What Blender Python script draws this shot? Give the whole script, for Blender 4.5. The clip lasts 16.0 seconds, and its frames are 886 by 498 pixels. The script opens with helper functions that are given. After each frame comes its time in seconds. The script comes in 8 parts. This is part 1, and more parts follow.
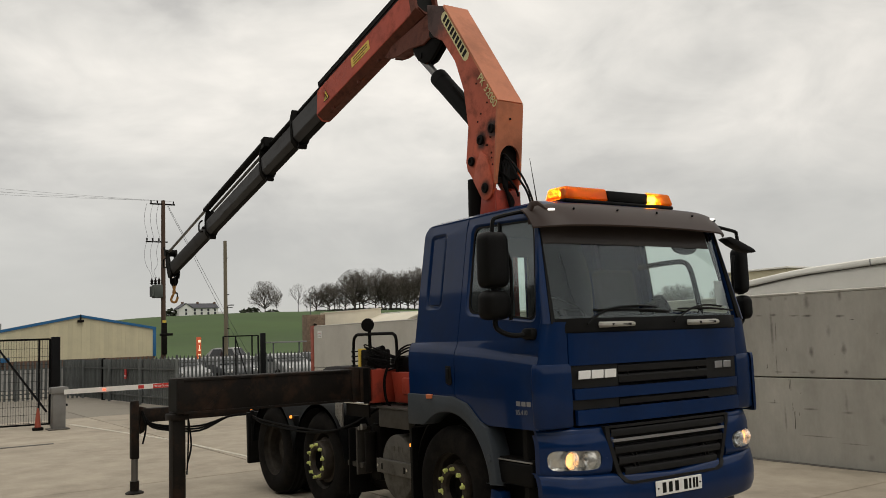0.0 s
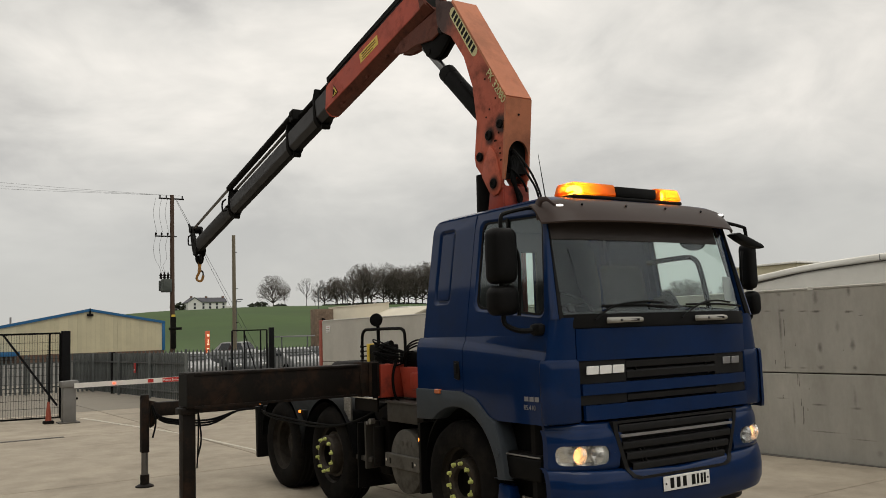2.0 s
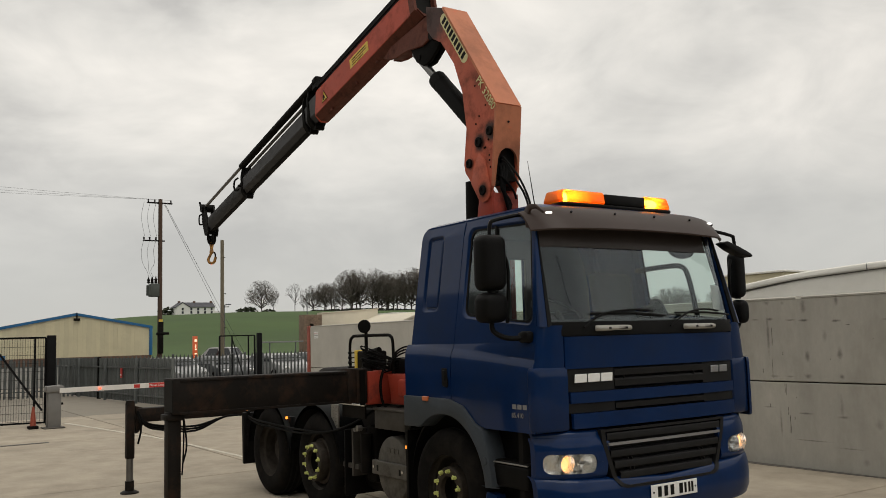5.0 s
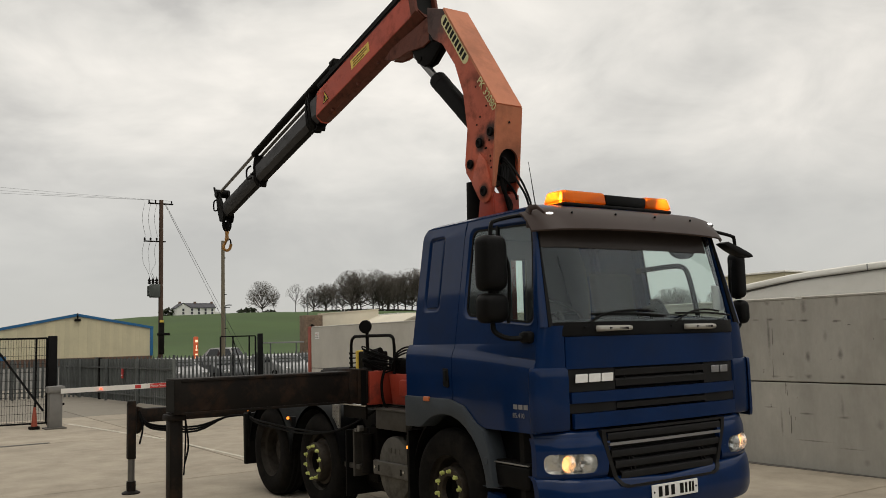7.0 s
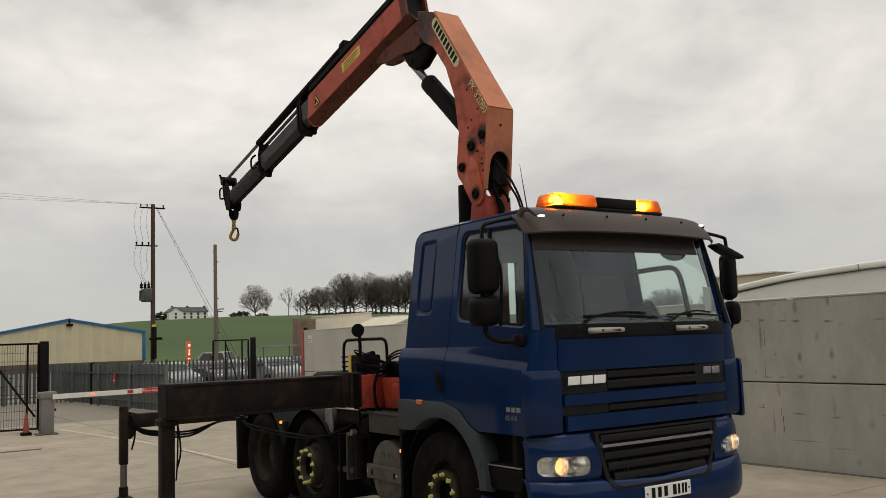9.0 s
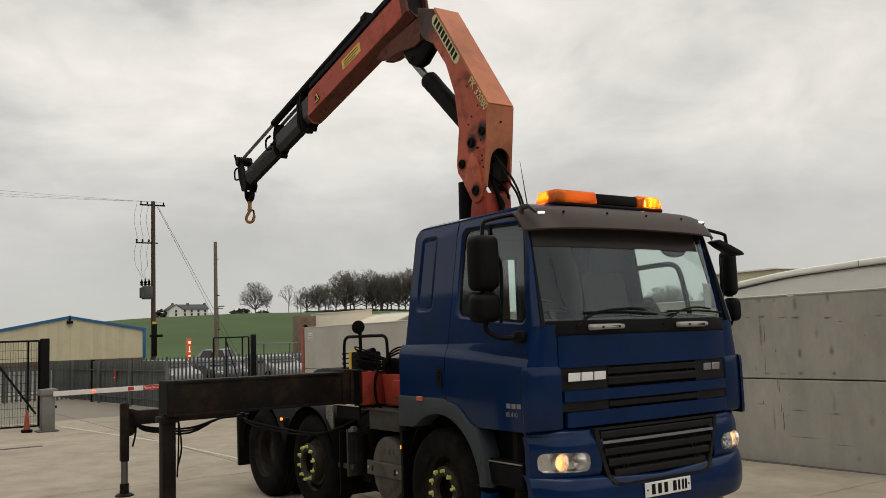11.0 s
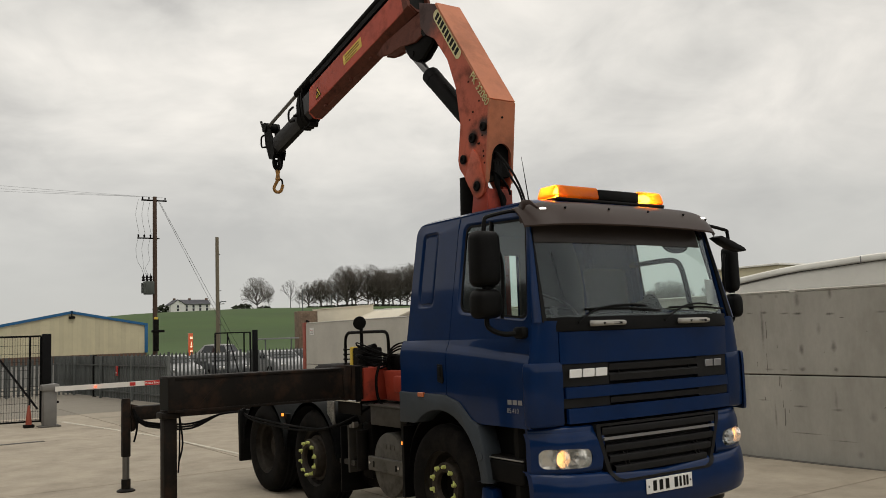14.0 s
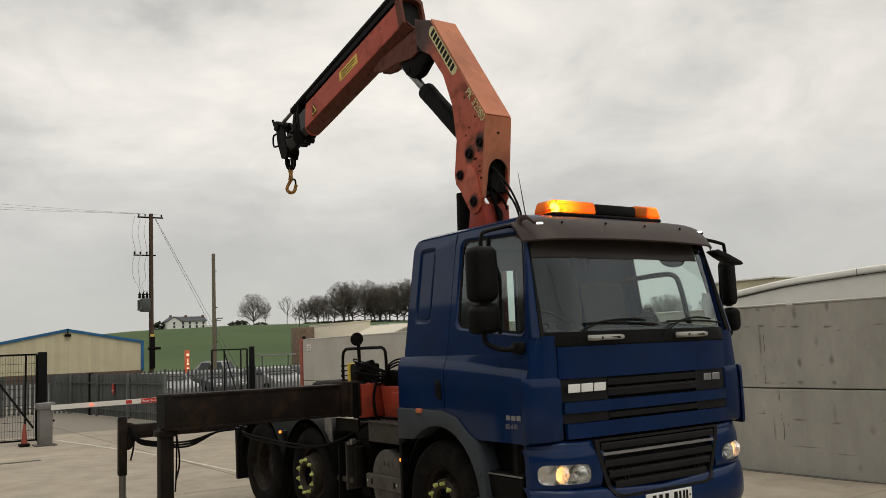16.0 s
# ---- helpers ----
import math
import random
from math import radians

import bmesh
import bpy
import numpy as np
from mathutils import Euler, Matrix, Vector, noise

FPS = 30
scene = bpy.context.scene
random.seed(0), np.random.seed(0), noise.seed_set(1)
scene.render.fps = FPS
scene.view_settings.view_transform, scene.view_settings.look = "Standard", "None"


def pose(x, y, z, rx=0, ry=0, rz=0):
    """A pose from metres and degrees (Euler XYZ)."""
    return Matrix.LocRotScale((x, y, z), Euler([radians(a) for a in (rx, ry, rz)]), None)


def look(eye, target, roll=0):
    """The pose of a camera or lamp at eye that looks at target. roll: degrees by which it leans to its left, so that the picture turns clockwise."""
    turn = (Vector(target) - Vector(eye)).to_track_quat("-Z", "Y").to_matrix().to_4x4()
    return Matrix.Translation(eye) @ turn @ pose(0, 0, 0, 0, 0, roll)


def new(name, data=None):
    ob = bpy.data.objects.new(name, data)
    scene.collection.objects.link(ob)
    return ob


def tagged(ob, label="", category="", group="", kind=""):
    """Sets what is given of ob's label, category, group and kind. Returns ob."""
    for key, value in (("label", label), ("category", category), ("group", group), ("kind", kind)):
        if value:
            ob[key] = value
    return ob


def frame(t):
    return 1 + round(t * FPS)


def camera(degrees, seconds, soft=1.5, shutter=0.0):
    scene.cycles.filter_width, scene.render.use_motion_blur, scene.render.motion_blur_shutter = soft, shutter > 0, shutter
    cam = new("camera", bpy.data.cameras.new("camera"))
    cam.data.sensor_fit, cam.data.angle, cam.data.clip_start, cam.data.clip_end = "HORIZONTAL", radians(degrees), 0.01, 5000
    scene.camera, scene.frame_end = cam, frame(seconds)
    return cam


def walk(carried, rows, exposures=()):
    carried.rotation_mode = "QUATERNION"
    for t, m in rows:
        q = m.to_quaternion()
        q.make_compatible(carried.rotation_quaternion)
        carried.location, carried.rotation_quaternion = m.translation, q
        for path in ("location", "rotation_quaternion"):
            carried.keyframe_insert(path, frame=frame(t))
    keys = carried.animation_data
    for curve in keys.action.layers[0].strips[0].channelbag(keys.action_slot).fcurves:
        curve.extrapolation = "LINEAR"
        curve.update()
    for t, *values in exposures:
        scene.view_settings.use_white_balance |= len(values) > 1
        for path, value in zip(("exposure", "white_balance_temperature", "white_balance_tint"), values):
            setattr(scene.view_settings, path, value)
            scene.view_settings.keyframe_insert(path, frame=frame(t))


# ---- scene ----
cam = camera(53.9, 16.0, soft=0.9)
PATH = [
    (0, (4.826, -5.324, 1.79), (3.171, -4.22, 1.991), -2.0),
    (0.5, (4.824, -5.316, 1.793), (3.169, -4.211, 1.997), -2.1),
    (1, (4.833, -5.331, 1.796), (3.172, -4.235, 1.994), -2.1),
    (1.5, (4.828, -5.33, 1.792), (3.161, -4.242, 1.982), -1.9),
    (2, (4.842, -5.34, 1.797), (3.176, -4.251, 1.986), -1.9),
    (2.5, (4.828, -5.319, 1.806), (3.162, -4.229, 1.995), -2.1),
    (3, (4.829, -5.324, 1.803), (3.165, -4.232, 1.999), -2.1),
    (3.5, (4.835, -5.328, 1.795), (3.177, -4.229, 2.0), -1.9),
    (4, (4.826, -5.323, 1.803), (3.17, -4.22, 2.007), -1.7),
    (6.5, (4.832, -5.329, 1.8), (3.184, -4.215, 2.003), -1.6),
    (7, (4.838, -5.336, 1.8), (3.186, -4.228, 2.004), -1.6),
    (7.5, (4.829, -5.318, 1.811), (3.175, -4.211, 2.01), -1.8),
    (8, (4.826, -5.324, 1.798), (3.177, -4.21, 2.0), -1.8),
    (8.5, (4.834, -5.323, 1.807), (3.188, -4.206, 2.01), -2.1),
    (9, (4.843, -5.33, 1.806), (3.2, -4.208, 2.015), -2.0),
    (11.5, (4.847, -5.334, 1.802), (3.203, -4.213, 2.003), -2.0),
    (12, (4.841, -5.33, 1.806), (3.194, -4.212, 2.007), -1.8),
    (12.5, (4.839, -5.331, 1.808), (3.191, -4.214, 2.004), -1.7),
    (13, (4.844, -5.342, 1.796), (3.197, -4.223, 1.991), -1.6),
    (13.5, (4.855, -5.34, 1.802), (3.209, -4.22, 1.996), -1.8),
    (14, (4.837, -5.323, 1.808), (3.19, -4.204, 2.0), -2.0),
    (14.5, (4.834, -5.324, 1.803), (3.184, -4.211, 1.999), -1.9),
    (15, (4.829, -5.316, 1.802), (3.177, -4.207, 2.0), -1.8),
    (15.5, (4.832, -5.32, 1.807), (3.183, -4.207, 2.013), -1.9),
    (16, (4.831, -5.325, 1.812), (3.193, -4.201, 2.038), -2.4),
]
walk(cam, [(t, look(eye, target, roll)) for t, eye, target, roll in PATH])

# ---------------------------------------------------------------- world, sun, exposure
SUN_EL, SUN_AZ = 64, 8          # degrees; azimuth counted from +x towards +y
scene.view_settings.exposure = 0.05


def make_world():
    w = bpy.data.worlds.new("overcast_sky")
    scene.world = w
    w.use_nodes = True
    nt = w.node_tree
    N, L = nt.nodes, nt.links
    N.clear()
    out = N.new("ShaderNodeOutputWorld")
    bg = N.new("ShaderNodeBackground")
    sky = N.new("ShaderNodeTexSky")
    sky.sky_type = "NISHITA"
    sky.sun_disc = False
    sky.sun_elevation = radians(SUN_EL)
    sky.sun_rotation = radians(90 - SUN_AZ)
    dim = N.new("ShaderNodeMix")
    dim.data_type = "RGBA"
    dim.blend_type = "MULTIPLY"
    dim.inputs[0].default_value = 1.0
    dim.inputs[7].default_value = (0.08, 0.08, 0.08, 1)
    L.new(sky.outputs[0], dim.inputs[6])
    tc = N.new("ShaderNodeTexCoord")
    sep = N.new("ShaderNodeSeparateXYZ")
    L.new(tc.outputs["Generated"], sep.inputs[0])

    def math_node(op, a, b=None):
        m = N.new("ShaderNodeMath")
        m.operation = op
        for i, v in enumerate((a, b)):
            if v is None:
                continue
            if isinstance(v, (int, float)):
                m.inputs[i].default_value = v
            else:
                L.new(v, m.inputs[i])
        return m.outputs[0]

    com = N.new("ShaderNodeCombineXYZ")
    L.new(sep.outputs[0], com.inputs[0])
    L.new(sep.outputs[1], com.inputs[1])
    L.new(math_node("MULTIPLY", sep.outputs[2], 1.7), com.inputs[2])

    def cloud(scale, detail, rough, dist, off):
        mp = N.new("ShaderNodeMapping")
        mp.inputs["Location"].default_value = off
        mp.inputs["Rotation"].default_value = (0, 0, 0.6)
        mp.inputs["Scale"].default_value = (1.0, 0.8, 1.0)
        L.new(com.outputs[0], mp.inputs[0])
        n = N.new("ShaderNodeTexNoise")
        n.inputs["Scale"].default_value = scale
        n.inputs["Detail"].default_value = detail
        n.inputs["Roughness"].default_value = rough
        n.inputs["Distortion"].default_value = dist
        L.new(mp.outputs[0], n.inputs["Vector"])
        return n.outputs["Fac"]

    big = cloud(2.4, 5.0, 0.55, 0.3, (3.1, 1.7, 0))
    fine = cloud(6.5, 6.0, 0.58, 0.5, (0.4, 5.2, 0))
    both = math_node("ADD", math_node("MULTIPLY", big, 0.68), math_node("MULTIPLY", fine, 0.32))
    ramp = N.new("ShaderNodeValToRGB")
    e = ramp.color_ramp.elements
    e[0].position, e[0].color = 0.36, (0.47, 0.455, 0.43, 1)
    e[1].position, e[1].color = 0.61, (0.89, 0.845, 0.775, 1)
    m = ramp.color_ramp.elements.new(0.49)
    m.color = (0.70, 0.675, 0.625, 1)
    L.new(both, ramp.inputs[0])
    # an even, slightly darker veil low down
    veil = N.new("ShaderNodeMapRange")
    veil.inputs["From Min"].default_value = 0.02
    veil.inputs["From Max"].default_value = 0.24
    L.new(sep.outputs[2], veil.inputs["Value"])
    low = N.new("ShaderNodeMix")
    low.data_type = "RGBA"
    low.inputs[6].default_value = (0.525, 0.52, 0.495, 1)
    L.new(veil.outputs[0], low.inputs[0])
    L.new(ramp.outputs[0], low.inputs[7])
    # thinner, brighter cloud towards one side
    dot = N.new("ShaderNodeVectorMath")
    dot.operation = "DOT_PRODUCT"
    dot.inputs[1].default_value = Vector((-0.917, 0.254, 0.31)).normalized()
    L.new(tc.outputs["Generated"], dot.inputs[0])
    lobe = N.new("ShaderNodeMapRange")
    lobe.inputs["From Min"].default_value, lobe.inputs["From Max"].default_value = 0.86, 1.0
    lobe.inputs["To Min"].default_value, lobe.inputs["To Max"].default_value = 1.0, 1.10
    L.new(dot.outputs["Value"], lobe.inputs["Value"])
    dot2 = N.new("ShaderNodeVectorMath")
    dot2.operation = "DOT_PRODUCT"
    dot2.inputs[1].default_value = Vector((-0.731, 0.647, 0.216)).normalized()
    L.new(tc.outputs["Generated"], dot2.inputs[0])
    lobe2 = N.new("ShaderNodeMapRange")
    lobe2.interpolation_type = "SMOOTHSTEP"
    lobe2.inputs["From Min"].default_value, lobe2.inputs["From Max"].default_value = 0.94, 1.0
    lobe2.inputs["To Min"].default_value, lobe2.inputs["To Max"].default_value = 1.0, 1.06
    L.new(dot2.outputs["Value"], lobe2.inputs["Value"])
    bright = N.new("ShaderNodeVectorMath")
    bright.operation = "SCALE"
    L.new(low.outputs[2], bright.inputs[0])
    L.new(math_node("MULTIPLY", lobe.outputs[0], lobe2.outputs[0]), bright.inputs["Scale"])
    # an overcast sky grows brighter towards the zenith
    zen = N.new("ShaderNodeMapRange")
    zen.interpolation_type = "SMOOTHSTEP"
    zen.inputs["From Min"].default_value, zen.inputs["From Max"].default_value = 0.42, 0.95
    zen.inputs["To Min"].default_value, zen.inputs["To Max"].default_value = 1.0, 1.7
    L.new(sep.outputs[2], zen.inputs["Value"])
    tall = N.new("ShaderNodeVectorMath")
    tall.operation = "SCALE"
    L.new(bright.outputs[0], tall.inputs[0])
    L.new(zen.outputs[0], tall.inputs["Scale"])
    mix = N.new("ShaderNodeMix")
    mix.data_type = "RGBA"
    mix.inputs[0].default_value = 0.93
    L.new(dim.outputs[2], mix.inputs[6])
    L.new(tall.outputs[0], mix.inputs[7])
    L.new(mix.outputs[2], bg.inputs[0])
    bg.inputs[1].default_value = 1.0
    L.new(bg.outputs[0], out.inputs[0])


make_world()
sun_data = bpy.data.lights.new("sun", "SUN")
sun_data.energy, sun_data.angle, sun_data.color = 0.55, radians(35), (1.0, 0.95, 0.87)
sun = new("sun", sun_data)
ce, se = math.cos(radians(SUN_EL)), math.sin(radians(SUN_EL))
ca, sa = math.cos(radians(SUN_AZ)), math.sin(radians(SUN_AZ))
sun.matrix_world = look((60 * ce * ca, 60 * ce * sa, 60 * se), (0, 0, 0))


# ---------------------------------------------------------------- materials
def mat(name, base, rough=0.5, metal=0.0, var=0.15, scale=3.0, bump=0.0, bscale=80.0, coat=0.0,
        dirt=None, dirt_amt=0.4, dirt_scale=1.3, spec=0.5, island=0.0, each=0.0, stretch=(1, 1, 1), emit=None, power=0.0):
    """Principled material with two scales of variation, optional dirt patches and fine relief."""
    m = bpy.data.materials.new(name)
    m.use_nodes = True
    nt = m.node_tree
    N, L = nt.nodes, nt.links
    b = N["Principled BSDF"]
    b.inputs["Roughness"].default_value = rough
    b.inputs["Metallic"].default_value = metal
    b.inputs["Specular IOR Level"].default_value = spec
    b.inputs["Coat Weight"].default_value = coat
    b.inputs["Coat Roughness"].default_value = 0.05
    tc = N.new("ShaderNodeTexCoord")
    mp = N.new("ShaderNodeMapping")
    mp.inputs["Scale"].default_value = stretch
    L.new(tc.outputs["Object"], mp.inputs[0])

    def noise_node(s, d=4.0, r=0.6):
        n = N.new("ShaderNodeTexNoise")
        n.inputs["Scale"].default_value = s
        n.inputs["Detail"].default_value = d
        n.inputs["Roughness"].default_value = r
        L.new(mp.outputs[0], n.inputs["Vector"])
        return n.outputs["Fac"]

    def mixc(fac, a, c, blend="MIX"):
        x = N.new("ShaderNodeMix")
        x.data_type, x.blend_type = "RGBA", blend
        for i, v in ((0, fac), (6, a), (7, c)):
            if isinstance(v, tuple):
                x.inputs[i].default_value = (*v, 1)
            elif isinstance(v, float):
                x.inputs[i].default_value = v
            else:
                L.new(v, x.inputs[i])
        return x.outputs[2]

    lo = tuple(c * (1 - var) for c in base)
    hi = tuple(min(1, c * (1 + var)) for c in base)
    mr = N.new("ShaderNodeMapRange")
    mr.inputs["From Min"].default_value, mr.inputs["From Max"].default_value = 0.3, 0.7
    L.new(noise_node(scale), mr.inputs["Value"])
    col = mixc(mr.outputs[0], lo, hi)
    fine = N.new("ShaderNodeMapRange")
    fine.inputs["To Min"].default_value, fine.inputs["To Max"].default_value = 1 - var * 0.6, 1 + var * 0.6
    L.new(noise_node(scale * 14, 3.0), fine.inputs["Value"])
    grey = N.new("ShaderNodeCombineColor")
    for i in range(3):
        L.new(fine.outputs[0], grey.inputs[i])
    col = mixc(1.0, col, grey.outputs[0], "MULTIPLY")
    for amount, src in ((island, "geo"), (each, "obj")):
        if amount:
            rnd = (N.new("ShaderNodeNewGeometry").outputs["Random Per Island"] if src == "geo"
                   else N.new("ShaderNodeObjectInfo").outputs["Random"])
            k = N.new("ShaderNodeMapRange")
            k.inputs["To Min"].default_value, k.inputs["To Max"].default_value = 1 - amount, 1 + amount
            L.new(rnd, k.inputs["Value"])
            g = N.new("ShaderNodeCombineColor")
            for i in range(3):
                L.new(k.outputs[0], g.inputs[i])
            col = mixc(1.0, col, g.outputs[0], "MULTIPLY")
    if dirt:
        d = N.new("ShaderNodeMapRange")
        d.inputs["From Min"].default_value, d.inputs["From Max"].default_value = 0.48, 0.72
        d.inputs["To Max"].default_value = dirt_amt
        L.new(noise_node(dirt_scale, 7.0, 0.68), d.inputs["Value"])
        col = mixc(d.outputs[0], col, dirt)
        rr = N.new("ShaderNodeMapRange")
        rr.inputs["To Min"].default_value, rr.inputs["To Max"].default_value = rough, min(1.0, rough + 0.35)
        L.new(d.outputs[0], rr.inputs["Value"])
        L.new(rr.outputs[0], b.inputs["Roughness"])
    L.new(col, b.inputs["Base Color"])
    if bump:
        bp = N.new("ShaderNodeBump")
        bp.inputs["Strength"].default_value = bump
        bp.inputs["Distance"].default_value = 0.01
        L.new(noise_node(bscale, 5.0), bp.inputs["Height"])
        L.new(bp.outputs[0], b.inputs["Normal"])
    if emit:
        b.inputs["Emission Color"].default_value = (*emit, 1)
        b.inputs["Emission Strength"].default_value = power
    return m


def glass(name, tint, ior=1.5, rough=0.0):
    m = bpy.data.materials.new(name)
    m.use_nodes = True
    nt = m.node_tree
    N, L = nt.nodes, nt.links
    N.clear()
    out = N.new("ShaderNodeOutputMaterial")
    tr = N.new("ShaderNodeBsdfTransparent")
    tr.inputs[0].default_value = (*tint, 1)
    gl = N.new("ShaderNodeBsdfGlossy")
    gl.inputs["Roughness"].default_value = rough
    gl.inputs[0].default_value = (0.86, 0.96, 1.0, 1)
    fr = N.new("ShaderNodeFresnel")
    fr.inputs[0].default_value = ior
    mx = N.new("ShaderNodeMixShader")
    L.new(fr.outputs[0], mx.inputs[0])
    L.new(tr.outputs[0], mx.inputs[1])
    L.new(gl.outputs[0], mx.inputs[2])
    L.new(mx.outputs[0], out.inputs[0])
    return m


def amber(name):
    """Amber lens: part clear, part milky, so that the lamp inside shows through it."""
    m = bpy.data.materials.new(name)
    m.use_nodes = True
    nt = m.node_tree
    N, L = nt.nodes, nt.links
    b = N["Principled BSDF"]
    b.inputs["Base Color"].default_value = (0.80, 0.22, 0.02, 1)
    b.inputs["Roughness"].default_value = 0.2
    b.inputs["Subsurface Weight"].default_value = 0.0
    tr = N.new("ShaderNodeBsdfTransparent")
    tr.inputs[0].default_value = (1.0, 0.50, 0.09, 1)
    tl = N.new("ShaderNodeBsdfTranslucent")
    tl.inputs[0].default_value = (0.9, 0.3, 0.03, 1)
    a = N.new("ShaderNodeMixShader")
    a.inputs[0].default_value = 0.45
    L.new(b.outputs[0], a.inputs[1])
    L.new(tl.outputs[0], a.inputs[2])
    c = N.new("ShaderNodeMixShader")
    c.inputs[0].default_value = 0.38
    L.new(a.outputs[0], c.inputs[1])
    L.new(tr.outputs[0], c.inputs[2])
    L.new(c.outputs[0], N["Material Output"].inputs[0])
    return m


def milky(m, tint, share=0.4):
    """Lets some light through a sheet of smoked plastic."""
    nt = m.node_tree
    b, out = nt.nodes["Principled BSDF"], nt.nodes["Material Output"]
    tl = nt.nodes.new("ShaderNodeBsdfTranslucent")
    tl.inputs[0].default_value = (*tint, 1)
    mx = nt.nodes.new("ShaderNodeMixShader")
    mx.inputs[0].default_value = share
    nt.links.new(b.outputs[0], mx.inputs[1])
    nt.links.new(tl.outputs[0], mx.inputs[2])
    nt.links.new(mx.outputs[0], out.inputs[0])
    return m


GRIME = (0.05, 0.042, 0.034)
M_BLUE = mat("blue_truck_paint", (0.0021, 0.0170, 0.070), 0.35, var=0.16, scale=1.6, coat=0.42, spec=0.05, dirt=(0.012, 0.020, 0.040), dirt_amt=0.35, dirt_scale=2.2)
M_GREYPL = mat("grey_plastic_trim", (0.047, 0.056, 0.066), 0.5, spec=0.15, var=0.12, scale=4, bump=0.06, bscale=300, dirt=GRIME, dirt_amt=0.2)
M_BLACKPL = mat("black_plastic", (0.005, 0.005, 0.005), 0.45, spec=0.09, var=0.25, scale=6, bump=0.05, bscale=250, dirt=(0.02, 0.018, 0.016), dirt_amt=0.35)
M_GRILLE = mat("grille_plastic", (0.015, 0.015, 0.0155), 0.45, spec=0.12, var=0.15, scale=8, bump=0.04, bscale=200)
M_RUBBER = mat("tyre_rubber", (0.007, 0.0064, 0.006), 0.8, spec=0.07, var=0.3, scale=9, bump=0.2, bscale=90, dirt=(0.026, 0.022, 0.018), dirt_amt=0.6, dirt_scale=7)
M_RIM = mat("dirty_steel_rim", (0.032, 0.027, 0.021), 0.6, 0.2, spec=0.25, var=0.3, scale=12, bump=0.1, bscale=90, dirt=(0.022, 0.016, 0.012), dirt_amt=0.8, dirt_scale=9)
M_HUB = mat("rusty_hub_steel", (0.042, 0.034, 0.026), 0.55, 0.3, spec=0.3, var=0.35, scale=16, bump=0.15, bscale=70, dirt=(0.05, 0.035, 0.024), dirt_amt=0.8, dirt_scale=14)
M_LIME = mat("lime_plastic", (0.62, 0.66, 0.2), 0.5, var=0.18, scale=30, dirt=(0.2, 0.2, 0.08), dirt_amt=0.5, dirt_scale=25)
M_FRAME = mat("black_chassis_steel", (0.007, 0.0062, 0.0055), 0.6, 0.0, spec=0.07, var=0.3, scale=5, bump=0.12, bscale=60, dirt=(0.028, 0.022, 0.016), dirt_amt=0.5, dirt_scale=3)
M_ALU = mat("dull_aluminium", (0.26, 0.25, 0.23), 0.45, 0.6, var=0.16, scale=6, bump=0.05, bscale=90, dirt=(0.09, 0.08, 0.07), dirt_amt=0.6, dirt_scale=4)
M_BOXGREY = mat("grey_painted_box", (0.066, 0.061, 0.054), 0.6, 0.1, spec=0.2, var=0.2, scale=5, bump=0.06, bscale=70, dirt=GRIME, dirt_amt=0.6, dirt_scale=4)
M_TANK = mat("dull_tank_alloy", (0.105, 0.098, 0.085), 0.5, 0.25, spec=0.3, var=0.22, scale=7, bump=0.06, bscale=70, dirt=(0.03, 0.026, 0.021), dirt_amt=0.8, dirt_scale=5)
M_ROD = mat("dull_piston_steel", (0.15, 0.147, 0.143), 0.32, 0.8, var=0.12, scale=9)
M_LINE = mat("worn_line_paint", (0.50, 0.46, 0.38), 0.85, var=0.25, scale=6, dirt=(0.33, 0.29, 0.23), dirt_amt=0.8, dirt_scale=5)
M_CHROME = mat("bright_steel", (0.62, 0.62, 0.6), 0.18, 1.0, var=0.06, scale=9)
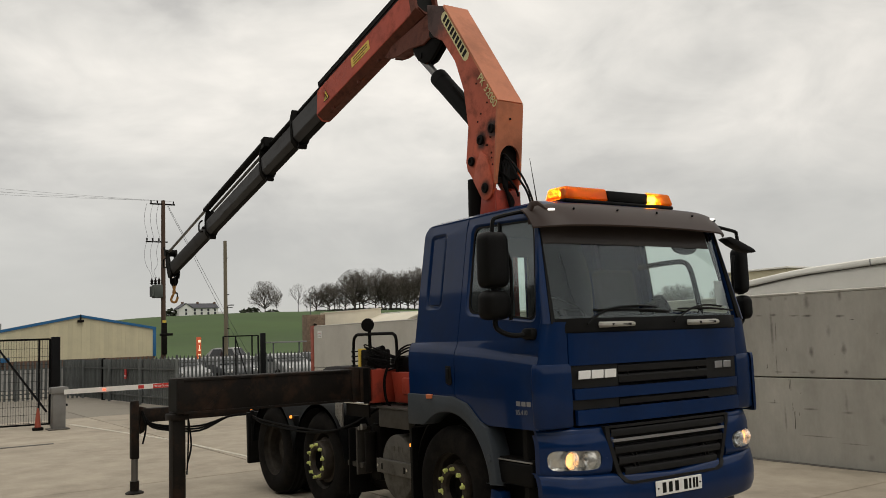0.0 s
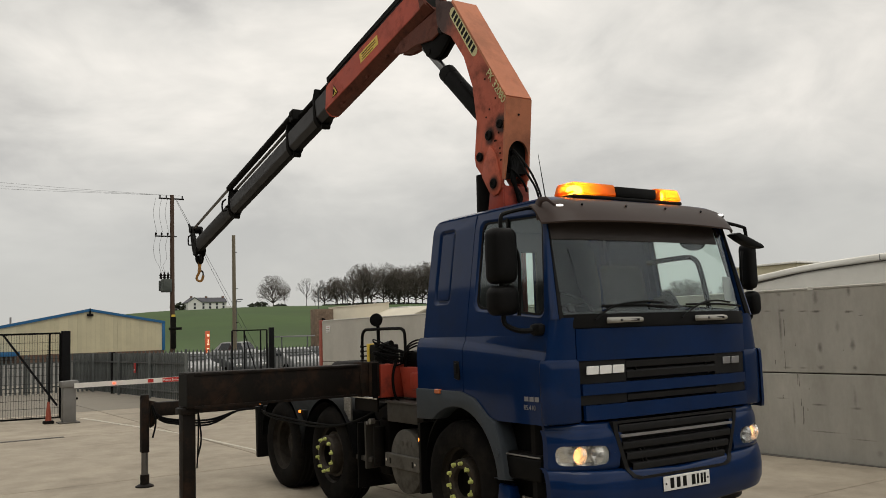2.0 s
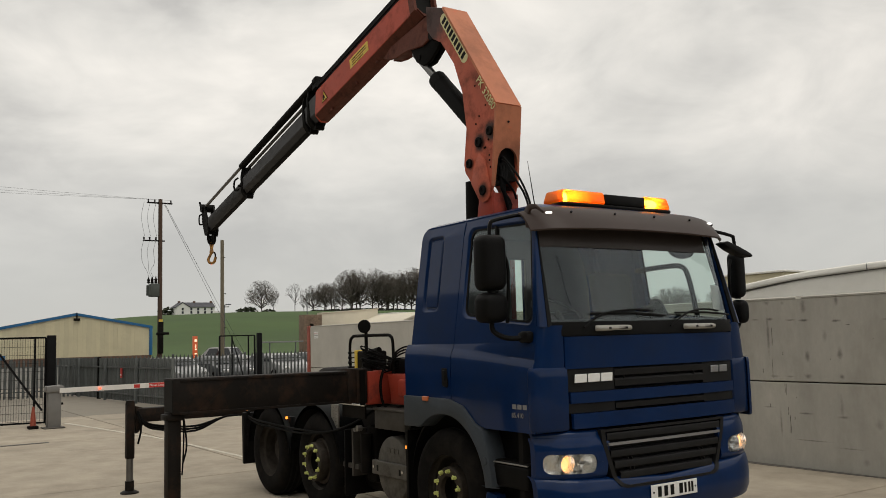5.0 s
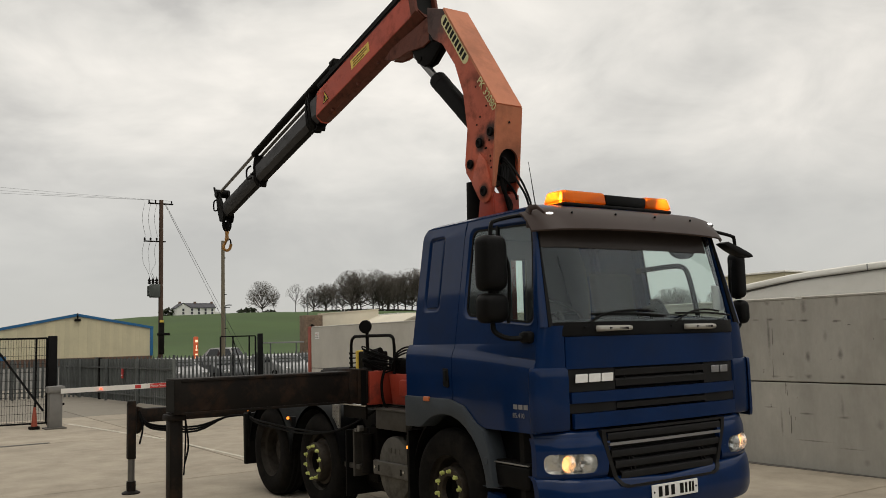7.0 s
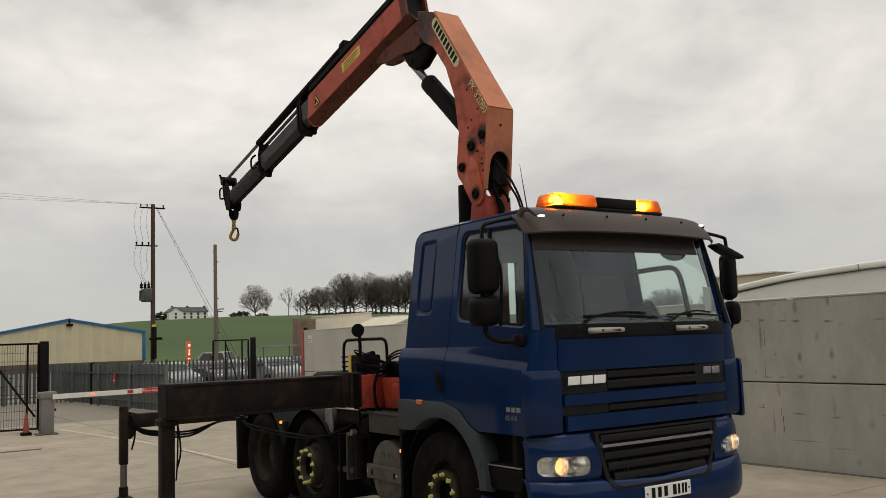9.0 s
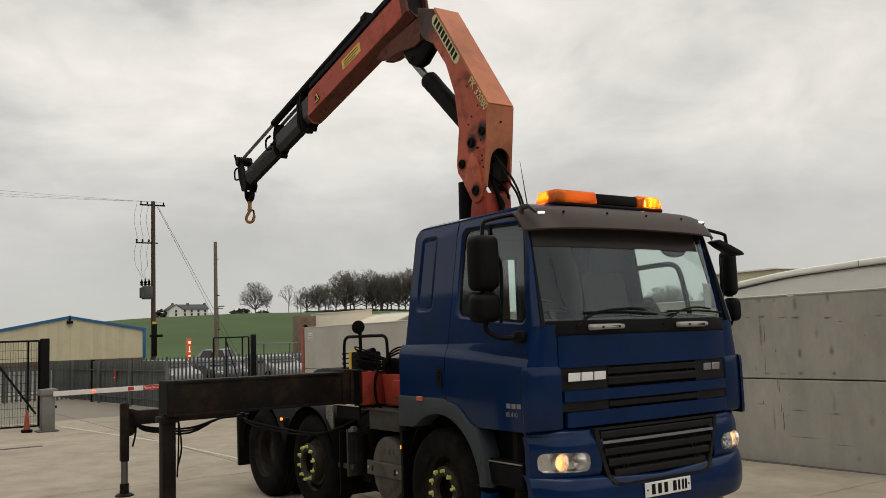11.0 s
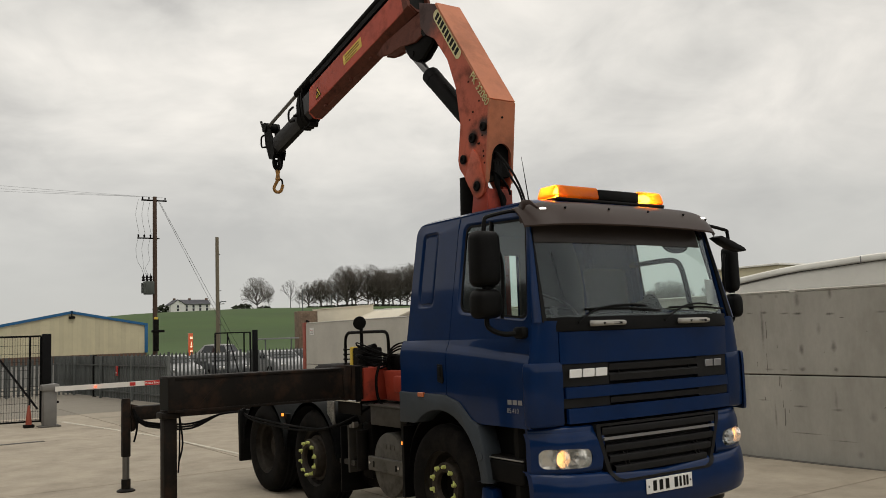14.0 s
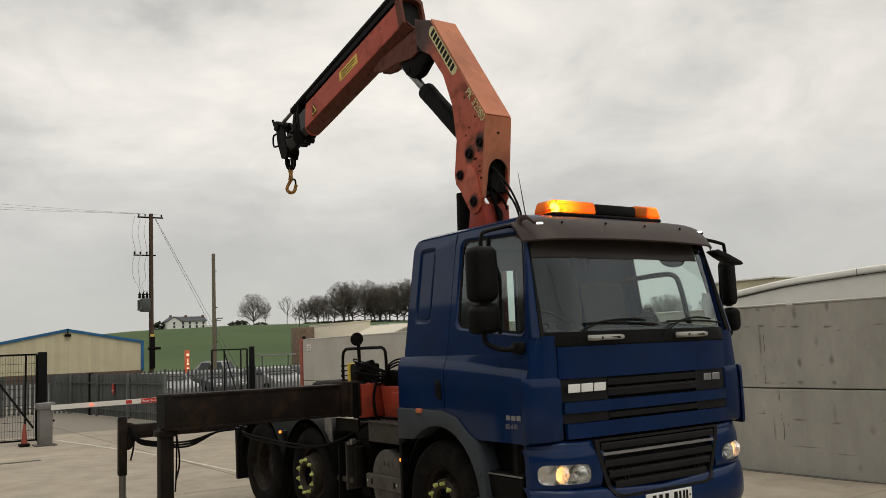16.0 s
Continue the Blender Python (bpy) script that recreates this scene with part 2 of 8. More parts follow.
def grease(m, spots, colour=(0.016, 0.011, 0.009)):
    """Dark greasy halos round pins: spots are (x, z, radius) in the object's own space."""
    nt = m.node_tree
    N, L = nt.nodes, nt.links
    b = N["Principled BSDF"]
    col = b.inputs["Base Color"].links[0].from_socket
    tc = N.new("ShaderNodeTexCoord")
    nz = N.new("ShaderNodeTexNoise")
    nz.inputs["Scale"].default_value, nz.inputs["Detail"].default_value, nz.inputs["Roughness"].default_value = 9.0, 6.0, 0.7
    L.new(tc.outputs["Object"], nz.inputs["Vector"])
    for x, z, r in spots:
        flat = N.new("ShaderNodeVectorMath")
        flat.operation = "MULTIPLY"
        flat.inputs[1].default_value = (1, 0, 1)
        L.new(tc.outputs["Object"], flat.inputs[0])
        dist = N.new("ShaderNodeVectorMath")
        dist.operation = "DISTANCE"
        dist.inputs[1].default_value = (x, 0, z)
        L.new(flat.outputs[0], dist.inputs[0])
        add = N.new("ShaderNodeMath")
        add.operation = "MULTIPLY_ADD"
        add.inputs[1].default_value = -0.9 * r
        L.new(nz.outputs["Fac"], add.inputs[0])
        L.new(dist.outputs["Value"], add.inputs[2])
        mr = N.new("ShaderNodeMapRange")
        mr.interpolation_type = "SMOOTHSTEP"
        mr.inputs["From Min"].default_value, mr.inputs["From Max"].default_value = 0.0, r * 0.75
        mr.inputs["To Min"].default_value, mr.inputs["To Max"].default_value = 0.92, 0.0
        L.new(add.outputs[0], mr.inputs["Value"])
        mx = N.new("ShaderNodeMix")
        mx.data_type = "RGBA"
        L.new(mr.outputs[0], mx.inputs[0])
        L.new(col, mx.inputs[6])
        mx.inputs[7].default_value = (*colour, 1)
        col = mx.outputs[2]
    L.new(col, b.inputs["Base Color"])
    return m


M_CBOOM = grease(mat("faded_red_boom_paint", (0.46, 0.100, 0.052), 0.5, spec=0.3, var=0.16, scale=2.2, bump=0.05, bscale=60, dirt=(0.075, 0.028, 0.02), dirt_amt=0.75, dirt_scale=5.5),
                 [(0.64, 2.74, 0.13), (0.45, 2.66, 0.11), (0.28, 2.47, 0.06), (0.50, 2.16, 0.09), (-0.44, 4.28, 0.52), (-0.1, 4.33, 0.12)])
M_CARM = grease(mat("faded_red_arm_paint", (0.45, 0.068, 0.034), 0.5, spec=0.3, var=0.14, scale=2.0, bump=0.05, bscale=60, dirt=(0.08, 0.026, 0.018), dirt_amt=0.6, dirt_scale=4.5),
                [(-0.66, 4.60, 0.17), (-0.85, 4.25, 0.20), (-1.5, 4.12, 0.12), (-0.6, 4.2, 0.2)])
# lower back plate: the light it faces is put into a paler orange
M_CPLATE = mat("lit_weathered_orange_plate", (0.43, 0.155, 0.078), 0.5, spec=0.3, var=0.14, scale=2.0, bump=0.05, bscale=60, dirt=(0.12, 0.055, 0.035), dirt_amt=0.5, dirt_scale=3.4)
M_GUARD = mat("scuffed_black_guard", (0.008, 0.008, 0.0085), 0.45, spec=0.05, var=0.3, scale=5, dirt=(0.02, 0.027, 0.023), dirt_amt=0.5, dirt_scale=5)
M_CRED = mat("faded_red_crane_paint", (0.31, 0.040, 0.021), 0.5, spec=0.3, var=0.14, scale=2.2, bump=0.05, bscale=60, dirt=(0.045, 0.02, 0.015), dirt_amt=0.85, dirt_scale=4.2)
# upper back plate: paler again, with the light on it in the colour
M_CORANGE = mat("lit_orange_plate_paint", (0.50, 0.17, 0.08), 0.5, spec=0.3, var=0.12, scale=2.0, bump=0.05, bscale=60, dirt=(0.12, 0.055, 0.035), dirt_amt=0.45, dirt_scale=2.4)
M_CRUST = mat("greasy_red_brown_steel", (0.13, 0.040, 0.025), 0.62, spec=0.2, var=0.35, scale=5, bump=0.15, bscale=40, dirt=(0.02, 0.015, 0.012), dirt_amt=0.8, dirt_scale=5)
M_EXT = mat("grey_boom_steel", (0.042, 0.042, 0.044), 0.5, spec=0.22, var=0.2, scale=3, dirt=(0.02, 0.019, 0.018), dirt_amt=0.6, dirt_scale=3)
M_CBLACK = mat("black_crane_paint", (0.005, 0.0047, 0.0043), 0.6, spec=0.07, var=0.25, scale=6, bump=0.08, bscale=80, dirt=(0.018, 0.016, 0.014), dirt_amt=0.4, dirt_scale=4)
M_BEAM = mat("rusty_black_beam", (0.009, 0.007, 0.0055), 0.6, spec=0.15, var=0.35, scale=3.5, bump=0.15, bscale=45, dirt=(0.046, 0.025, 0.015), dirt_amt=0.8, dirt_scale=5.0)
M_HOOK = mat("worn_yellow_hook_paint", (0.33, 0.16, 0.035), 0.45, 0.2, var=0.3, scale=14, bump=0.1, bscale=60, dirt=(0.09, 0.05, 0.025), dirt_amt=0.8, dirt_scale=12)
M_HOSE = mat("hydraulic_hose_rubber", (0.0045, 0.0045, 0.0045), 0.6, spec=0.06, var=0.2, scale=10)
M_YELLOW = mat("yellow_label", (0.70, 0.50, 0.06), 0.5, var=0.12, scale=20)
M_PALE = mat("pale_yellow_decal", (0.62, 0.57, 0.29), 0.5, var=0.1, scale=14, dirt=(0.2, 0.17, 0.09), dirt_amt=0.3, dirt_scale=18)
M_INK = mat("black_ink", (0.010, 0.010, 0.009), 0.6, spec=0.1, var=0.1)
M_WHITE = mat("white_plastic", (0.78, 0.78, 0.76), 0.4, var=0.05, scale=20)
M_SILVER = mat("silver_badge", (0.3, 0.3, 0.31), 0.35, 0.6, var=0.06, scale=20)
M_DECALRED = mat("red_decal", (0.45, 0.03, 0.02), 0.5, var=0.08, scale=20)
M_PALEGREY = mat("pale_grey_plastic", (0.34, 0.33, 0.30), 0.5, var=0.12, scale=12)
M_VISOR = milky(mat("smoked_brown_visor", (0.075, 0.053, 0.046), 0.32, spec=0.3, var=0.1, scale=2, dirt=(0.12, 0.09, 0.08), dirt_amt=0.4, dirt_scale=1.6), (0.16, 0.10, 0.08))
M_INTERIOR = mat("dark_cab_trim", (0.018, 0.0185, 0.0195), 0.8, var=0.15, scale=5, bump=0.05)
M_LINING = mat("grey_cab_lining", (0.10, 0.098, 0.096), 0.85, var=0.25, scale=3, bump=0.05)
M_SEAT = mat("grey_seat_cloth", (0.022, 0.022, 0.025), 0.9, var=0.2, scale=30, bump=0.1)
M_PAPER = mat("white_paper", (0.88, 0.88, 0.85), 0.7, var=0.05, scale=20)
M_GLASS = glass("tinted_windscreen_glass", (0.92, 0.98, 0.95), 1.70, 0.03)
M_SIDEGLASS = glass("tinted_side_glass", (0.80, 0.90, 0.86), 1.8, 0.06)
M_LENS = glass("clear_lamp_glass", (0.9, 0.9, 0.88), 1.45, 0.02)
M_AMBER = amber("amber_beacon_lens")
M_AMBERHOT = mat("lit_beacon_bulb", (0.9, 0.5, 0.1), 0.3, var=0.0, emit=(1.0, 0.56, 0.10), power=85.0)
M_MARKER = mat("lit_amber_marker", (0.8, 0.3, 0.03), 0.3, var=0.0, emit=(1.0, 0.30, 0.04), power=1.5)
M_AMBERPLAIN = mat("amber_reflector", (0.5, 0.12, 0.03), 0.3, var=0.05, coat=0.4)
M_BULB = mat("lit_headlamp_bulb", (0.9, 0.8, 0.6), 0.3, var=0.0, emit=(1.0, 0.42, 0.11), power=1.7)
M_DRL = mat("lit_white_marker", (0.9, 0.9, 0.85), 0.3, var=0.0, emit=(1.0, 0.97, 0.88), power=1.3)
M_REDLED = mat("lit_red_lamp", (0.8, 0.1, 0.05), 0.3, var=0.0, emit=(1.0, 0.12, 0.05), power=2.0)
M_REFLECTOR = mat("headlamp_reflector", (0.92, 0.91, 0.90), 0.16, 0.85, var=0.12, scale=40, bump=0.5, bscale=26)
M_STRIP = mat("brown_sun_strip", (0.040, 0.033, 0.030), 0.3, spec=0.2, var=0.1)
M_BACK = mat("unseen_wall_grey", (0.10, 0.10, 0.095), 0.8, var=0.15, scale=0.3)
M_CONCRETE = mat("yard_concrete", (0.335, 0.290, 0.225), 0.85, spec=0.3, var=0.15, scale=1.9, bump=0.35, bscale=30, dirt=(0.19, 0.16, 0.125), dirt_amt=0.55, dirt_scale=0.8, each=0.06)
M_DRIVE = mat("darker_drive_concrete", (0.21, 0.188, 0.152), 0.85, spec=0.3, var=0.12, scale=0.6, bump=0.3, bscale=30, dirt=(0.13, 0.115, 0.093), dirt_amt=0.5, dirt_scale=0.6, each=0.05)
M_WALLC = mat("precast_wall_concrete", (0.405, 0.392, 0.348), 0.85, spec=0.3, var=0.17, scale=1.3, bump=0.25, bscale=30, dirt=(0.28, 0.262, 0.225), dirt_amt=0.5, dirt_scale=1.7, each=0.03, stretch=(1, 1, 0.45))
def smudges(m, spots, colour=(0.075, 0.070, 0.062)):
    """Soft-edged stains on an upright sheet: spots are (x, z, half width, half height, strength) in the object's own space."""
    nt = m.node_tree
    N, L = nt.nodes, nt.links
    b = N["Principled BSDF"]
    col = b.inputs["Base Color"].links[0].from_socket
    tc = N.new("ShaderNodeTexCoord")
    nz = N.new("ShaderNodeTexNoise")
    nz.inputs["Scale"].default_value, nz.inputs["Detail"].default_value, nz.inputs["Roughness"].default_value = 16.0, 5.0, 0.7
    L.new(tc.outputs["Object"], nz.inputs["Vector"])
    for x, z, w, h, k in spots:
        sub = N.new("ShaderNodeVectorMath")
        sub.operation = "SUBTRACT"
        sub.inputs[1].default_value = (x, 0, z)
        L.new(tc.outputs["Object"], sub.inputs[0])
        sc = N.new("ShaderNodeVectorMath")
        sc.operation = "MULTIPLY"
        sc.inputs[1].default_value = (1 / w, 0, 1 / h)
        L.new(sub.outputs[0], sc.inputs[0])
        ln = N.new("ShaderNodeVectorMath")
        ln.operation = "LENGTH"
        L.new(sc.outputs[0], ln.inputs[0])
        add = N.new("ShaderNodeMath")
        add.operation = "MULTIPLY_ADD"
        add.inputs[1].default_value = 1.5
        L.new(nz.outputs["Fac"], add.inputs[0])
        L.new(ln.outputs["Value"], add.inputs[2])
        mr = N.new("ShaderNodeMapRange")
        mr.interpolation_type = "SMOOTHSTEP"
        mr.inputs["From Min"].default_value, mr.inputs["From Max"].default_value = 0.7, 1.9
        mr.inputs["To Min"].default_value, mr.inputs["To Max"].default_value = k, 0.0
        L.new(add.outputs[0], mr.inputs["Value"])
        mx = N.new("ShaderNodeMix")
        mx.data_type = "RGBA"
        L.new(mr.outputs[0], mx.inputs[0])
        L.new(col, mx.inputs[6])
        mx.inputs[7].default_value = (*colour, 1)
        col = mx.outputs[2]
    L.new(col, b.inputs["Base Color"])
    return m


smudges(M_WALLC, [(x + 5.0, z, w, h, k) for x, z, w, h, k in (
    (-2.76, 1.93, 0.07, 0.014, 0.5), (-2.53, 1.93, 0.075, 0.02, 0.7), (-2.21, 1.91, 0.08, 0.014, 0.65), (-2.02, 1.90, 0.085, 0.02, 0.85),
    (-1.57, 1.88, 0.075, 0.02, 0.75), (-2.57, 1.72, 0.028, 0.33, 0.6), (-2.02, 2.09, 0.05, 0.12, 0.55), (-1.55, 2.13, 0.03, 0.07, 0.6),
    (-2.0, 1.43, 0.045, 0.085, 0.65), (-1.55, 1.46, 0.045, 0.10, 0.6), (-2.01, 1.18, 0.06, 0.04, 0.6), (-1.54, 1.18, 0.04, 0.035, 0.65),
    (-2.51, 1.17, 0.08, 0.02, 0.55), (-2.27, 1.17, 0.07, 0.016, 0.4), (-2.56, 2.15, 0.05, 0.035, 0.5), (-2.32, 2.14, 0.03, 0.03, 0.35),
    (-1.74, 1.69, 0.04, 0.09, 0.3), (-2.62, 0.76, 0.10, 0.014, 0.5), (-2.08, 0.70, 0.12, 0.015, 0.65), (-1.56, 0.68, 0.09, 0.022, 0.55),
    (-2.45, 0.55, 0.02, 0.22, 0.5), (-2.0, 0.36, 0.30, 0.010, 0.6), (-1.5, 0.30, 0.20, 0.010, 0.5), (-1.30, 0.15, 0.05, 0.06, 0.3),
    (-1.57, 0.80, 0.025, 0.18, 0.3), (-1.1, 0.62, 0.06, 0.08, 0.3), (-3.6, 1.9, 0.08, 0.02, 0.6), (-4.3, 1.9, 0.08, 0.02, 0.6), (-0.9, 1.88, 0.08, 0.018, 0.5))])
M_WALLPALE = mat("paler_wall_concrete", (0.50, 0.485, 0.44), 0.85, spec=0.3, var=0.08, scale=1.3, bump=0.25, bscale=30, dirt=(0.38, 0.365, 0.33), dirt_amt=0.4, dirt_scale=1.2, each=0.02)
M_STAIN = mat("dark_wall_stain", (0.10, 0.092, 0.08), 0.9, var=0.25, scale=9)
M_GRASS = mat("pasture_grass", (0.036, 0.074, 0.0085), 0.95, var=0.22, scale=0.012, bump=0.0, dirt=(0.046, 0.070, 0.012), dirt_amt=0.6, dirt_scale=0.03)
M_EARTH = mat("worn_tarmac", (0.105, 0.10, 0.088), 0.9, var=0.15, scale=0.1, dirt=(0.11, 0.10, 0.085), dirt_amt=0.5, dirt_scale=0.2)
M_BARK = mat("bare_bark", (0.06, 0.05, 0.043), 0.95, var=0.25, scale=0.4)
M_TWIG = mat("bare_twigs", (0.112, 0.097, 0.083), 0.95, var=0.2, scale=0.3)
M_HEDGE = mat("dark_hedge", (0.028, 0.034, 0.018), 0.95, var=0.3, scale=0.5)
M_CREAM = mat("cream_metal_cladding", (0.60, 0.54, 0.36), 0.55, var=0.06, scale=0.5, each=0.05, dirt=(0.36, 0.31, 0.2), dirt_amt=0.25, dirt_scale=0.4)
M_TRIMBLUE = mat("blue_roof_trim", (0.012, 0.115, 0.27), 0.5, var=0.08, scale=0.6)
M_ROOFGREY = mat("grey_roof_sheet", (0.22, 0.22, 0.22), 0.6, var=0.1, scale=0.4)
M_BRICK = mat("brown_brick", (0.14, 0.085, 0.06), 0.9, var=0.2, scale=2)
M_STONE = mat("rubble_stone", (0.20, 0.142, 0.098), 0.9, var=0.3, scale=3.0, bump=0.2, bscale=5, each=0.25)
M_CREAMWALL = mat("cream_render", (0.60, 0.55, 0.44), 0.85, var=0.06, scale=0.4, dirt=(0.4, 0.36, 0.29), dirt_amt=0.3, dirt_scale=0.3)
M_WHITEWALL = mat("white_render", (0.74, 0.73, 0.70), 0.8, var=0.05, scale=0.5)
M_SLATE = mat("slate_roof", (0.055, 0.055, 0.065), 0.7, var=0.2, scale=0.6)
M_DARKPANE = mat("dark_window_pane", (0.03, 0.034, 0.04), 0.1, var=0.1)
M_DOME = mat("white_roof_membrane", (0.86, 0.84, 0.77), 0.6, var=0.05, scale=0.3, dirt=(0.66, 0.64, 0.57), dirt_amt=0.4, dirt_scale=0.35)
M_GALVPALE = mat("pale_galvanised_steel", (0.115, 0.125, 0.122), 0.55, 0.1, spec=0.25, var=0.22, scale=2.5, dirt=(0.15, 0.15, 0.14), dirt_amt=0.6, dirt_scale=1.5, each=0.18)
M_GALV = mat("galvanised_steel", (0.115, 0.123, 0.120), 0.55, 0.2, spec=0.25, var=0.2, scale=2.5, dirt=(0.08, 0.075, 0.07), dirt_amt=0.5, dirt_scale=1.5, each=0.15)
M_GATE = mat("black_gate_paint", (0.006, 0.006, 0.0065), 0.55, spec=0.1, var=0.2, scale=5)
M_WIRE = mat("dark_wire_mesh", (0.03, 0.03, 0.03), 0.5, 0.3, var=0.1)
M_CABINET = mat("grey_barrier_cabinet", (0.17, 0.165, 0.155), 0.55, var=0.12, scale=4, dirt=(0.1, 0.09, 0.08), dirt_amt=0.4)
M_BARWHITE = mat("white_barrier_paint", (0.72, 0.70, 0.66), 0.5, var=0.06, scale=4)
M_BARRED = mat("red_reflective_film", (0.50, 0.03, 0.025), 0.45, var=0.06, scale=8)
M_CONE = mat("orange_cone_plastic", (0.30, 0.055, 0.028), 0.55, var=0.12, scale=9, dirt=(0.25, 0.12, 0.08), dirt_amt=0.5, dirt_scale=9)
M_WOODPOLE = mat("creosoted_pole_wood", (0.075, 0.045, 0.03), 0.9, var=0.25, scale=3, bump=0.2, bscale=20, stretch=(1, 1, 0.1))
M_GREYPOLE = mat("weathered_pole_wood", (0.17, 0.145, 0.10), 0.9, var=0.2, scale=3, bump=0.2, bscale=20, stretch=(1, 1, 0.1))
M_TRANSF = mat("green_grey_transformer", (0.065, 0.075, 0.065), 0.55, var=0.15, scale=3)
M_WIREBLK = mat("overhead_wire", (0.05, 0.05, 0.05), 0.6, var=0.05)
M_REDPOST = mat("red_oxide_post", (0.30, 0.075, 0.05), 0.6, var=0.2, scale=4)
M_SIGNRED = mat("lit_sign_panel", (0.5, 0.1, 0.03), 0.4, var=0.1, emit=(0.60, 0.10, 0.03), power=0.22)
M_SIGNLIT = mat("lit_sign_figures", (0.9, 0.7, 0.5), 0.4, var=0.0, emit=(1.0, 0.72, 0.45), power=0.8)
M_CARWHITE = mat("white_car_paint", (0.27, 0.27, 0.27), 0.3, var=0.03, coat=0.5)
M_CARSILVER = mat("silver_car_paint", (0.06, 0.062, 0.067), 0.3, 0.3, var=0.04, coat=0.5)
M_CARGLASS = mat("dark_car_glass", (0.02, 0.024, 0.028), 0.08, var=0.05)


# ---------------------------------------------------------------- mesh helpers
def vbox(bm, x0, x1, y0, y1, z0, z1, bev=0.0, seg=2):
    vs = [bm.verts.new(p) for p in ((x0, y0, z0), (x1, y0, z0), (x1, y1, z0), (x0, y1, z0), (x0, y0, z1), (x1, y0, z1), (x1, y1, z1), (x0, y1, z1))]
    fs = [bm.faces.new([vs[i] for i in q]) for q in ((3, 2, 1, 0), (4, 5, 6, 7), (0, 1, 5, 4), (1, 2, 6, 5), (2, 3, 7, 6), (3, 0, 4, 7))]
    if bev:
        es = list({e for f in fs for e in f.edges})
        bmesh.ops.bevel(bm, geom=es, offset=bev, segments=seg, affect="EDGES", profile=0.5)
    return bm


def prism(bm, pts, axis, a0, a1, bev=0.0, seg=2):
    """A polygon pulled along an axis: (x, z) along y, (y, z) along x, (x, y) along z."""
    def put(p, a):
        return {"y": (p[0], a, p[1]), "x": (a, p[0], p[1]), "z": (p[0], p[1], a)}[axis]
    lo = [bm.verts.new(put(p, a0)) for p in pts]
    hi = [bm.verts.new(put(p, a1)) for p in pts]
    fs = [bm.faces.new(lo), bm.faces.new(hi[::-1])]
    n = len(pts)
    for i in range(n):
        fs.append(bm.faces.new((lo[i], hi[i], hi[(i + 1) % n], lo[(i + 1) % n])))
    bmesh.ops.recalc_face_normals(bm, faces=fs)
    if bev:
        es = list({e for f in fs for e in f.edges})
        bmesh.ops.bevel(bm, geom=es, offset=bev, segments=seg, affect="EDGES", profile=0.5)
    return bm


def rod(bm, p0, p1, r0, r1=None, seg=12, caps=True):
    p0, p1 = Vector(p0), Vector(p1)
    r1 = r0 if r1 is None else r1
    d = (p1 - p0).normalized()
    a = d.orthogonal().normalized()
    b = d.cross(a)
    rings = []
    for p, r in ((p0, r0), (p1, r1)):
        rings.append([bm.verts.new(p + r * (math.cos(t) * a + math.sin(t) * b)) for t in (2 * math.pi * i / seg for i in range(seg))])
    for i in range(seg):
        j = (i + 1) % seg
        bm.faces.new((rings[0][i], rings[0][j], rings[1][j], rings[1][i]))
    if caps:
        bm.faces.new(rings[0][::-1])
        bm.faces.new(rings[1])
    return bm


def hose(bm, pts, r, seg=8, smooth=4):
    """A tube along a smoothed line of points."""
    P = [Vector(p) for p in pts]
    line = []
    for i in range(len(P) - 1):
        a, b, c, d = P[max(i - 1, 0)], P[i], P[i + 1], P[min(i + 2, len(P) - 1)]
        for k in range(smooth):
            t = k / smooth
            line.append(0.5 * ((2 * b) + (c - a) * t + (2 * a - 5 * b + 4 * c - d) * t * t + (3 * b - a - 3 * c + d) * t ** 3))
    line.append(P[-1])
    prev, rings = None, []
    for i, p in enumerate(line):
        d = (line[min(i + 1, len(line) - 1)] - line[max(i - 1, 0)]).normalized()
        a = d.orthogonal().normalized() if prev is None else (prev - d * prev.dot(d)).normalized()
        prev = a
        b = d.cross(a)
        rings.append([bm.verts.new(p + r * (math.cos(t) * a + math.sin(t) * b)) for t in (2 * math.pi * k / seg for k in range(seg))])
    for A, B in zip(rings, rings[1:]):
        for k in range(seg):
            j = (k + 1) % seg
            bm.faces.new((A[k], A[j], B[j], B[k]))
    bm.faces.new(rings[0][::-1])
    bm.faces.new(rings[-1])
    return bm


def lathe(bm, prof, centre, axis, seg=32):
    """Turns (radius, height) pairs round an axis through centre."""
    c, d = Vector(centre), Vector(axis).normalized()
    a = d.orthogonal().normalized()
    b = d.cross(a)
    rings = []
    for r, h in prof:
        if r < 1e-6:
            rings.append([bm.verts.new(c + d * h)])
        else:
            rings.append([bm.verts.new(c + d * h + r * (math.cos(t) * a + math.sin(t) * b)) for t in (2 * math.pi * k / seg for k in range(seg))])
    for A, B in zip(rings, rings[1:]):
        for k in range(seg):
            j = (k + 1) % seg
            q = [A[k % len(A)], A[j % len(A)], B[j % len(B)], B[k % len(B)]]
            q = list(dict.fromkeys(q))
            if len(q) > 2:
                bm.faces.new(q)
    return bm


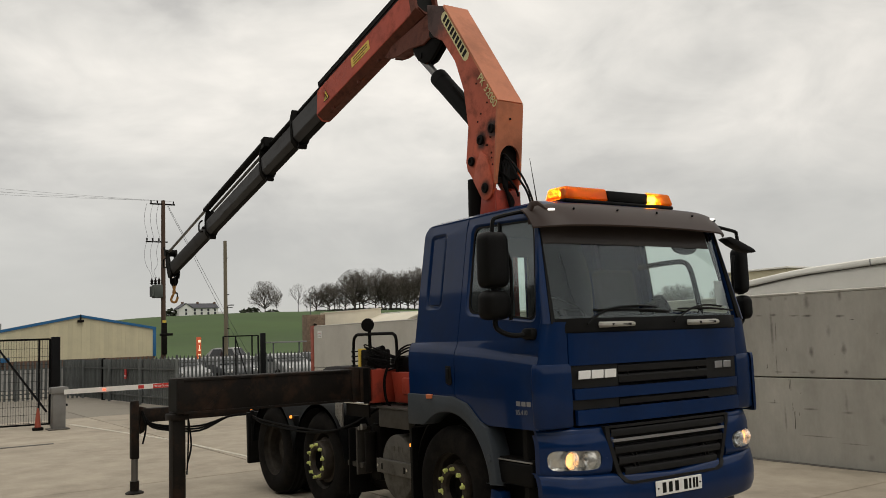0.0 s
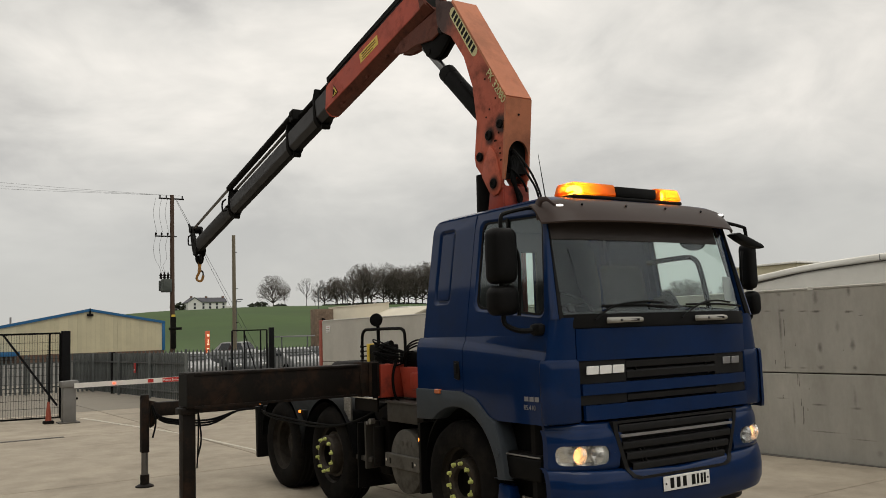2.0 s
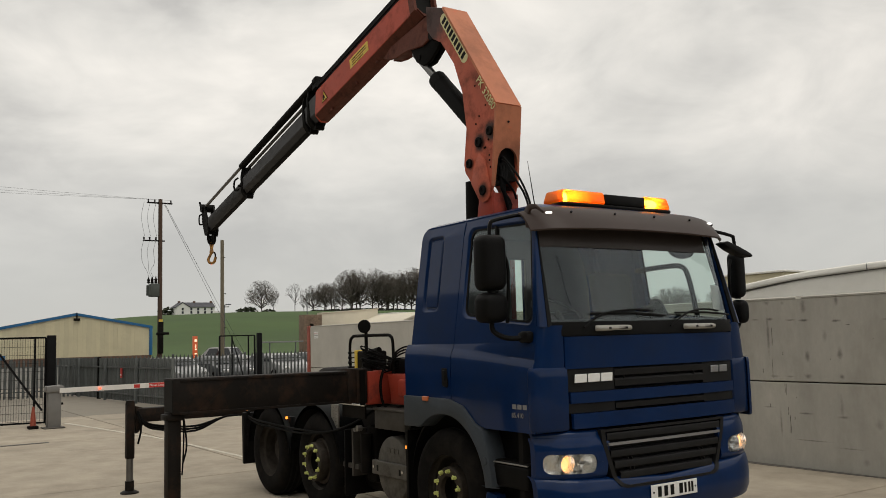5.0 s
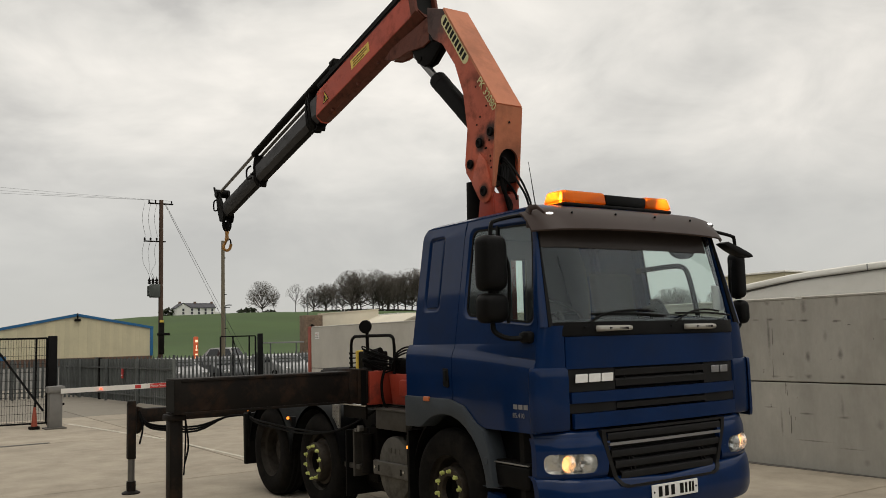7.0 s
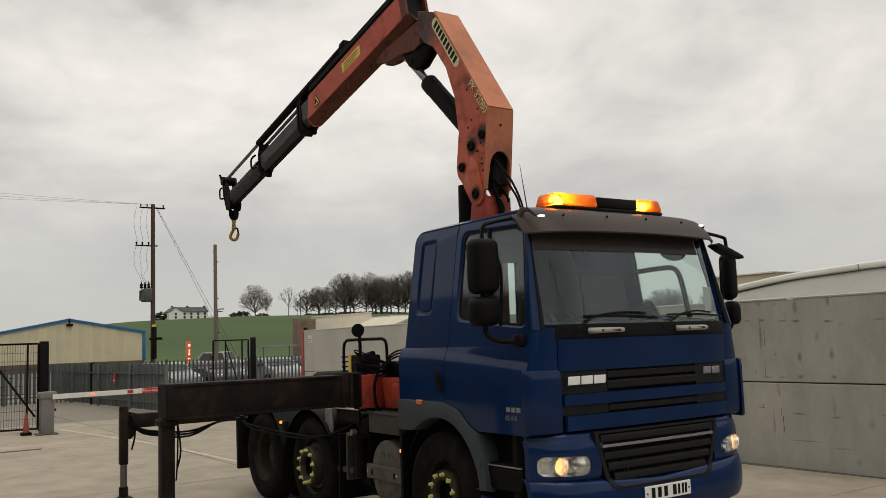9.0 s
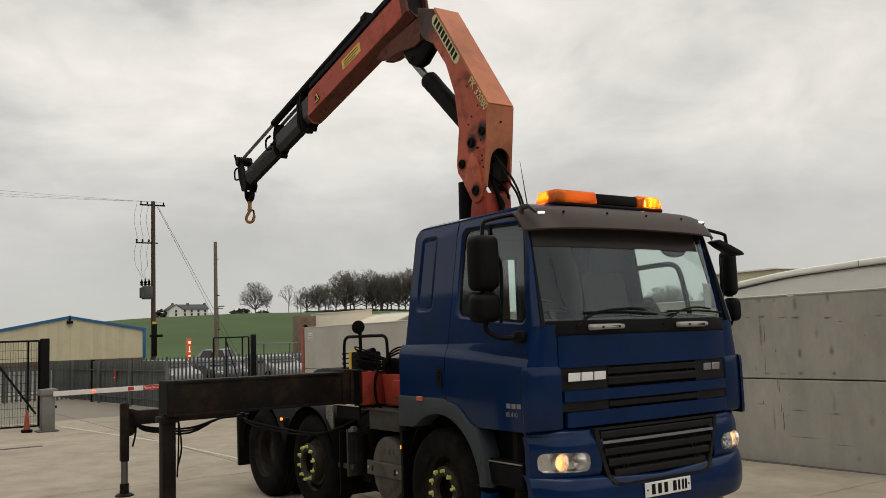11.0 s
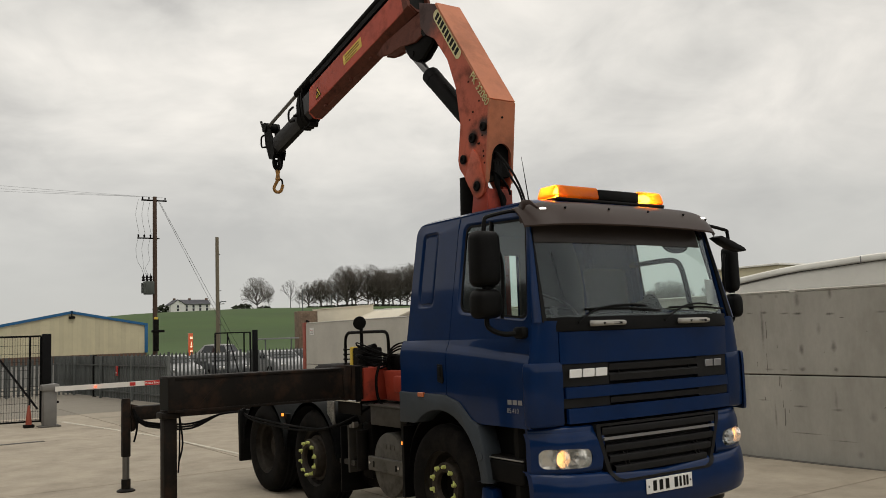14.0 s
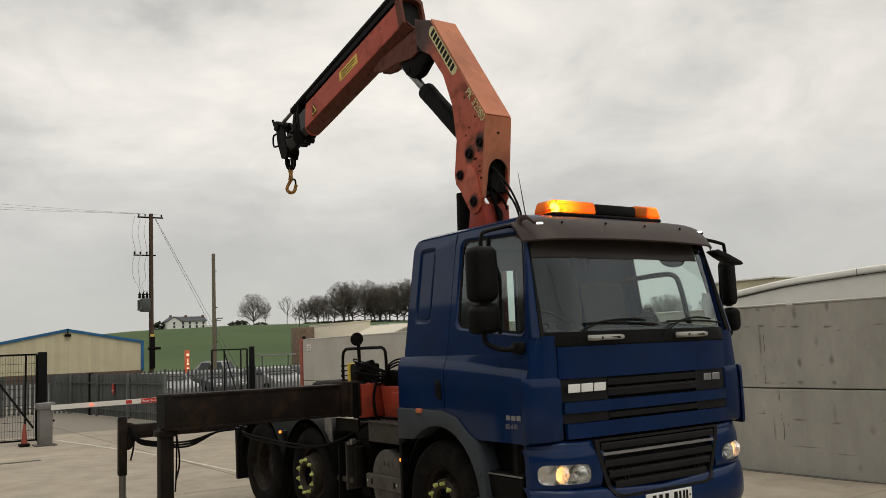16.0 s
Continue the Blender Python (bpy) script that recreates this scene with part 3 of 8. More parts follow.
def surf(bm, fn, us, vs, thick):
    """A sheet fn(u, v) over the given steps, with a back at fn + thick."""
    t = Vector(thick)
    F = [[bm.verts.new(Vector(fn(u, v))) for v in vs] for u in us]
    B = [[bm.verts.new(Vector(fn(u, v)) + t) for v in vs] for u in us]
    nu, nv = len(us), len(vs)
    fs = []
    for i in range(nu - 1):
        for j in range(nv - 1):
            fs.append(bm.faces.new((F[i][j], F[i + 1][j], F[i + 1][j + 1], F[i][j + 1])))
            fs.append(bm.faces.new((B[i][j + 1], B[i + 1][j + 1], B[i + 1][j], B[i][j])))
    rim = [(i, 0) for i in range(nu)] + [(nu - 1, j) for j in range(1, nv)] + [(i, nv - 1) for i in range(nu - 2, -1, -1)] + [(0, j) for j in range(nv - 2, 0, -1)]
    for (a, b), (c, d) in zip(rim, rim[1:] + rim[:1]):
        fs.append(bm.faces.new((F[c][d], F[a][b], B[a][b], B[c][d])))
    bmesh.ops.recalc_face_normals(bm, faces=fs)
    return bm


def finish(bm, name, material, smooth=35):
    me = bpy.data.meshes.new(name)
    bm.normal_update()
    if smooth:
        for f in bm.faces:
            f.smooth = True
        lim = radians(smooth)
        for e in bm.edges:
            if len(e.link_faces) == 2 and e.calc_face_angle(0) > lim:
                e.smooth = False
    bm.to_mesh(me)
    bm.free()
    me.materials.append(material)
    return me


def thing(name, base, label, category, group="", kind=""):
    ob = new(name)
    ob.empty_display_size = 0.2
    ob.location = base
    return tagged(ob, label, category, group, kind)


def part(name, bm, material, parent, label="", smooth=35, world=True):
    """One mesh under a thing or under a part. world: the mesh was drawn in world coordinates."""
    me = finish(bm, name, material, smooth)
    ob = new(name, me)
    if parent is not None:
        ob.parent = parent
        if world:
            o, p = Vector((0, 0, 0)), parent
            while p is not None:
                o += p.location
                p = p.parent
            me.transform(Matrix.Translation(-o))
    if label:
        ob["label"] = label
    return ob


def solo(name, bm, material, label, category, group="", kind="", smooth=35):
    return tagged(part(name, bm, material, None, "", smooth), label, category, group, kind)


def B():
    return bmesh.new()


def lettering(name, text, size, m, material, parent, depth=0.002):
    """Plain words as a mesh, laid at the pose m in the parent's space."""
    cu = bpy.data.curves.new(name, "FONT")
    cu.body, cu.size, cu.extrude = text, size, depth
    tmp = bpy.data.objects.new(name, cu)
    scene.collection.objects.link(tmp)
    me = bpy.data.meshes.new_from_object(tmp.evaluated_get(bpy.context.evaluated_depsgraph_get()))
    bpy.data.objects.remove(tmp)
    me.transform(m)
    me.materials.clear()
    me.materials.append(material)
    ob = new(name, me)
    ob.parent = parent
    return ob

# ---------------------------------------------------------------- ground, hill, yard
def step01(a, b, v):
    t = min(1.0, max(0.0, (v - a) / (b - a)))
    return t * t * (3 - 2 * t)


def ground_z(x, y):
    ridge = 3.0 + 13.2 * step01(-20, 115, y) + 1.0 * step01(110, 150, y) - 3.0 * step01(230, 420, y)
    rise = step01(120, 425, -x) - 0.35 * step01(440, 1500, -x)
    swell = 0.5 * math.sin(x * 0.021 + y * 0.013) * step01(160, 260, -x)
    return -0.05 + ridge * rise + swell * 0.6


def make_ground():
    bm = B()
    xs = [-3000, -2000, -1300, -900, -700, -580, -500] + list(range(-460, -119, 10)) + [-110, -100, -80, -60, -40, -20, 0, 20, 40, 80, 160, 400, 1000, 2500]
    ys = [-2500, -1200, -600, -300, -150, -80, -50] + list(range(-40, 241, 10)) + [260, 290, 330, 380, 440, 600, 1000, 2500]
    V = [[bm.verts.new((x, y, ground_z(x, y))) for y in ys] for x in xs]
    for i in range(len(xs) - 1):
        for j in range(len(ys) - 1):
            f = bm.faces.new((V[i][j], V[i + 1][j], V[i + 1][j + 1], V[i][j + 1]))
            f.material_index = 0 if (xs[i] < -100 or abs(ys[j]) > 200 or xs[i] > 150) else 1
    ob = solo("ground", bm, M_GRASS, "green pasture hill behind a worn grey works yard", "ground", kind="structure", smooth=60)
    ob.data.materials.append(M_EARTH)
    return ob


ground = make_ground()

WALL_Y, WALL_TOP, WALL_JOINT = 4.89, 2.19, 1.10
wall = thing("wall_side", (-5, WALL_Y, 0), "grey precast concrete panel wall with stains and pockmarks", "wall", kind="structure")
post = B()
vbox(post, -17.12, -16.98, WALL_Y - 0.03, WALL_Y + 0.25, -0.02, 2.22, 0.01)
part("end_post", post, M_REDPOST, wall, "red oxide painted steel end post")
for i in range(6):
    x0 = -16.97 + 6.0 * i
    for z0, z1 in ((-0.03, WALL_JOINT - 0.008), (WALL_JOINT + 0.008, WALL_TOP)):
        bm = B()
        vbox(bm, x0 + 0.008, x0 + 5.992, WALL_Y, WALL_Y + 0.22, z0, z1, 0.008, 1)
        part("panel", bm, M_WALLPALE if x0 < -9 else M_WALLC, wall)
    bm = B()
    vbox(bm, x0, x0 + 6, WALL_Y + 0.05, WALL_Y + 0.2, 0.0, WALL_TOP - 0.03)
    part("joint_filler", bm, M_STAIN, wall)
# chipped cracks and tie holes
for x, z, w, h in ((-2.51, 1.70, 0.006, 0.12), (-2.53, 1.27, 0.004, 0.13), (-2.36, 1.47, 0.007, 0.018), (-2.68, 1.24, 0.006, 0.03), (-2.36, 1.02, 0.005, 0.07), (-2.34, 1.0, 0.004, 0.08),
                   (-2.31, 0.55, 0.010, 0.12), (-2.33, 0.72, 0.006, 0.05), (-1.41, 1.83, 0.045, 0.004), (-2.60, 0.78, 0.008, 0.025), (-2.20, 0.90, 0.006, 0.008), (-0.95, 0.74, 0.012, 0.008),
                   (-1.68, 1.40, 0.008, 0.006), (-1.10, 1.65, 0.006, 0.008), (-2.24, 0.63, 0.006, 0.02)):
    bm = prism(B(), [(x - w, z - h * 0.9), (x - w * 0.2, z - h), (x + w * 0.8, z - h * 0.4), (x + w * 0.4, z + h * 0.2), (x + w * 0.9, z + h), (x - w * 0.4, z + h * 0.8), (x - w * 0.1, z)], "y", WALL_Y - 0.0025, WALL_Y + 0.004)
    part("crack", bm, M_STAIN, wall)
for x0, x1 in ((-16.9, -2.12), (-2.03, 12.9)):
    bm = prism(B(), [(WALL_Y - 0.006, WALL_TOP - 0.002), (WALL_Y - 0.006, WALL_TOP + 0.016), (WALL_Y + 0.02, WALL_TOP + 0.028), (WALL_Y + 0.21, WALL_TOP + 0.028), (WALL_Y + 0.21, WALL_TOP - 0.002)], "x", x0, x1)
    part("coping", bm, M_WALLC, wall, "thin pale mortar coping")
notice = B()
vbox(notice, -16.70, -16.46, WALL_Y - 0.012, WALL_Y - 0.002, 1.88, 2.06)
sign = solo("notice_board", notice, M_WHITE, "small white notice fixed on the concrete wall", "sign")
for k in range(3):
    bm = B()
    vbox(bm, -16.68, -16.48, WALL_Y - 0.016, WALL_Y - 0.011, 1.91 + 0.045 * k, 1.92 + 0.045 * k)
    part("print_bar", bm, M_DECALRED if k == 2 else M_STAIN, sign)


# ---------------------------------------------------------------- the truck
TRUCK = (-2.5, 0, 0)
truck = thing("tractor_truck", TRUCK, "dark blue three-axle tractor truck with amber light bar", "truck")


def side_y(z):
    """Half width of the cab: upright below the belt, leaning in above it."""
    if z >= 1.5:
        return 1.15 - 0.13 * (z - 1.85) / 0.87 - 1.2 * max(0.0, z - 2.68) ** 2
    return 1.2023


def front_x(y, z):
    """The rounded, raked front of the cab."""
    a = abs(y)
    bow = -0.035 * (a / 1.0) ** 2 - 0.17 * max(0.0, (a - 0.8) / 0.36) ** 2.2
    rake = -0.235 * max(0.0, z - 1.84)
    return -0.035 + bow + rake


def lin(a, b, n):
    return [a + (b - a) * i / (n - 1) for i in range(n)]


def rounded(x0, x1, z0, z1, r, n=5):
    """A rounded rectangle as a ring of points, corner by corner."""
    out = []
    for cx, cz, a in ((x1 - r, z1 - r, 0), (x0 + r, z1 - r, 90), (x0 + r, z0 + r, 180), (x1 - r, z0 + r, 270)):
        out += [(cx + r * math.cos(radians(a + 90 * k / (n - 1))), cz + r * math.sin(radians(a + 90 * k / (n - 1)))) for k in range(n)]
    return out


def holed(bm, outer, inner, put, thick):
    """A sheet between two rings of equal length, put(u, v) into space, with thickness."""
    t = Vector(thick)
    n = len(outer)
    rings = []
    for ring, off in ((outer, 0), (inner, 0), (inner, 1), (outer, 1)):
        rings.append([bm.verts.new(Vector(put(*p)) + t * off) for p in ring])
    fs = []
    for A, C in zip(rings, rings[1:] + rings[:1]):
        for i in range(n):
            j = (i + 1) % n
            fs.append(bm.faces.new((A[i], A[j], C[j], C[i])))
    bmesh.ops.recalc_face_normals(bm, faces=fs)
    return bm


def dense(ring, m):
    """The same closed ring with each side cut into m."""
    out = []
    for (a, b), (c, d) in zip(ring, ring[1:] + ring[:1]):
        out += [(a + (c - a) * k / m, b + (d - b) * k / m) for k in range(m)]
    return out


def ring_to_rect(inner, x0, x1, z0, z1):
    """For each point of a rounded ring, the point of a rectangle straight out from its centre."""
    cx, cz = (min(p[0] for p in inner) + max(p[0] for p in inner)) / 2, (min(p[1] for p in inner) + max(p[1] for p in inner)) / 2
    n = len(inner) // 4
    corners = ((x1, z1), (x0, z1), (x0, z0), (x1, z0))
    out = []
    for i, p in enumerate(inner):
        k, c = i % n, corners[i // n]
        vert_first = (i // n) % 2 == 0
        if k == n // 2:
            out.append(c)
        elif (k < n // 2) == vert_first:
            out.append((c[0], p[1]))
        else:
            out.append((p[0], c[1]))
    return out


def cab_sides():
    for s in (-1, 1):
        def put(x, z, o=0.0):
            return (x, s * (side_y(z) + o), z)
        inward = (0, -s * 0.045, 0)
        # door: window ring above the belt
        win = [(x + 0.055 * (2.35 - z) / 0.5 * 0 - 0.16 * max(0.0, (z - 1.92)) * (1 if x > -0.7 else 0.1) , z - 0.10 * max(0.0, (x + 1.12)) * (1 if z < 2.3 else 0.35)) for x, z in rounded(-1.13, -0.23, 1.985, 2.70, 0.075)]
        rect = []
        for (x, z) in ring_to_rect(rounded(-1.13, -0.23, 1.985, 2.70, 0.075), -1.235, -0.165, 1.745, 2.803):
            rect.append((x - (0.20 * max(0.0, z - 1.85) if x > -0.8 else 0.0), z))
        cx, cz = -0.70, 2.33
        def grown(ring, g):
            return [(x + g * max(-1.0, min(1.0, (x - cx) / 0.36)), z + g * max(-1.0, min(1.0, (z - cz) / 0.27))) for x, z in ring]
        lip = grown(win, 0.032)
        bm = holed(B(), rect, lip, put, inward)
        door = part("door", bm, M_BLUE, truck)
        # the opening's rolled edge, then a narrow seal
        bm = B()
        loops = [[bm.verts.new(Vector(put(x, z, o))) for x, z in grown(win, g)] for g, o in ((0.033, 0.001), (0.027, 0.003), (0.018, -0.003), (0.008, -0.014), (0.003, -0.024), (0.003, -0.04))]
        for A, C in zip(loops, loops[1:]):
            for k in range(len(A)):
                m_ = (k + 1) % len(A)
                bm.faces.new((A[k], A[m_], C[m_], C[k]))
        bmesh.ops.recalc_face_normals(bm, faces=bm.faces)
        part("window_flange", bm, M_BLUE, door, "", 60)
        bm = holed(B(), grown(win, 0.006), grown(win, -0.010), lambda x, z: put(x, z, -0.014), (0, -s * 0.012, 0))
        part("window_seal", bm, M_BLACKPL, door, "black rubber window seal")
        bm = B()
        lo = [bm.verts.new(Vector(put(x, z, -0.02))) for x, z in win]
        bm.faces.new(lo)
        pane = part("side_window", bm, M_SIDEGLASS, door, "tinted side glass", 0)
        pane.visible_shadow = False
        if s > 0:
            bm = hose(B(), [(-1.20, 1.0, 2.40), (-0.85, 1.02, 2.415), (-0.66, 1.03, 2.40), (-0.58, 1.03, 2.28), (-0.50, 1.03, 1.9)], 0.024, 8)
            part("grab_rail", bm, M_INK, door, "bent black grab rail")
        bm = B()
        rod(bm, put(-0.80 if s < 0 else -0.40, 2.70, -0.012), put(-0.70 if s < 0 else -0.26, 1.93, -0.012), 0.014, seg=6)
        part("window_divider", bm, M_BLACKPL, door)
        # sleeper side with the pressed upright panel
        ring = dense(rounded(-1.80, -1.53, 2.03, 2.71, 0.05), 3)
        def soft(x, z, r=0.10):
            """Rounds the upper rear corner."""
            qx, qz = -1.915 + r, 2.803 - r
            if x < qx and z > qz:
                v = Vector((x - qx, z - qz))
                k = r / max(v.length, 1e-6) if v.length > r else 1.0
                return (qx + v.x * k, qz + v.y * k)
            return (x, z)
        edge = [soft(x, z) for x, z in dense(ring_to_rect(rounded(-1.80, -1.53, 2.03, 2.71, 0.05), -1.915, -1.243, 1.745, 2.803), 3)]
        bm = holed(B(), edge, ring, put, inward)
        sleeper = part("sleeper_side", bm, M_BLUE, truck)
        bm = B()
        steps = ((0.0, 0.0), (0.006, -0.001), (0.016, -0.010), (0.026, -0.020), (0.036, -0.021), (0.041, -0.012), (0.047, -0.008), (0.053, -0.007))
        loops = []
        for q, o in steps:
            loops.append([bm.verts.new(Vector(put(x, z, o))) for x, z in rounded(-1.80 + q, -1.53 - q, 2.03 + q, 2.71 - q, 0.05)])
        for A, C in zip(loops, loops[1:]):
            for k in range(len(A)):
                m_ = (k + 1) % len(A)
                bm.faces.new((A[k], A[m_], C[m_], C[k]))
        grid = [[bm.verts.new(Vector(put(x, z, -0.0075))) for x in (-1.755, -1.575)] for z in lin(2.075, 2.665, 13)]
        for A, C in zip(grid, grid[1:]):
            bm.faces.new((A[0], A[1], C[1], C[0]))
        bmesh.ops.recalc_face_normals(bm, faces=bm.faces)
        part("pressed_panel", bm, M_BLUE, sleeper, "", 24)
        # the shoulder: a sloping ledge under the belt that falls towards the front
        def ledge(u, v):
            x = -1.965 + 1.795 * u
            top = 1.748
            fall = top - 0.115 * u ** 1.5
            foot = float(np.interp(x, (-1.26, -1.06, -0.90, -0.79), (1.292, 1.242, 1.117, 1.085)))
            near = side_y(fall) - 1.15
            prof = ((side_y(top) - 1.15, top), (near + 0.004, fall), (0.030, fall - 0.016), (0.046, fall - 0.045), (0.056, fall - 0.085), (0.060, fall - 0.115), (0.06, foot))
            o, z = prof[v]
            return (x, s * (1.15 + o), z)
        for a, b, nm in ((0.0, 0.403, "lower_rear_side"), (0.4075, 1.0, "lower_door")):
            bm = surf(B(), ledge, lin(a, b, 17), range(7), (0, -s * 0.06, 0))
            lower = part(nm, bm, M_BLUE, truck if nm == "lower_rear_side" else door)
        bm = prism(B(), [(-1.36, 1.40), (-1.29, 1.385), (-1.27, 1.40), (-1.285, 1.545), (-1.36, 1.55)], "y", s * 1.21, s * 1.222, 0.005, 1)
        vbox(bm, -1.345, -1.30, s * 1.218 - 0.012, s * 1.218 + 0.012, 1.44, 1.53, 0.005, 1)
        part("door_handle", bm, M_BLACKPL, door, "black recessed door handle")
        # grey wheel-arch trim
        arch = [(-1.965, 1.30), (-1.26, 1.295), (-1.06, 1.245), (-0.90, 1.12), (-0.79, 1.07), (-0.72, 0.90), (-0.67, 0.64), (-0.84, 0.64)]
        rim_ = [(-1.34 + 0.57 * math.cos(a), 0.585 + 0.58 * math.sin(a)) for a in (radians(d) for d in range(6, 127, 6))]
        arch = arch + rim_ + [(-1.72, 1.035), (-1.965, 1.03)]
        bm = prism(B(), arch, "y", s * 1.06, s * 1.235, 0.012, 2)
        trim = part("wheel_arch", bm, M_GREYPL, truck, "grey plastic wheel-arch trim")
        bm = vbox(B(), -1.64, -1.55, s * 1.235 - 0.012, s * 1.235 + 0.014, 1.265, 1.305, 0.006, 1)
        part("side_marker", bm, M_AMBERPLAIN, trim, "unlit amber side marker")
        bm = rod(B(), (-0.76, s * 1.22, 0.84), (-0.76, s * 1.242, 0.84), 0.03, seg=12)
        part("trim_cap", bm, M_GREYPL, trim)
        # dark inner arch
        bm = surf(B(), lambda u, v: (-1.39 + 0.60 * math.cos(u), s * (0.62 + 0.52 * v), 0.56 + 0.60 * math.sin(u)), lin(0.15, math.pi - 0.1, 14), (0, 1), (0, 0, 0.02))
        part("inner_arch", bm, M_BLACKPL, truck, "black inner wheel arch")
        # step well between arch and bumper
        bm = vbox(B(), -0.78, -0.22, s * 1.0 - 0.06, s * 1.0 + 0.06, 0.5, 1.12, 0.01)
        well = part("step_well", bm, M_BLACKPL, truck)
        bm = vbox(B(), -0.775, -0.30, min(s * 1.0, s * 1.185), max(s * 1.0, s * 1.185), 0.655, 0.83, 0.022, 3)
        part("step_box", bm, M_BLACKPL, well, "dark plastic step moulding")
        bm = vbox(B(), -0.775, -0.30, min(s * 1.17, s * 1.19), max(s * 1.17, s * 1.19), 0.832, 0.842, 0.003, 1)
        part("step_edge", bm, M_ALU, well, "worn bright step edge")
        for z in (0.852, 0.47):
            bm = vbox(B(), -0.76, -0.30, min(s * 1.02, s * 1.17), max(s * 1.02, s * 1.17), z - 0.03, z, 0.008, 1)
            part("step", bm, M_FRAME, well, "worn step tread")
        bm = prism(B(), [(-0.80, 0.60), (-0.68, 0.585), (-0.62, 0.32), (-0.86, 0.32)], "y", s * 1.10, s * 1.2, 0.01)
        part("step_skirt", bm, M_BLUE, well, "blue lower step panel")


def front_sheet(name, y0, y1, z0, z1, off, material, parent, label="", ny=15, nz=3, th=0.03):
    bm = surf(B(), lambda y, z: (front_x(y, z) + off, y, z), lin(y0, y1, ny), lin(z0, z1, nz), (-th, 0, 0))
    return part(name, bm, material, parent, label)


def cab_front():
    hood = front_sheet("front_panel", -0.955, 0.955, 1.545, 1.785, 0.0, M_BLUE, truck)
    front_sheet("front_panel_band", -0.925, 0.925, 1.29, 1.372, 0.006, M_BLUE, hood)
    front_sheet("front_panel_lip", -0.915, 0.915, 1.105, 1.215, 0.012, M_BLUE, hood)
    front_sheet("grille_backing", -0.95, 0.95, 1.10, 1.56, -0.05, M_BLACKPL, truck)
    for z0, z1 in ((1.375, 1.542), (1.218, 1.287)):
        for y0, y1 in ((-0.945, -0.50), (0.52, 0.945)):
            front_sheet("grille_plate", y0, y1, z0, z1, -0.012, M_GRILLE, hood, ny=7)
    for k, (z, h) in enumerate(((1.500, 0.060), (1.420, 0.066), (1.250, 0.055))):
        bm = surf(B(), lambda y, v: (front_x(y, z) - (0.02, 0.002, 0.006, 0.03)[v], y, z + h * (0.62, 0.4, -0.3, -0.5)[v]), lin(-0.5, 0.52, 9), range(4), (-0.015, 0, -0.004))
        part("grille_slat", bm, M_GRILLE, hood)
    for y in (-0.40, 0.40):
        for z in (1.46, 1.25):
            bm = surf(B(), lambda u, v: (front_x(y, z) - 0.006 - 0.03 * v, y + 0.05 * (u - 0.5) + 0.02 * v, z + (0.07 if z > 1.3 else 0.026) * (0.5 - u) * 2), lin(0, 1, 4), (0, 1), (0, 0.008, 0))
            part("grille_fin", bm, M_GRILLE, hood)
    # plain white and silver blocks stand for the marks
    for k in range(3):
        y0 = -0.905 + 0.132 * k
        bm = prism(B(), [(y0, 1.442), (y0 + 0.118, 1.442), (y0 + 0.124, 1.505), (y0 + 0.006, 1.505)], "x", front_x(-0.7, 1.5) - 0.008, front_x(-0.7, 1.5) + 0.004, 0.003, 1)
        part("maker_mark", bm, M_WHITE, hood, "plain white block mark")
    for y0 in (0.62, 0.73):
        bm = prism(B(), [(y0, 1.455), (y0 + 0.092, 1.455), (y0 + 0.096, 1.512), (y0 + 0.004, 1.512)], "x", front_x(0.7, 1.5) - 0.01, front_x(0.7, 1.5) + 0.003, 0.003, 1)
        part("model_mark", bm, M_SILVER, hood, "plain silver block mark")
    # corner deflectors
    for s in (-1, 1):
        def corner(u, z):
            a = u * math.pi / 2
            f = front_x(0.945, 1.5)
            return (f - 0.115 + 0.12 * max(0.0, math.cos(a)) ** 0.8, s * (0.945 + 0.282 * math.sin(a) ** 0.9), z)
        def pinched(u, v):
            """Lower corner panel: its edges roll in at the top, foot and rear."""
            z = (1.09, 1.097, 1.115, 1.30, 1.48, 1.535, 1.558, 1.566)[v]
            o = (0.03, 0.014, 0.004, 0.0, 0.0, 0.004, 0.014, 0.03)[v]
            p = corner(min(u, 1.0), z)
            back = 0.03 * max(0.0, u - 1.0) / 0.1
            return (p[0] - o * math.cos(u * 1.57) - back * 1.6, p[1] - s * (o * math.sin(min(u, 1) * 1.57) + back), z)
        bm = surf(B(), pinched, lin(0, 1.0, 13) + [1.05, 1.1], range(8), (-0.02, -s * 0.015, 0))
        c = part("corner_panel", bm, M_BLUE, truck)
        def upper(u, z):
            a = u * math.pi / 2
            x0, y0 = front_x(0.96, min(z, 1.84)) - 0.004, 0.96
            x1, y1 = -0.176, side_y(z)
            return (x1 + (x0 - x1) * math.cos(a), s * (y0 + (y1 - y0) * math.sin(a)), z)
        bm = surf(B(), upper, lin(0, 1, 13), (1.50, 1.60, 1.70, 1.80, 1.87), (-0.03, -s * 0.02, 0))
        part("corner_upper", bm, M_BLUE, c)
        # outer air deflector standing off the corner
        if s > 0:
            def wing(u, v):
                z, q = ((1.06, 0.2), (1.068, 0.09), (1.09, 0.03), (1.12, 0.0), (1.50, 0.0), (1.535, 0.03), (1.557, 0.09), (1.565, 0.2))[v]
                w = 0.5 + (u - 0.5) * (1 - q)
                return (-0.10 - 0.24 * w, s * (1.19 + 0.06 * math.sin(w * 2.2)), z)
            bm = surf(B(), wing, lin(0, 1, 9), range(8), (0.0, -0.03, 0))
            part("air_deflector", bm, M_BLUE, c)
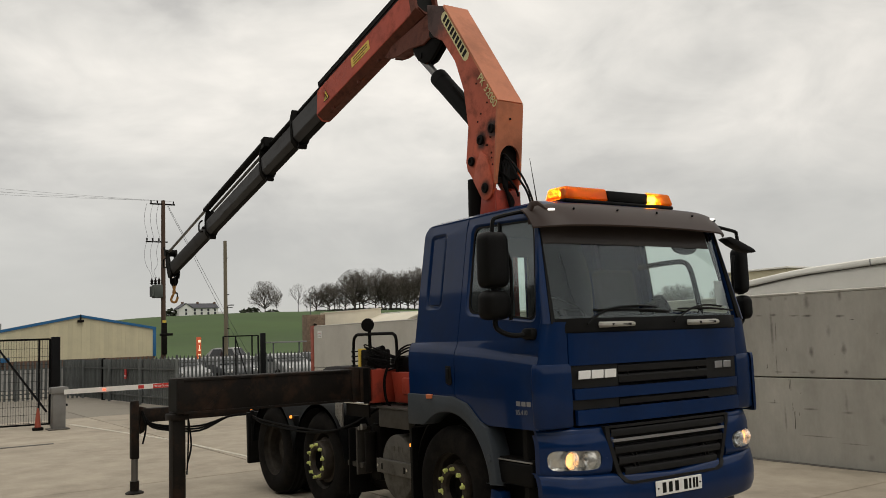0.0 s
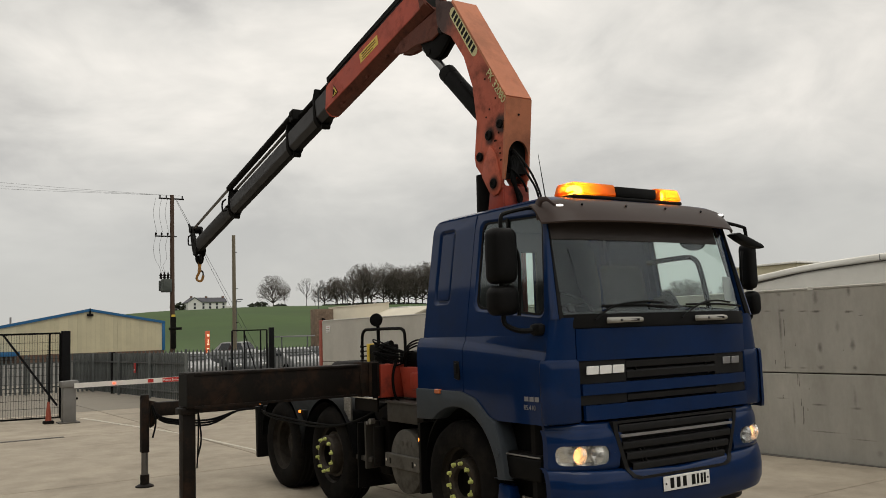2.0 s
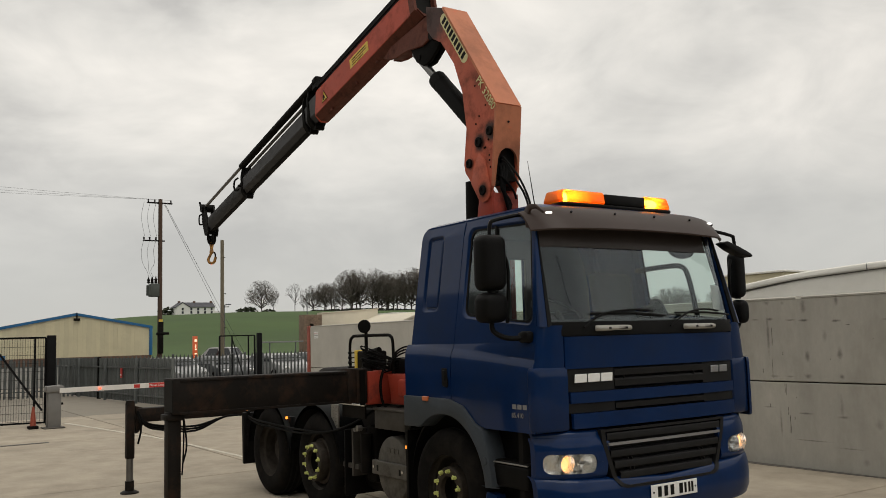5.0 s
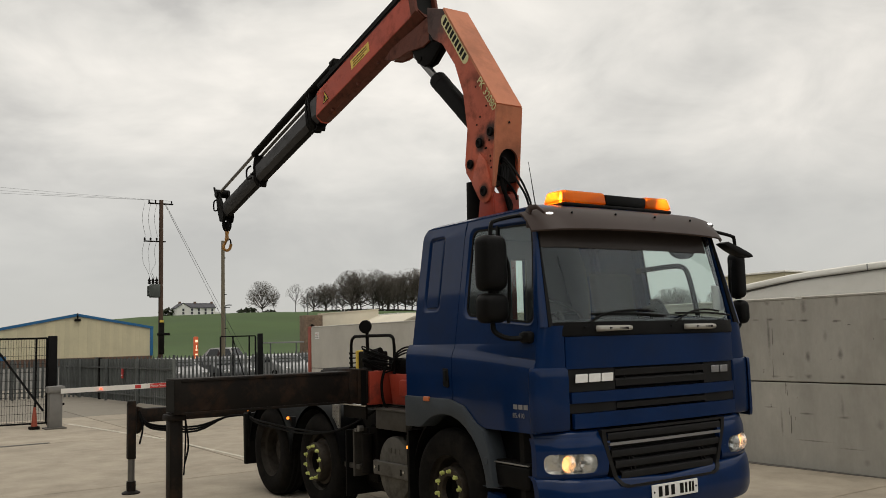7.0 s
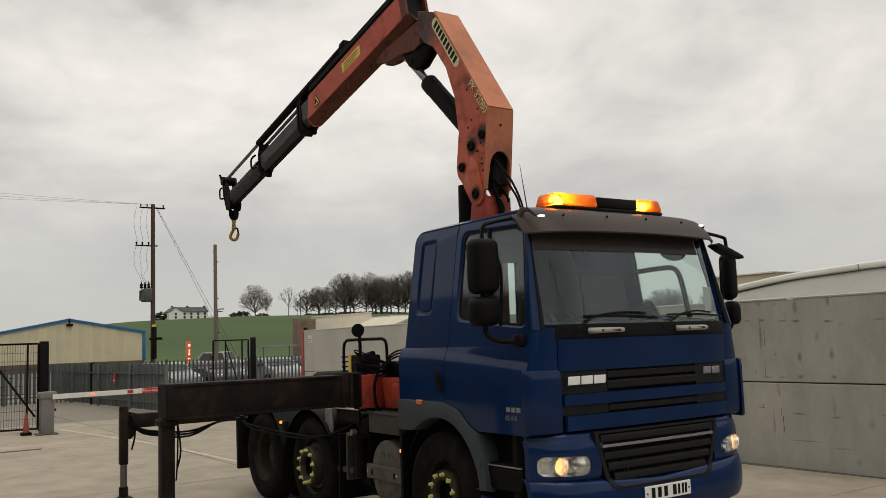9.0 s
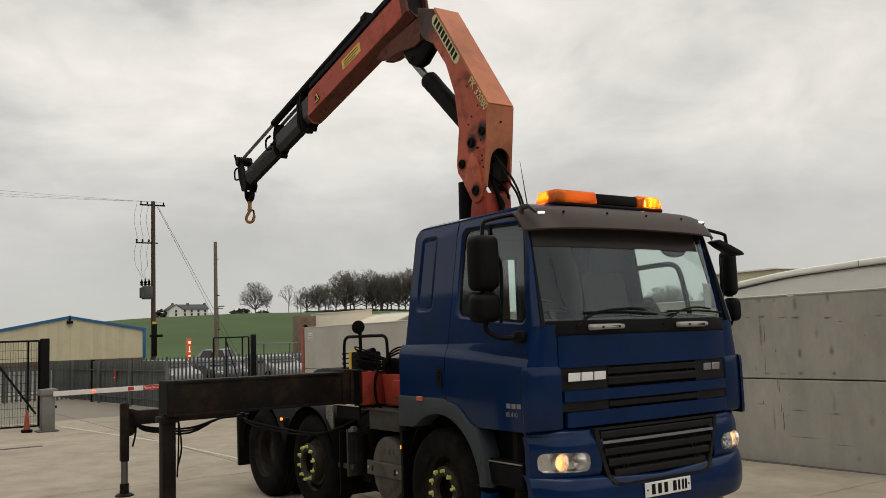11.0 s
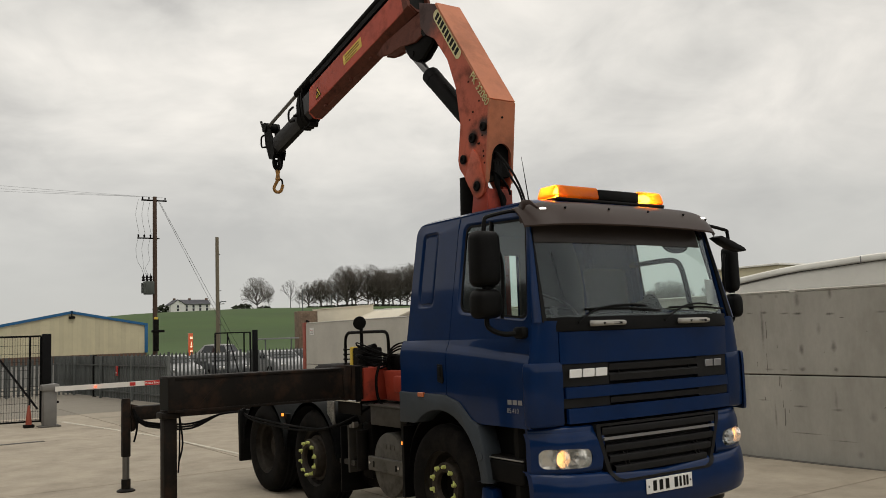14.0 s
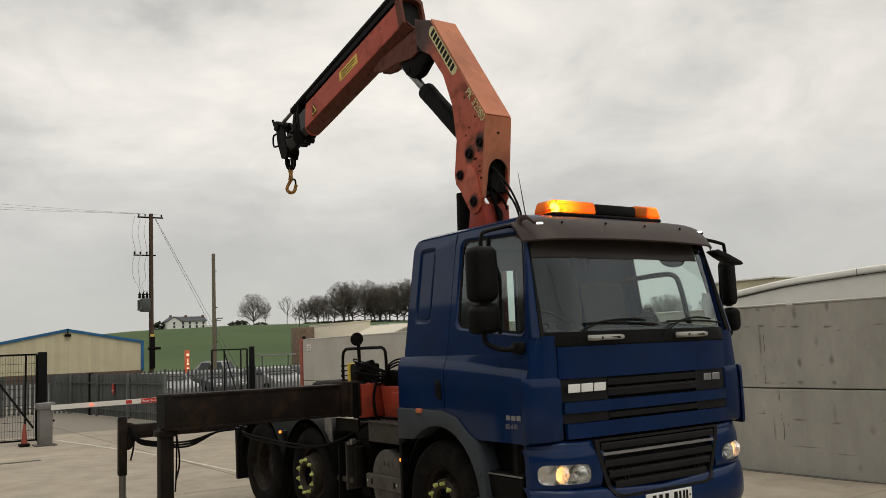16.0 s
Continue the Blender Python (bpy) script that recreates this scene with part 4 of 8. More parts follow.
    # windscreen, its frame, wipers, hand grips
    def screen(u, v):
        z = 1.885 + 0.80 * v
        half = 1.055 - 0.06 * v
        return (front_x(u * half, z) - 0.008, u * half, z)
    bm = B()
    us, vs = lin(-1, 1, 25), lin(0, 1, 9)
    V = [[bm.verts.new(screen(u, v)) for v in vs] for u in us]
    for i in range(24):
        for j in range(8):
            bm.faces.new((V[i][j], V[i + 1][j], V[i + 1][j + 1], V[i][j + 1]))
    ws = part("windscreen", bm, M_GLASS, truck, "raked tinted windscreen", 60)
    ws.visible_shadow = False
    bm = surf(B(), lambda y, z: (front_x(y, z) + 0.004, y, z), lin(-1.075, 1.075, 21), (1.79, 1.83, 1.895), (-0.05, 0, 0))
    part("scuttle", bm, M_BLACKPL, truck, "black scuttle panel under the windscreen")
    for y in (-0.68, 0.29):
        g = B()
        vbox(g, front_x(y, 1.84) + 0.004, front_x(y, 1.84) + 0.012, y, y + 0.36, 1.82, 1.865, 0.004, 1)
        grip = part("grab_handle", g, M_PALEGREY, truck, "pale plastic grab handle")
        g = hose(B(), [(front_x(y, 1.84) + 0.005, y + 0.01, 1.842), (front_x(y, 1.84) + 0.045, y + 0.05, 1.842), (front_x(y, 1.84) + 0.045, y + 0.31, 1.842), (front_x(y, 1.84) + 0.005, y + 0.35, 1.842)], 0.018)
        part("grab_bar", g, M_PALEGREY, grip)
        # raised black blocks stand for the shade in the grip's openings
        for y_ in (y + 0.085, y + 0.19):
            g = vbox(B(), front_x(y, 1.84) + 0.050, front_x(y, 1.84) + 0.066, y_, y_ + (0.03 if y_ < y + 0.1 else 0.10), 1.833, 1.851, 0.003, 1)
            part("grip_slot", g, M_INK, grip)
    for y0, y1, z1 in ((-0.80, -0.02, 2.02), (0.12, 0.80, 2.02)):
        bm = hose(B(), [(front_x(y0, 1.85) + 0.02, y0, 1.85), (front_x(y0, 1.93) + 0.035, y0 + 0.22, 1.955), (front_x(y1, z1) + 0.02, y1 - 0.2, 1.985), (front_x(y1, z1) + 0.01, y1, 1.97)], 0.008, 6)
        wiper = part("wiper_arm", bm, M_BLACKPL, truck, "black wiper arm")
        bm = hose(B(), [(front_x(y0 + 0.1, 1.95) + 0.006, y0 + 0.10, 1.955), (front_x(0, 1.96) + 0.008, (y0 + y1) / 2 + 0.15, 1.955), (front_x(y1, 1.94) + 0.006, y1 + 0.12, 1.935)], 0.009, 6)
        part("wiper_blade", bm, M_BLACKPL, wiper)
    # A pillars
    for s in (-1, 1):
        def pillar(u, v):
            z = 1.86 + 0.87 * v
            inner = (front_x(1.0, z) + 0.0, 1.055 - 0.06 * v)
            a = u * math.pi / 2
            ox, oy = -0.165 - 0.20 * (z - 1.85), side_y(z)
            x = inner[0] + (ox - inner[0]) * u + 0.02 * math.sin(u * math.pi)
            y = inner[1] + (oy - inner[1]) * math.sin(a)
            return (x, s * y, z)
        bm = surf(B(), pillar, lin(0, 1, 6), lin(0, 1, 8), (-0.04, -s * 0.02, 0))
        part("a_pillar", bm, M_BLUE, truck)
        bm = surf(B(), lambda u, v: tuple(Vector(pillar(u * 0.30 - 0.08, v)) + Vector((0.006, s * 0.004, 0))), lin(0, 1, 4), lin(0, 1, 8), (-0.02, 0, 0))
        part("pillar_trim", bm, M_BLACKPL, truck, "black pillar trim beside the windscreen")


RW = (-0.03, 0.15, 1.86, 2.55)      # rear window: across (in half widths) and height


def cab_shell():
    # roof with rounded shoulders
    def roof(u, v):
        x = front_x(0.9, 2.74) + 0.02 + (-1.945 - front_x(0.9, 2.74)) * u
        a = -1 + 2 * v
        half = 0.995
        edge = max(0.0, (abs(a) - 0.86) / 0.14)
        drop = 0.034 * edge ** 2.2
        nose = 0.07 * max(0.0, (0.10 - u) / 0.10) ** 2 + 0.06 * max(0.0, (u - 0.94) / 0.06) ** 2
        return (x, a * half, 2.834 + 0.015 * (1 - a * a) - drop - nose)
    bm = surf(B(), roof, lin(0, 1, 24), lin(0, 1, 31), (0, 0, -0.04))
    part("roof", bm, M_BLUE, truck)
    def back(u, z):
        return (-1.965 + 0.05 * abs(u) ** 8 + 0.03 * (z - 1.7), u * (side_y(z) - 0.002), z)
    RU0, RU1, RZ0, RZ1 = RW
    rear = None
    for us, zs in ((lin(-1, RU0, 9), lin(1.3, 2.79, 6)), (lin(RU1, 1, 9), lin(1.3, 2.79, 6)), (lin(RU0, RU1, 5), lin(1.3, RZ0, 4)), (lin(RU0, RU1, 5), lin(RZ1, 2.79, 3))):
        bm = surf(B(), back, us, zs, (0.04, 0, 0))
        ob = part("rear_panel" if rear else "rear_wall", bm, M_BLUE, rear or truck)
        rear = rear or ob
    bm = B()
    bm.faces.new([bm.verts.new(Vector(back(u, z)) + Vector((0.02, 0, 0))) for u, z in ((RU0, RZ0), (RU1, RZ0), (RU1, RZ1), (RU0, RZ1))])
    part("rear_window", bm, M_SIDEGLASS, rear, "small rear window", 0).visible_shadow = False
    bm = vbox(B(), -2.0, -0.45, -1.12, 1.12, 1.26, 1.34)
    vbox(bm, -2.02, -1.985, -1.15, 1.15, 1.0, 1.74)
    part("cab_floor", bm, M_BLACKPL, truck)
    # inside
    bm = vbox(B(), -0.62, -0.12, -1.02, 1.02, 1.34, 1.86, 0.06, 3)
    vbox(bm, -0.60, -0.20, -0.95, 0.98, 1.80, 1.915, 0.04, 3)
    dash = part("dashboard", bm, M_INTERIOR, truck, "dark dashboard")
    bm = B()
    lathe(bm, [(0.215, -0.012), (0.235, 0.0), (0.215, 0.012), (0.195, 0.0), (0.215, -0.012)], (-0.62, -0.55, 1.98), (0.55, 0, 0.83), 24)
    rod(bm, (-0.62, -0.55, 1.98), (-0.50, -0.55, 1.82), 0.03)
    rod(bm, (-0.62, -0.75, 1.98), (-0.62, -0.35, 1.98), 0.014)
    part("steering_wheel", bm, M_INTERIOR, truck, "black steering wheel")
    bm = vbox(B(), -1.93, -1.15, -1.02, 1.02, 1.34, 1.75, 0.04)
    for y0, y1, z0, z1 in ((-1.0, 1.09 * RW[0], 1.34, 2.74), (1.09 * RW[1], 1.0, 1.34, 2.74), (1.09 * RW[0], 1.09 * RW[1], 1.34, RW[2]), (1.09 * RW[0], 1.09 * RW[1], RW[3], 2.74)):
        vbox(bm, -1.92, -1.88, y0, y1, z0, z1)
    part("bunk", bm, M_LINING, truck, "dark bunk and rear lining")
    bm = vbox(B(), -1.9, -0.4, -0.95, 0.95, 2.745, 2.775, 0.01)
    part("headlining", bm, M_INTERIOR, truck)
    for y in (-0.55, 0.55):
        bm = vbox(B(), -1.12, -0.62, y - 0.25, y + 0.25, 1.5, 1.72, 0.06, 3)
        seat = part("seat", bm, M_SEAT, truck, "dark grey cloth seat")
        top = 1.80 if y < 0 else 2.36
        bm = prism(B(), [(-1.08, 1.68), (-0.96, 1.68), (-1.06, top), (-1.18, top)], "y", y - 0.24, y + 0.24, 0.04, 3)
        part("backrest", bm, M_SEAT, seat)
    bm = prism(B(), [(0.93, 1.985), (1.06, 1.98), (1.045, 2.195), (0.91, 2.20)], "x", -0.245, -0.241)
    part("paper_disc", bm, M_PAPER, truck, "white papers behind the windscreen")
    bm = lathe(B(), [(0.0, 0.012), (0.10, 0.012), (0.115, 0.0), (0.10, -0.012), (0.0, -0.012)], (-0.30, 0.62, 2.50), (1, 0, 0), 24)
    bmesh.ops.scale(bm, vec=(1, 1.45, 0.62), space=Matrix.Translation((0.30, -0.62, -2.50)), verts=bm.verts)
    rod(bm, (-0.30, 0.62, 2.50), (-0.30, 0.62, 2.66), 0.012, seg=8)
    part("interior_mirror", bm, M_INTERIOR, truck, "dark oval mirror hanging behind the windscreen")
    rng = random.Random(8)
    bm = B()
    for k in range(34):
        a = radians(rng.uniform(120, 190))
        r0, r1 = rng.uniform(0.0, 0.14), rng.uniform(0.20, 0.42)
        x = -0.24 - 0.05 * rng.random()
        hose(bm, [(x, 0.38 + r0 * math.cos(a), 1.925 + 0.4 * r0 * math.sin(a)), (x, 0.38 + 0.55 * r1 * math.cos(a), 1.945 + 0.36 * r1 * math.sin(a)), (x, 0.38 + r1 * math.cos(a), 1.925 + 0.34 * r1 * math.sin(a))], 0.010, 5, 3)
    part("dry_sprig", bm, M_INK, dash, "dark spiky shape above the dashboard")
    # sun visor outside
    def visor(u, v):
        y = -1.10 + 2.20 * u
        a = abs(y) / 1.10
        x0, z0 = front_x(y * 0.97, 2.78) - 0.02, 2.815 - 0.06 * a ** 6
        x1, z1 = front_x(y * 0.97, 2.55) + 0.15 - 0.08 * a ** 5, 2.622 - 0.02 * a ** 2
        return (x0 + (x1 - x0) * v ** 0.85, y, z0 + (z1 - z0) * v ** 1.7 - 0.015 * math.sin(v * 3.1))
    bm = surf(B(), visor, lin(0, 1, 27), lin(0, 1, 7), (-0.006, 0, -0.012))
    vis = part("sun_visor", bm, M_VISOR, truck, "smoked brown external sun visor")
    for y in (-0.75, -0.3, 0.15, 0.6, 0.95):
        p = visor((y + 1.1) / 2.2, 0.45)
        bm = rod(B(), (p[0] - 0.01, p[1], p[2] - 0.01), (p[0] + 0.010, p[1], p[2] + 0.010), 0.009, seg=8)
        part("visor_bolt", bm, M_BLACKPL, vis)
    bm = surf(B(), lambda u, z: (front_x(u * (1.03 - 0.05 * (z - 2.4)), z) + 0.002, u * (1.03 - 0.05 * (z - 2.4)), z), lin(-1, 0.80, 19), (2.475, 2.60, 2.70), (-0.004, 0, 0))
    part("sun_strip", bm, M_STRIP, truck, "dark brown sun strip along the windscreen top")
    for y in (-0.94, 0.90):
        p = visor((y + 1.1) / 2.2, 0.42)
        bm = vbox(B(), p[0] - 0.02, p[0] + 0.018, y - 0.022, y + 0.022, p[2] - 0.006, p[2] + 0.010, 0.004)
        part("visor_lamp", bm, M_DRL, vis, "lit white marker lamp")
    bm = prism(B(), [(-0.375, 2.77), (-0.33, 2.81), (-0.24, 2.80), (-0.15, 2.735), (-0.155, 2.715), (-0.24, 2.765), (-0.30, 2.765), (-0.335, 2.71), (-0.345, 2.63), (-0.365, 2.63), (-0.37, 2.70)], "y", -1.065, -1.045, 0.005, 2)
    part("visor_bracket", bm, M_VISOR, vis, "dark grey visor end bracket")
    # roof marker lips and aerial
    bm = rod(B(), (-0.90, -0.5, 2.84), (-0.99, -0.5, 3.32), 0.006, 0.002, 6)
    part("aerial", bm, M_BLACKPL, truck, "thin whip aerial")
    bm = hose(B(), [(front_x(yy, zz) - 0.016, yy, zz) for yy, zz in ((-0.85, 2.01), (-0.872, 2.15), (-0.875, 2.27), (-0.885, 2.38))], 0.003, 6)
    rod(bm, (front_x(-0.883, 2.33) - 0.018, -0.883, 2.31), (front_x(-0.886, 2.40) - 0.018, -0.887, 2.40), 0.006, seg=6)
    part("screen_aerial", bm, M_BLACKPL, truck)


def mirror_shell(c, hw, hh, r, deep=1.0):
    """A moulded mirror housing: a rounded plate that swells to a soft dome towards the front."""
    bm = B()
    loops = []
    for dx, k in ((-0.065, 0.93), (-0.055, 0.985), (-0.02, 1.0), (0.02, 0.985), (0.05, 0.94), (0.07, 0.86), (0.082, 0.74), (0.09, 0.55), (0.093, 0.3)):
        ring = rounded(-hw, hw, -hh, hh, r, 7)
        shrink = (1 - k) * min(hw, hh)
        loops.append([bm.verts.new((c[0] + dx * deep, c[1] + u * (hw - shrink) / hw, c[2] + v * (hh - shrink) / hh)) for u, v in ring])
    n = len(loops[0])
    for A, C in zip(loops, loops[1:]):
        for i in range(n):
            bm.faces.new((A[i], A[(i + 1) % n], C[(i + 1) % n], C[i]))
    bm.faces.new(loops[0][::-1])
    bm.faces.new(loops[-1])
    bmesh.ops.recalc_face_normals(bm, faces=bm.faces)
    return bm


def mirrors():
    for s in (-1, 1):
        y = -1.375 if s < 0 else 1.505
        x = -0.42
        lo = 0.0 if s < 0 else 0.045
        hw, dp = (0.112, 1.0) if s < 0 else (0.066, 0.75)
        m = part("main_mirror", mirror_shell((x, y, 2.355 - lo), hw, 0.213, 0.06, dp), M_BLACKPL, truck, "large black door mirror")
        part("wide_mirror", mirror_shell((x, y + (0.02 if s > 0 else 0.0), 2.015 - lo), hw + 0.003, 0.112, 0.063, dp), M_BLACKPL, m)
        bm = hose(B(), [(x - 0.06, s * 1.02, 2.745), (x - 0.03, s * 1.10, 2.735), (x, y - s * 0.06, 2.685), (x, y - s * 0.01, 2.65), (x, y, 2.53)], 0.016)
        hose(bm, [(x, y, 1.93), (x, y - s * 0.01, 1.84), (x + 0.08, s * 1.29, 1.785), (x + 0.16, s * 1.17, 1.79)], 0.02)
        hose(bm, [(x + 0.02, y - s * 0.1, 2.45), (x + 0.03, y - s * 0.145, 2.3), (x + 0.02, y - s * 0.13, 1.9)], 0.014)
        rod(bm, (x, y, 2.16), (x, y, 2.09), 0.03)
        part("mirror_arm", bm, M_BLACKPL, m)
        bm = vbox(B(), x + 0.09, x + 0.22, min(s * 1.14, s * 1.22), max(s * 1.14, s * 1.22), 1.745, 1.835, 0.03)
        part("mirror_bracket", bm, M_BLACKPL, m)
    bm = prism(B(), [(0.85, 2.55), (0.95, 2.50), (1.08, 2.452), (1.20, 2.435), (1.255, 2.445), (1.22, 2.475), (1.06, 2.53), (0.92, 2.57)], "x", -0.13, -0.03, 0.012, 2)
    part("kerb_mirror", bm, M_BLACKPL, truck, "black kerb-view mirror")


def light_bar():
    x0, x1, z0 = -0.63, -0.37, 2.835
    bm = vbox(B(), x0, x1, -0.66, 0.60, z0, z0 + 0.032, 0.012)
    for y in (-0.5, 0.45):
        vbox(bm, -0.55, -0.45, y - 0.03, y + 0.03, 2.81, z0 + 0.01)
    bar = part("light_bar", bm, M_BLACKPL, truck, "amber flashing roof light bar")
    bm = vbox(B(), x0 + 0.015, x1 - 0.015, -0.177, 0.297, z0 + 0.034, z0 + 0.125, 0.015)
    part("bar_middle", bm, M_BLACKPL, bar, "black middle cover")
    for y0, y1 in ((-0.66, -0.18), (0.30, 0.60)):
        e0, e1 = (0.02, 0.0) if y0 < 0 else (0.0, 0.018)
        bm = prism(B(), [(y0, z0 + 0.034), (y1, z0 + 0.034), (y1, z0 + 0.06), (y1 - e1, z0 + 0.138), (y0 + e0, z0 + 0.138), (y0, z0 + 0.06)], "x", x0 + 0.005, x1 - 0.005, 0.022, 3)
        for v in bm.verts:
            v.co.x += (-0.5 - v.co.x) * 0.16 * max(0.0, (v.co.z - z0 - 0.05) / 0.09)
        part("amber_lens", bm, M_AMBER, bar, "lit amber lens")
    return bar


def bumper():
    def bx(y):
        a = abs(y)
        return 0.0 - 0.03 * a ** 2 - 0.20 * max(0.0, (a - 0.82) / 0.40) ** 2.0
    def lower(u, v):
        y = -1.19 + 2.38 * u
        prof = ((-0.06, 0.34), (0.0, 0.37), (0.028, 0.43), (0.034, 0.52), (0.028, 0.60), (0.010, 0.665), (-0.012, 0.688), (-0.04, 0.698))
        o, z = prof[v]
        return (bx(y) + o, y, z + 0.06 * abs(y))
    bm = surf(B(), lower, lin(0, 1, 33), range(8), (-0.05, 0, 0))
    bp = part("bumper", bm, M_BLUE, truck, "blue front bumper")
    bm = surf(B(), lambda u, v: (bx(-1.16 + 2.32 * u) - 0.19, -1.16 + 2.32 * u, (0.3, 1.08)[v]), lin(0, 1, 25), (0, 1), (-0.05, 0, 0))
    part("bumper_backing", bm, M_BLACKPL, bp)
    # headlamp housings
    for s in (-1, 1):
        # a rounded blue housing with the lamp's opening through it
        hole = dense(rounded(0.742, 1.14, 0.785, 0.927, 0.05), 4)
        hole = [(y, z + 0.03 * (y - 0.95) - 0.10 * max(0.0, 0.83 - y) * (1 if z > 0.86 else -1)) for y, z in hole]
        rect = dense(ring_to_rect(rounded(0.742, 1.14, 0.785, 0.927, 0.05), 0.655, 1.182, 0.738, 1.045), 4)
        rect = [(y - (0.05 * (z - 0.738) / 0.3 if y < 0.9 else 0.0) * max(0.0, (0.9 - y) / 0.25), z) for y, z in rect]
        def face(y, z):
            return (bx(y) - 0.004 - 0.03 * max(0.0, (z - 0.95) / 0.1) ** 2 - 0.02 * max(0.0, (0.78 - z) / 0.04) ** 2, s * y, z)
        bm = B()
        loops = [[bm.verts.new(Vector(face(*q)) + Vector((-0.05, 0, 0))) for q in hole]]
        for k in (0.0, 0.12, 0.3, 0.5, 0.7, 0.86, 1.0):
            loops.append([bm.verts.new(face(a + (c - a) * k, b + (d - b) * k)) for (a, b), (c, d) in zip(hole, rect)])
        loops.append([bm.verts.new(Vector(face(*q)) + Vector((-0.05, 0, 0))) for q in rect])
        for A, C in zip(loops, loops[1:]):
            for k in range(len(A)):
                m_ = (k + 1) % len(A)
                bm.faces.new((A[k], A[m_], C[m_], C[k]))
        bmesh.ops.recalc_face_normals(bm, faces=bm.faces)
        part("headlamp_housing", bm, M_BLUE, bp)
        bm = surf(B(), lambda y, v: (bx(y) - (0.031, 0.034, 0.040, 0.050, 0.066, 0.09)[v], s * y, (1.044, 1.060, 1.073, 1.083, 1.089, 1.092)[v]), lin(0.60, 1.178, 17), range(6), (-0.03, 0, 0))
        part("headlamp_brow", bm, M_BLUE, bp)
        # lamp: reflector bowl, bulbs, glass
        bm = B()
        ins = [[bm.verts.new(Vector(face(y, z)) + Vector((-o, 0, 0))) for y, z in [(0.94 + (y - 0.94) * k, 0.857 + (z - 0.857) * k) for y, z in hole]] for o, k in ((0.012, 1.0), (0.05, 0.95), (0.075, 0.8))]
        for A, C in zip(ins, ins[1:]):
            for k in range(len(A)):
                m_ = (k + 1) % len(A)
                bm.faces.new((A[k], A[m_], C[m_], C[k]))
        bm.faces.new(ins[-1])
        bmesh.ops.recalc_face_normals(bm, faces=bm.faces)
        hl = part("headlamp", bm, M_REFLECTOR, truck, "lit clear headlamp")
        for yc, r in ((0.845, 0.062), (0.985, 0.066)):
            bm = lathe(B(), [(r, 0.05), (r * 0.97, 0.044), (r * 0.86, 0.015), (r * 0.6, -0.012), (r * 0.25, -0.02), (0.0, -0.02)], (bx(yc) - 0.062, s * yc, 0.857), (1, 0, 0), 24)
            part("reflector", bm, M_REFLECTOR, hl)
        bm = lathe(B(), [(0.042, 0.0), (0.036, 0.012), (0.0, 0.02)], (bx(0.985) - 0.066, s * 0.985, 0.857), (1, 0, 0), 16)
        part("bulb", bm, M_BULB, hl, "lit warm bulb")
        bm = lathe(B(), [(0.014, 0.0), (0.012, 0.03), (0.0, 0.036)], (bx(0.845) - 0.07, s * 0.845, 0.857), (1, 0, 0), 10)
        part("bulb_cap", bm, M_SILVER, hl)
        bm = B()
        bm.faces.new([bm.verts.new(Vector(face(y, z)) + Vector((-0.006, 0, 0))) for y, z in hole])
        bmesh.ops.triangulate(bm, faces=bm.faces)
        part("lamp_glass", bm, M_LENS, hl, "", 0).visible_shadow = False
    # lower grille
    trap = dense([(-0.70, 1.085), (0.70, 1.085), (0.69, 1.0), (0.612, 0.76), (0.588, 0.705), (0.55, 0.665), (0.49, 0.645), (-0.49, 0.645), (-0.55, 0.665), (-0.588, 0.705), (-0.612, 0.76), (-0.69, 1.0)], 4)
    ring = [(y * 0.94, 0.872 + (z - 0.872) * 0.92) for y, z in trap]
    bm = holed(B(), trap, ring, lambda y, z: (bx(y) - 0.002 + 0.03 * min(1.0, max(0.0, (0.73 - z) / 0.06)), y, z), (-0.05, 0, 0))
    gr = part("lower_grille", bm, M_GRILLE, bp, "black lower grille with chrome strip")
    bm = B()
    bm.faces.new([bm.verts.new((bx(y) - 0.045, y, z)) for y, z in ring])
    part("grille_backing", bm, M_BLACKPL, gr, "", 0)
    for z, half in ((0.735, 0.52), (0.818, 0.575), (0.900, 0.61), (1.03, 0.64)):
        h = 0.058 if z < 1 else 0.06
        bm = surf(B(), lambda y, v: (bx(y) + (-0.036, -0.004, 0.0, -0.006, -0.036)[v], y, z + h * (0.62, 0.42, 0.28, -0.42, -0.5)[v]), lin(-half, half, 13), range(5), (-0.004, 0, 0))
        part("grille_slat", bm, M_GRILLE, gr)
    for y in (-0.42, -0.38, 0.38, 0.42):
        bm = surf(B(), lambda u, v: (bx(y) - 0.008 - 0.03 * v, y + 0.03 * (u - 0.5), 0.80 + 0.13 * (0.5 - u)), lin(0, 1, 4), (0, 1), (0, 0.008, 0))
        part("grille_fin", bm, M_GRILLE, gr)
    bm = surf(B(), lambda y, z: (bx(y) + 0.012, y, z), lin(-0.635, 0.62, 9), (0.965, 0.970, 0.980, 0.985), (-0.02, 0, 0))
    part("chrome_strip", bm, M_SILVER, gr, "bright strip")
    # registration plate: plain bars
    bm = vbox(B(), 0.036, 0.044, -0.26, 0.26, 0.527, 0.638, 0.003, 1)
    plate = part("number_plate", bm, M_WHITE, bp, "white plate with black characters as plain bars")
    for k, y in enumerate((-0.17, -0.10, -0.03, 0.07, 0.12, 0.165, 0.20)):
        w = 0.02 if k < 4 else 0.012
        bm = vbox(B(), 0.043, 0.046, y - w, y + w, 0.545, 0.622)
        part("plate_bar", bm, M_INK, plate)
    for y in (-0.235, 0.235):
        bm = rod(B(), (0.043, y, 0.582), (0.047, y, 0.582), 0.008, seg=8)
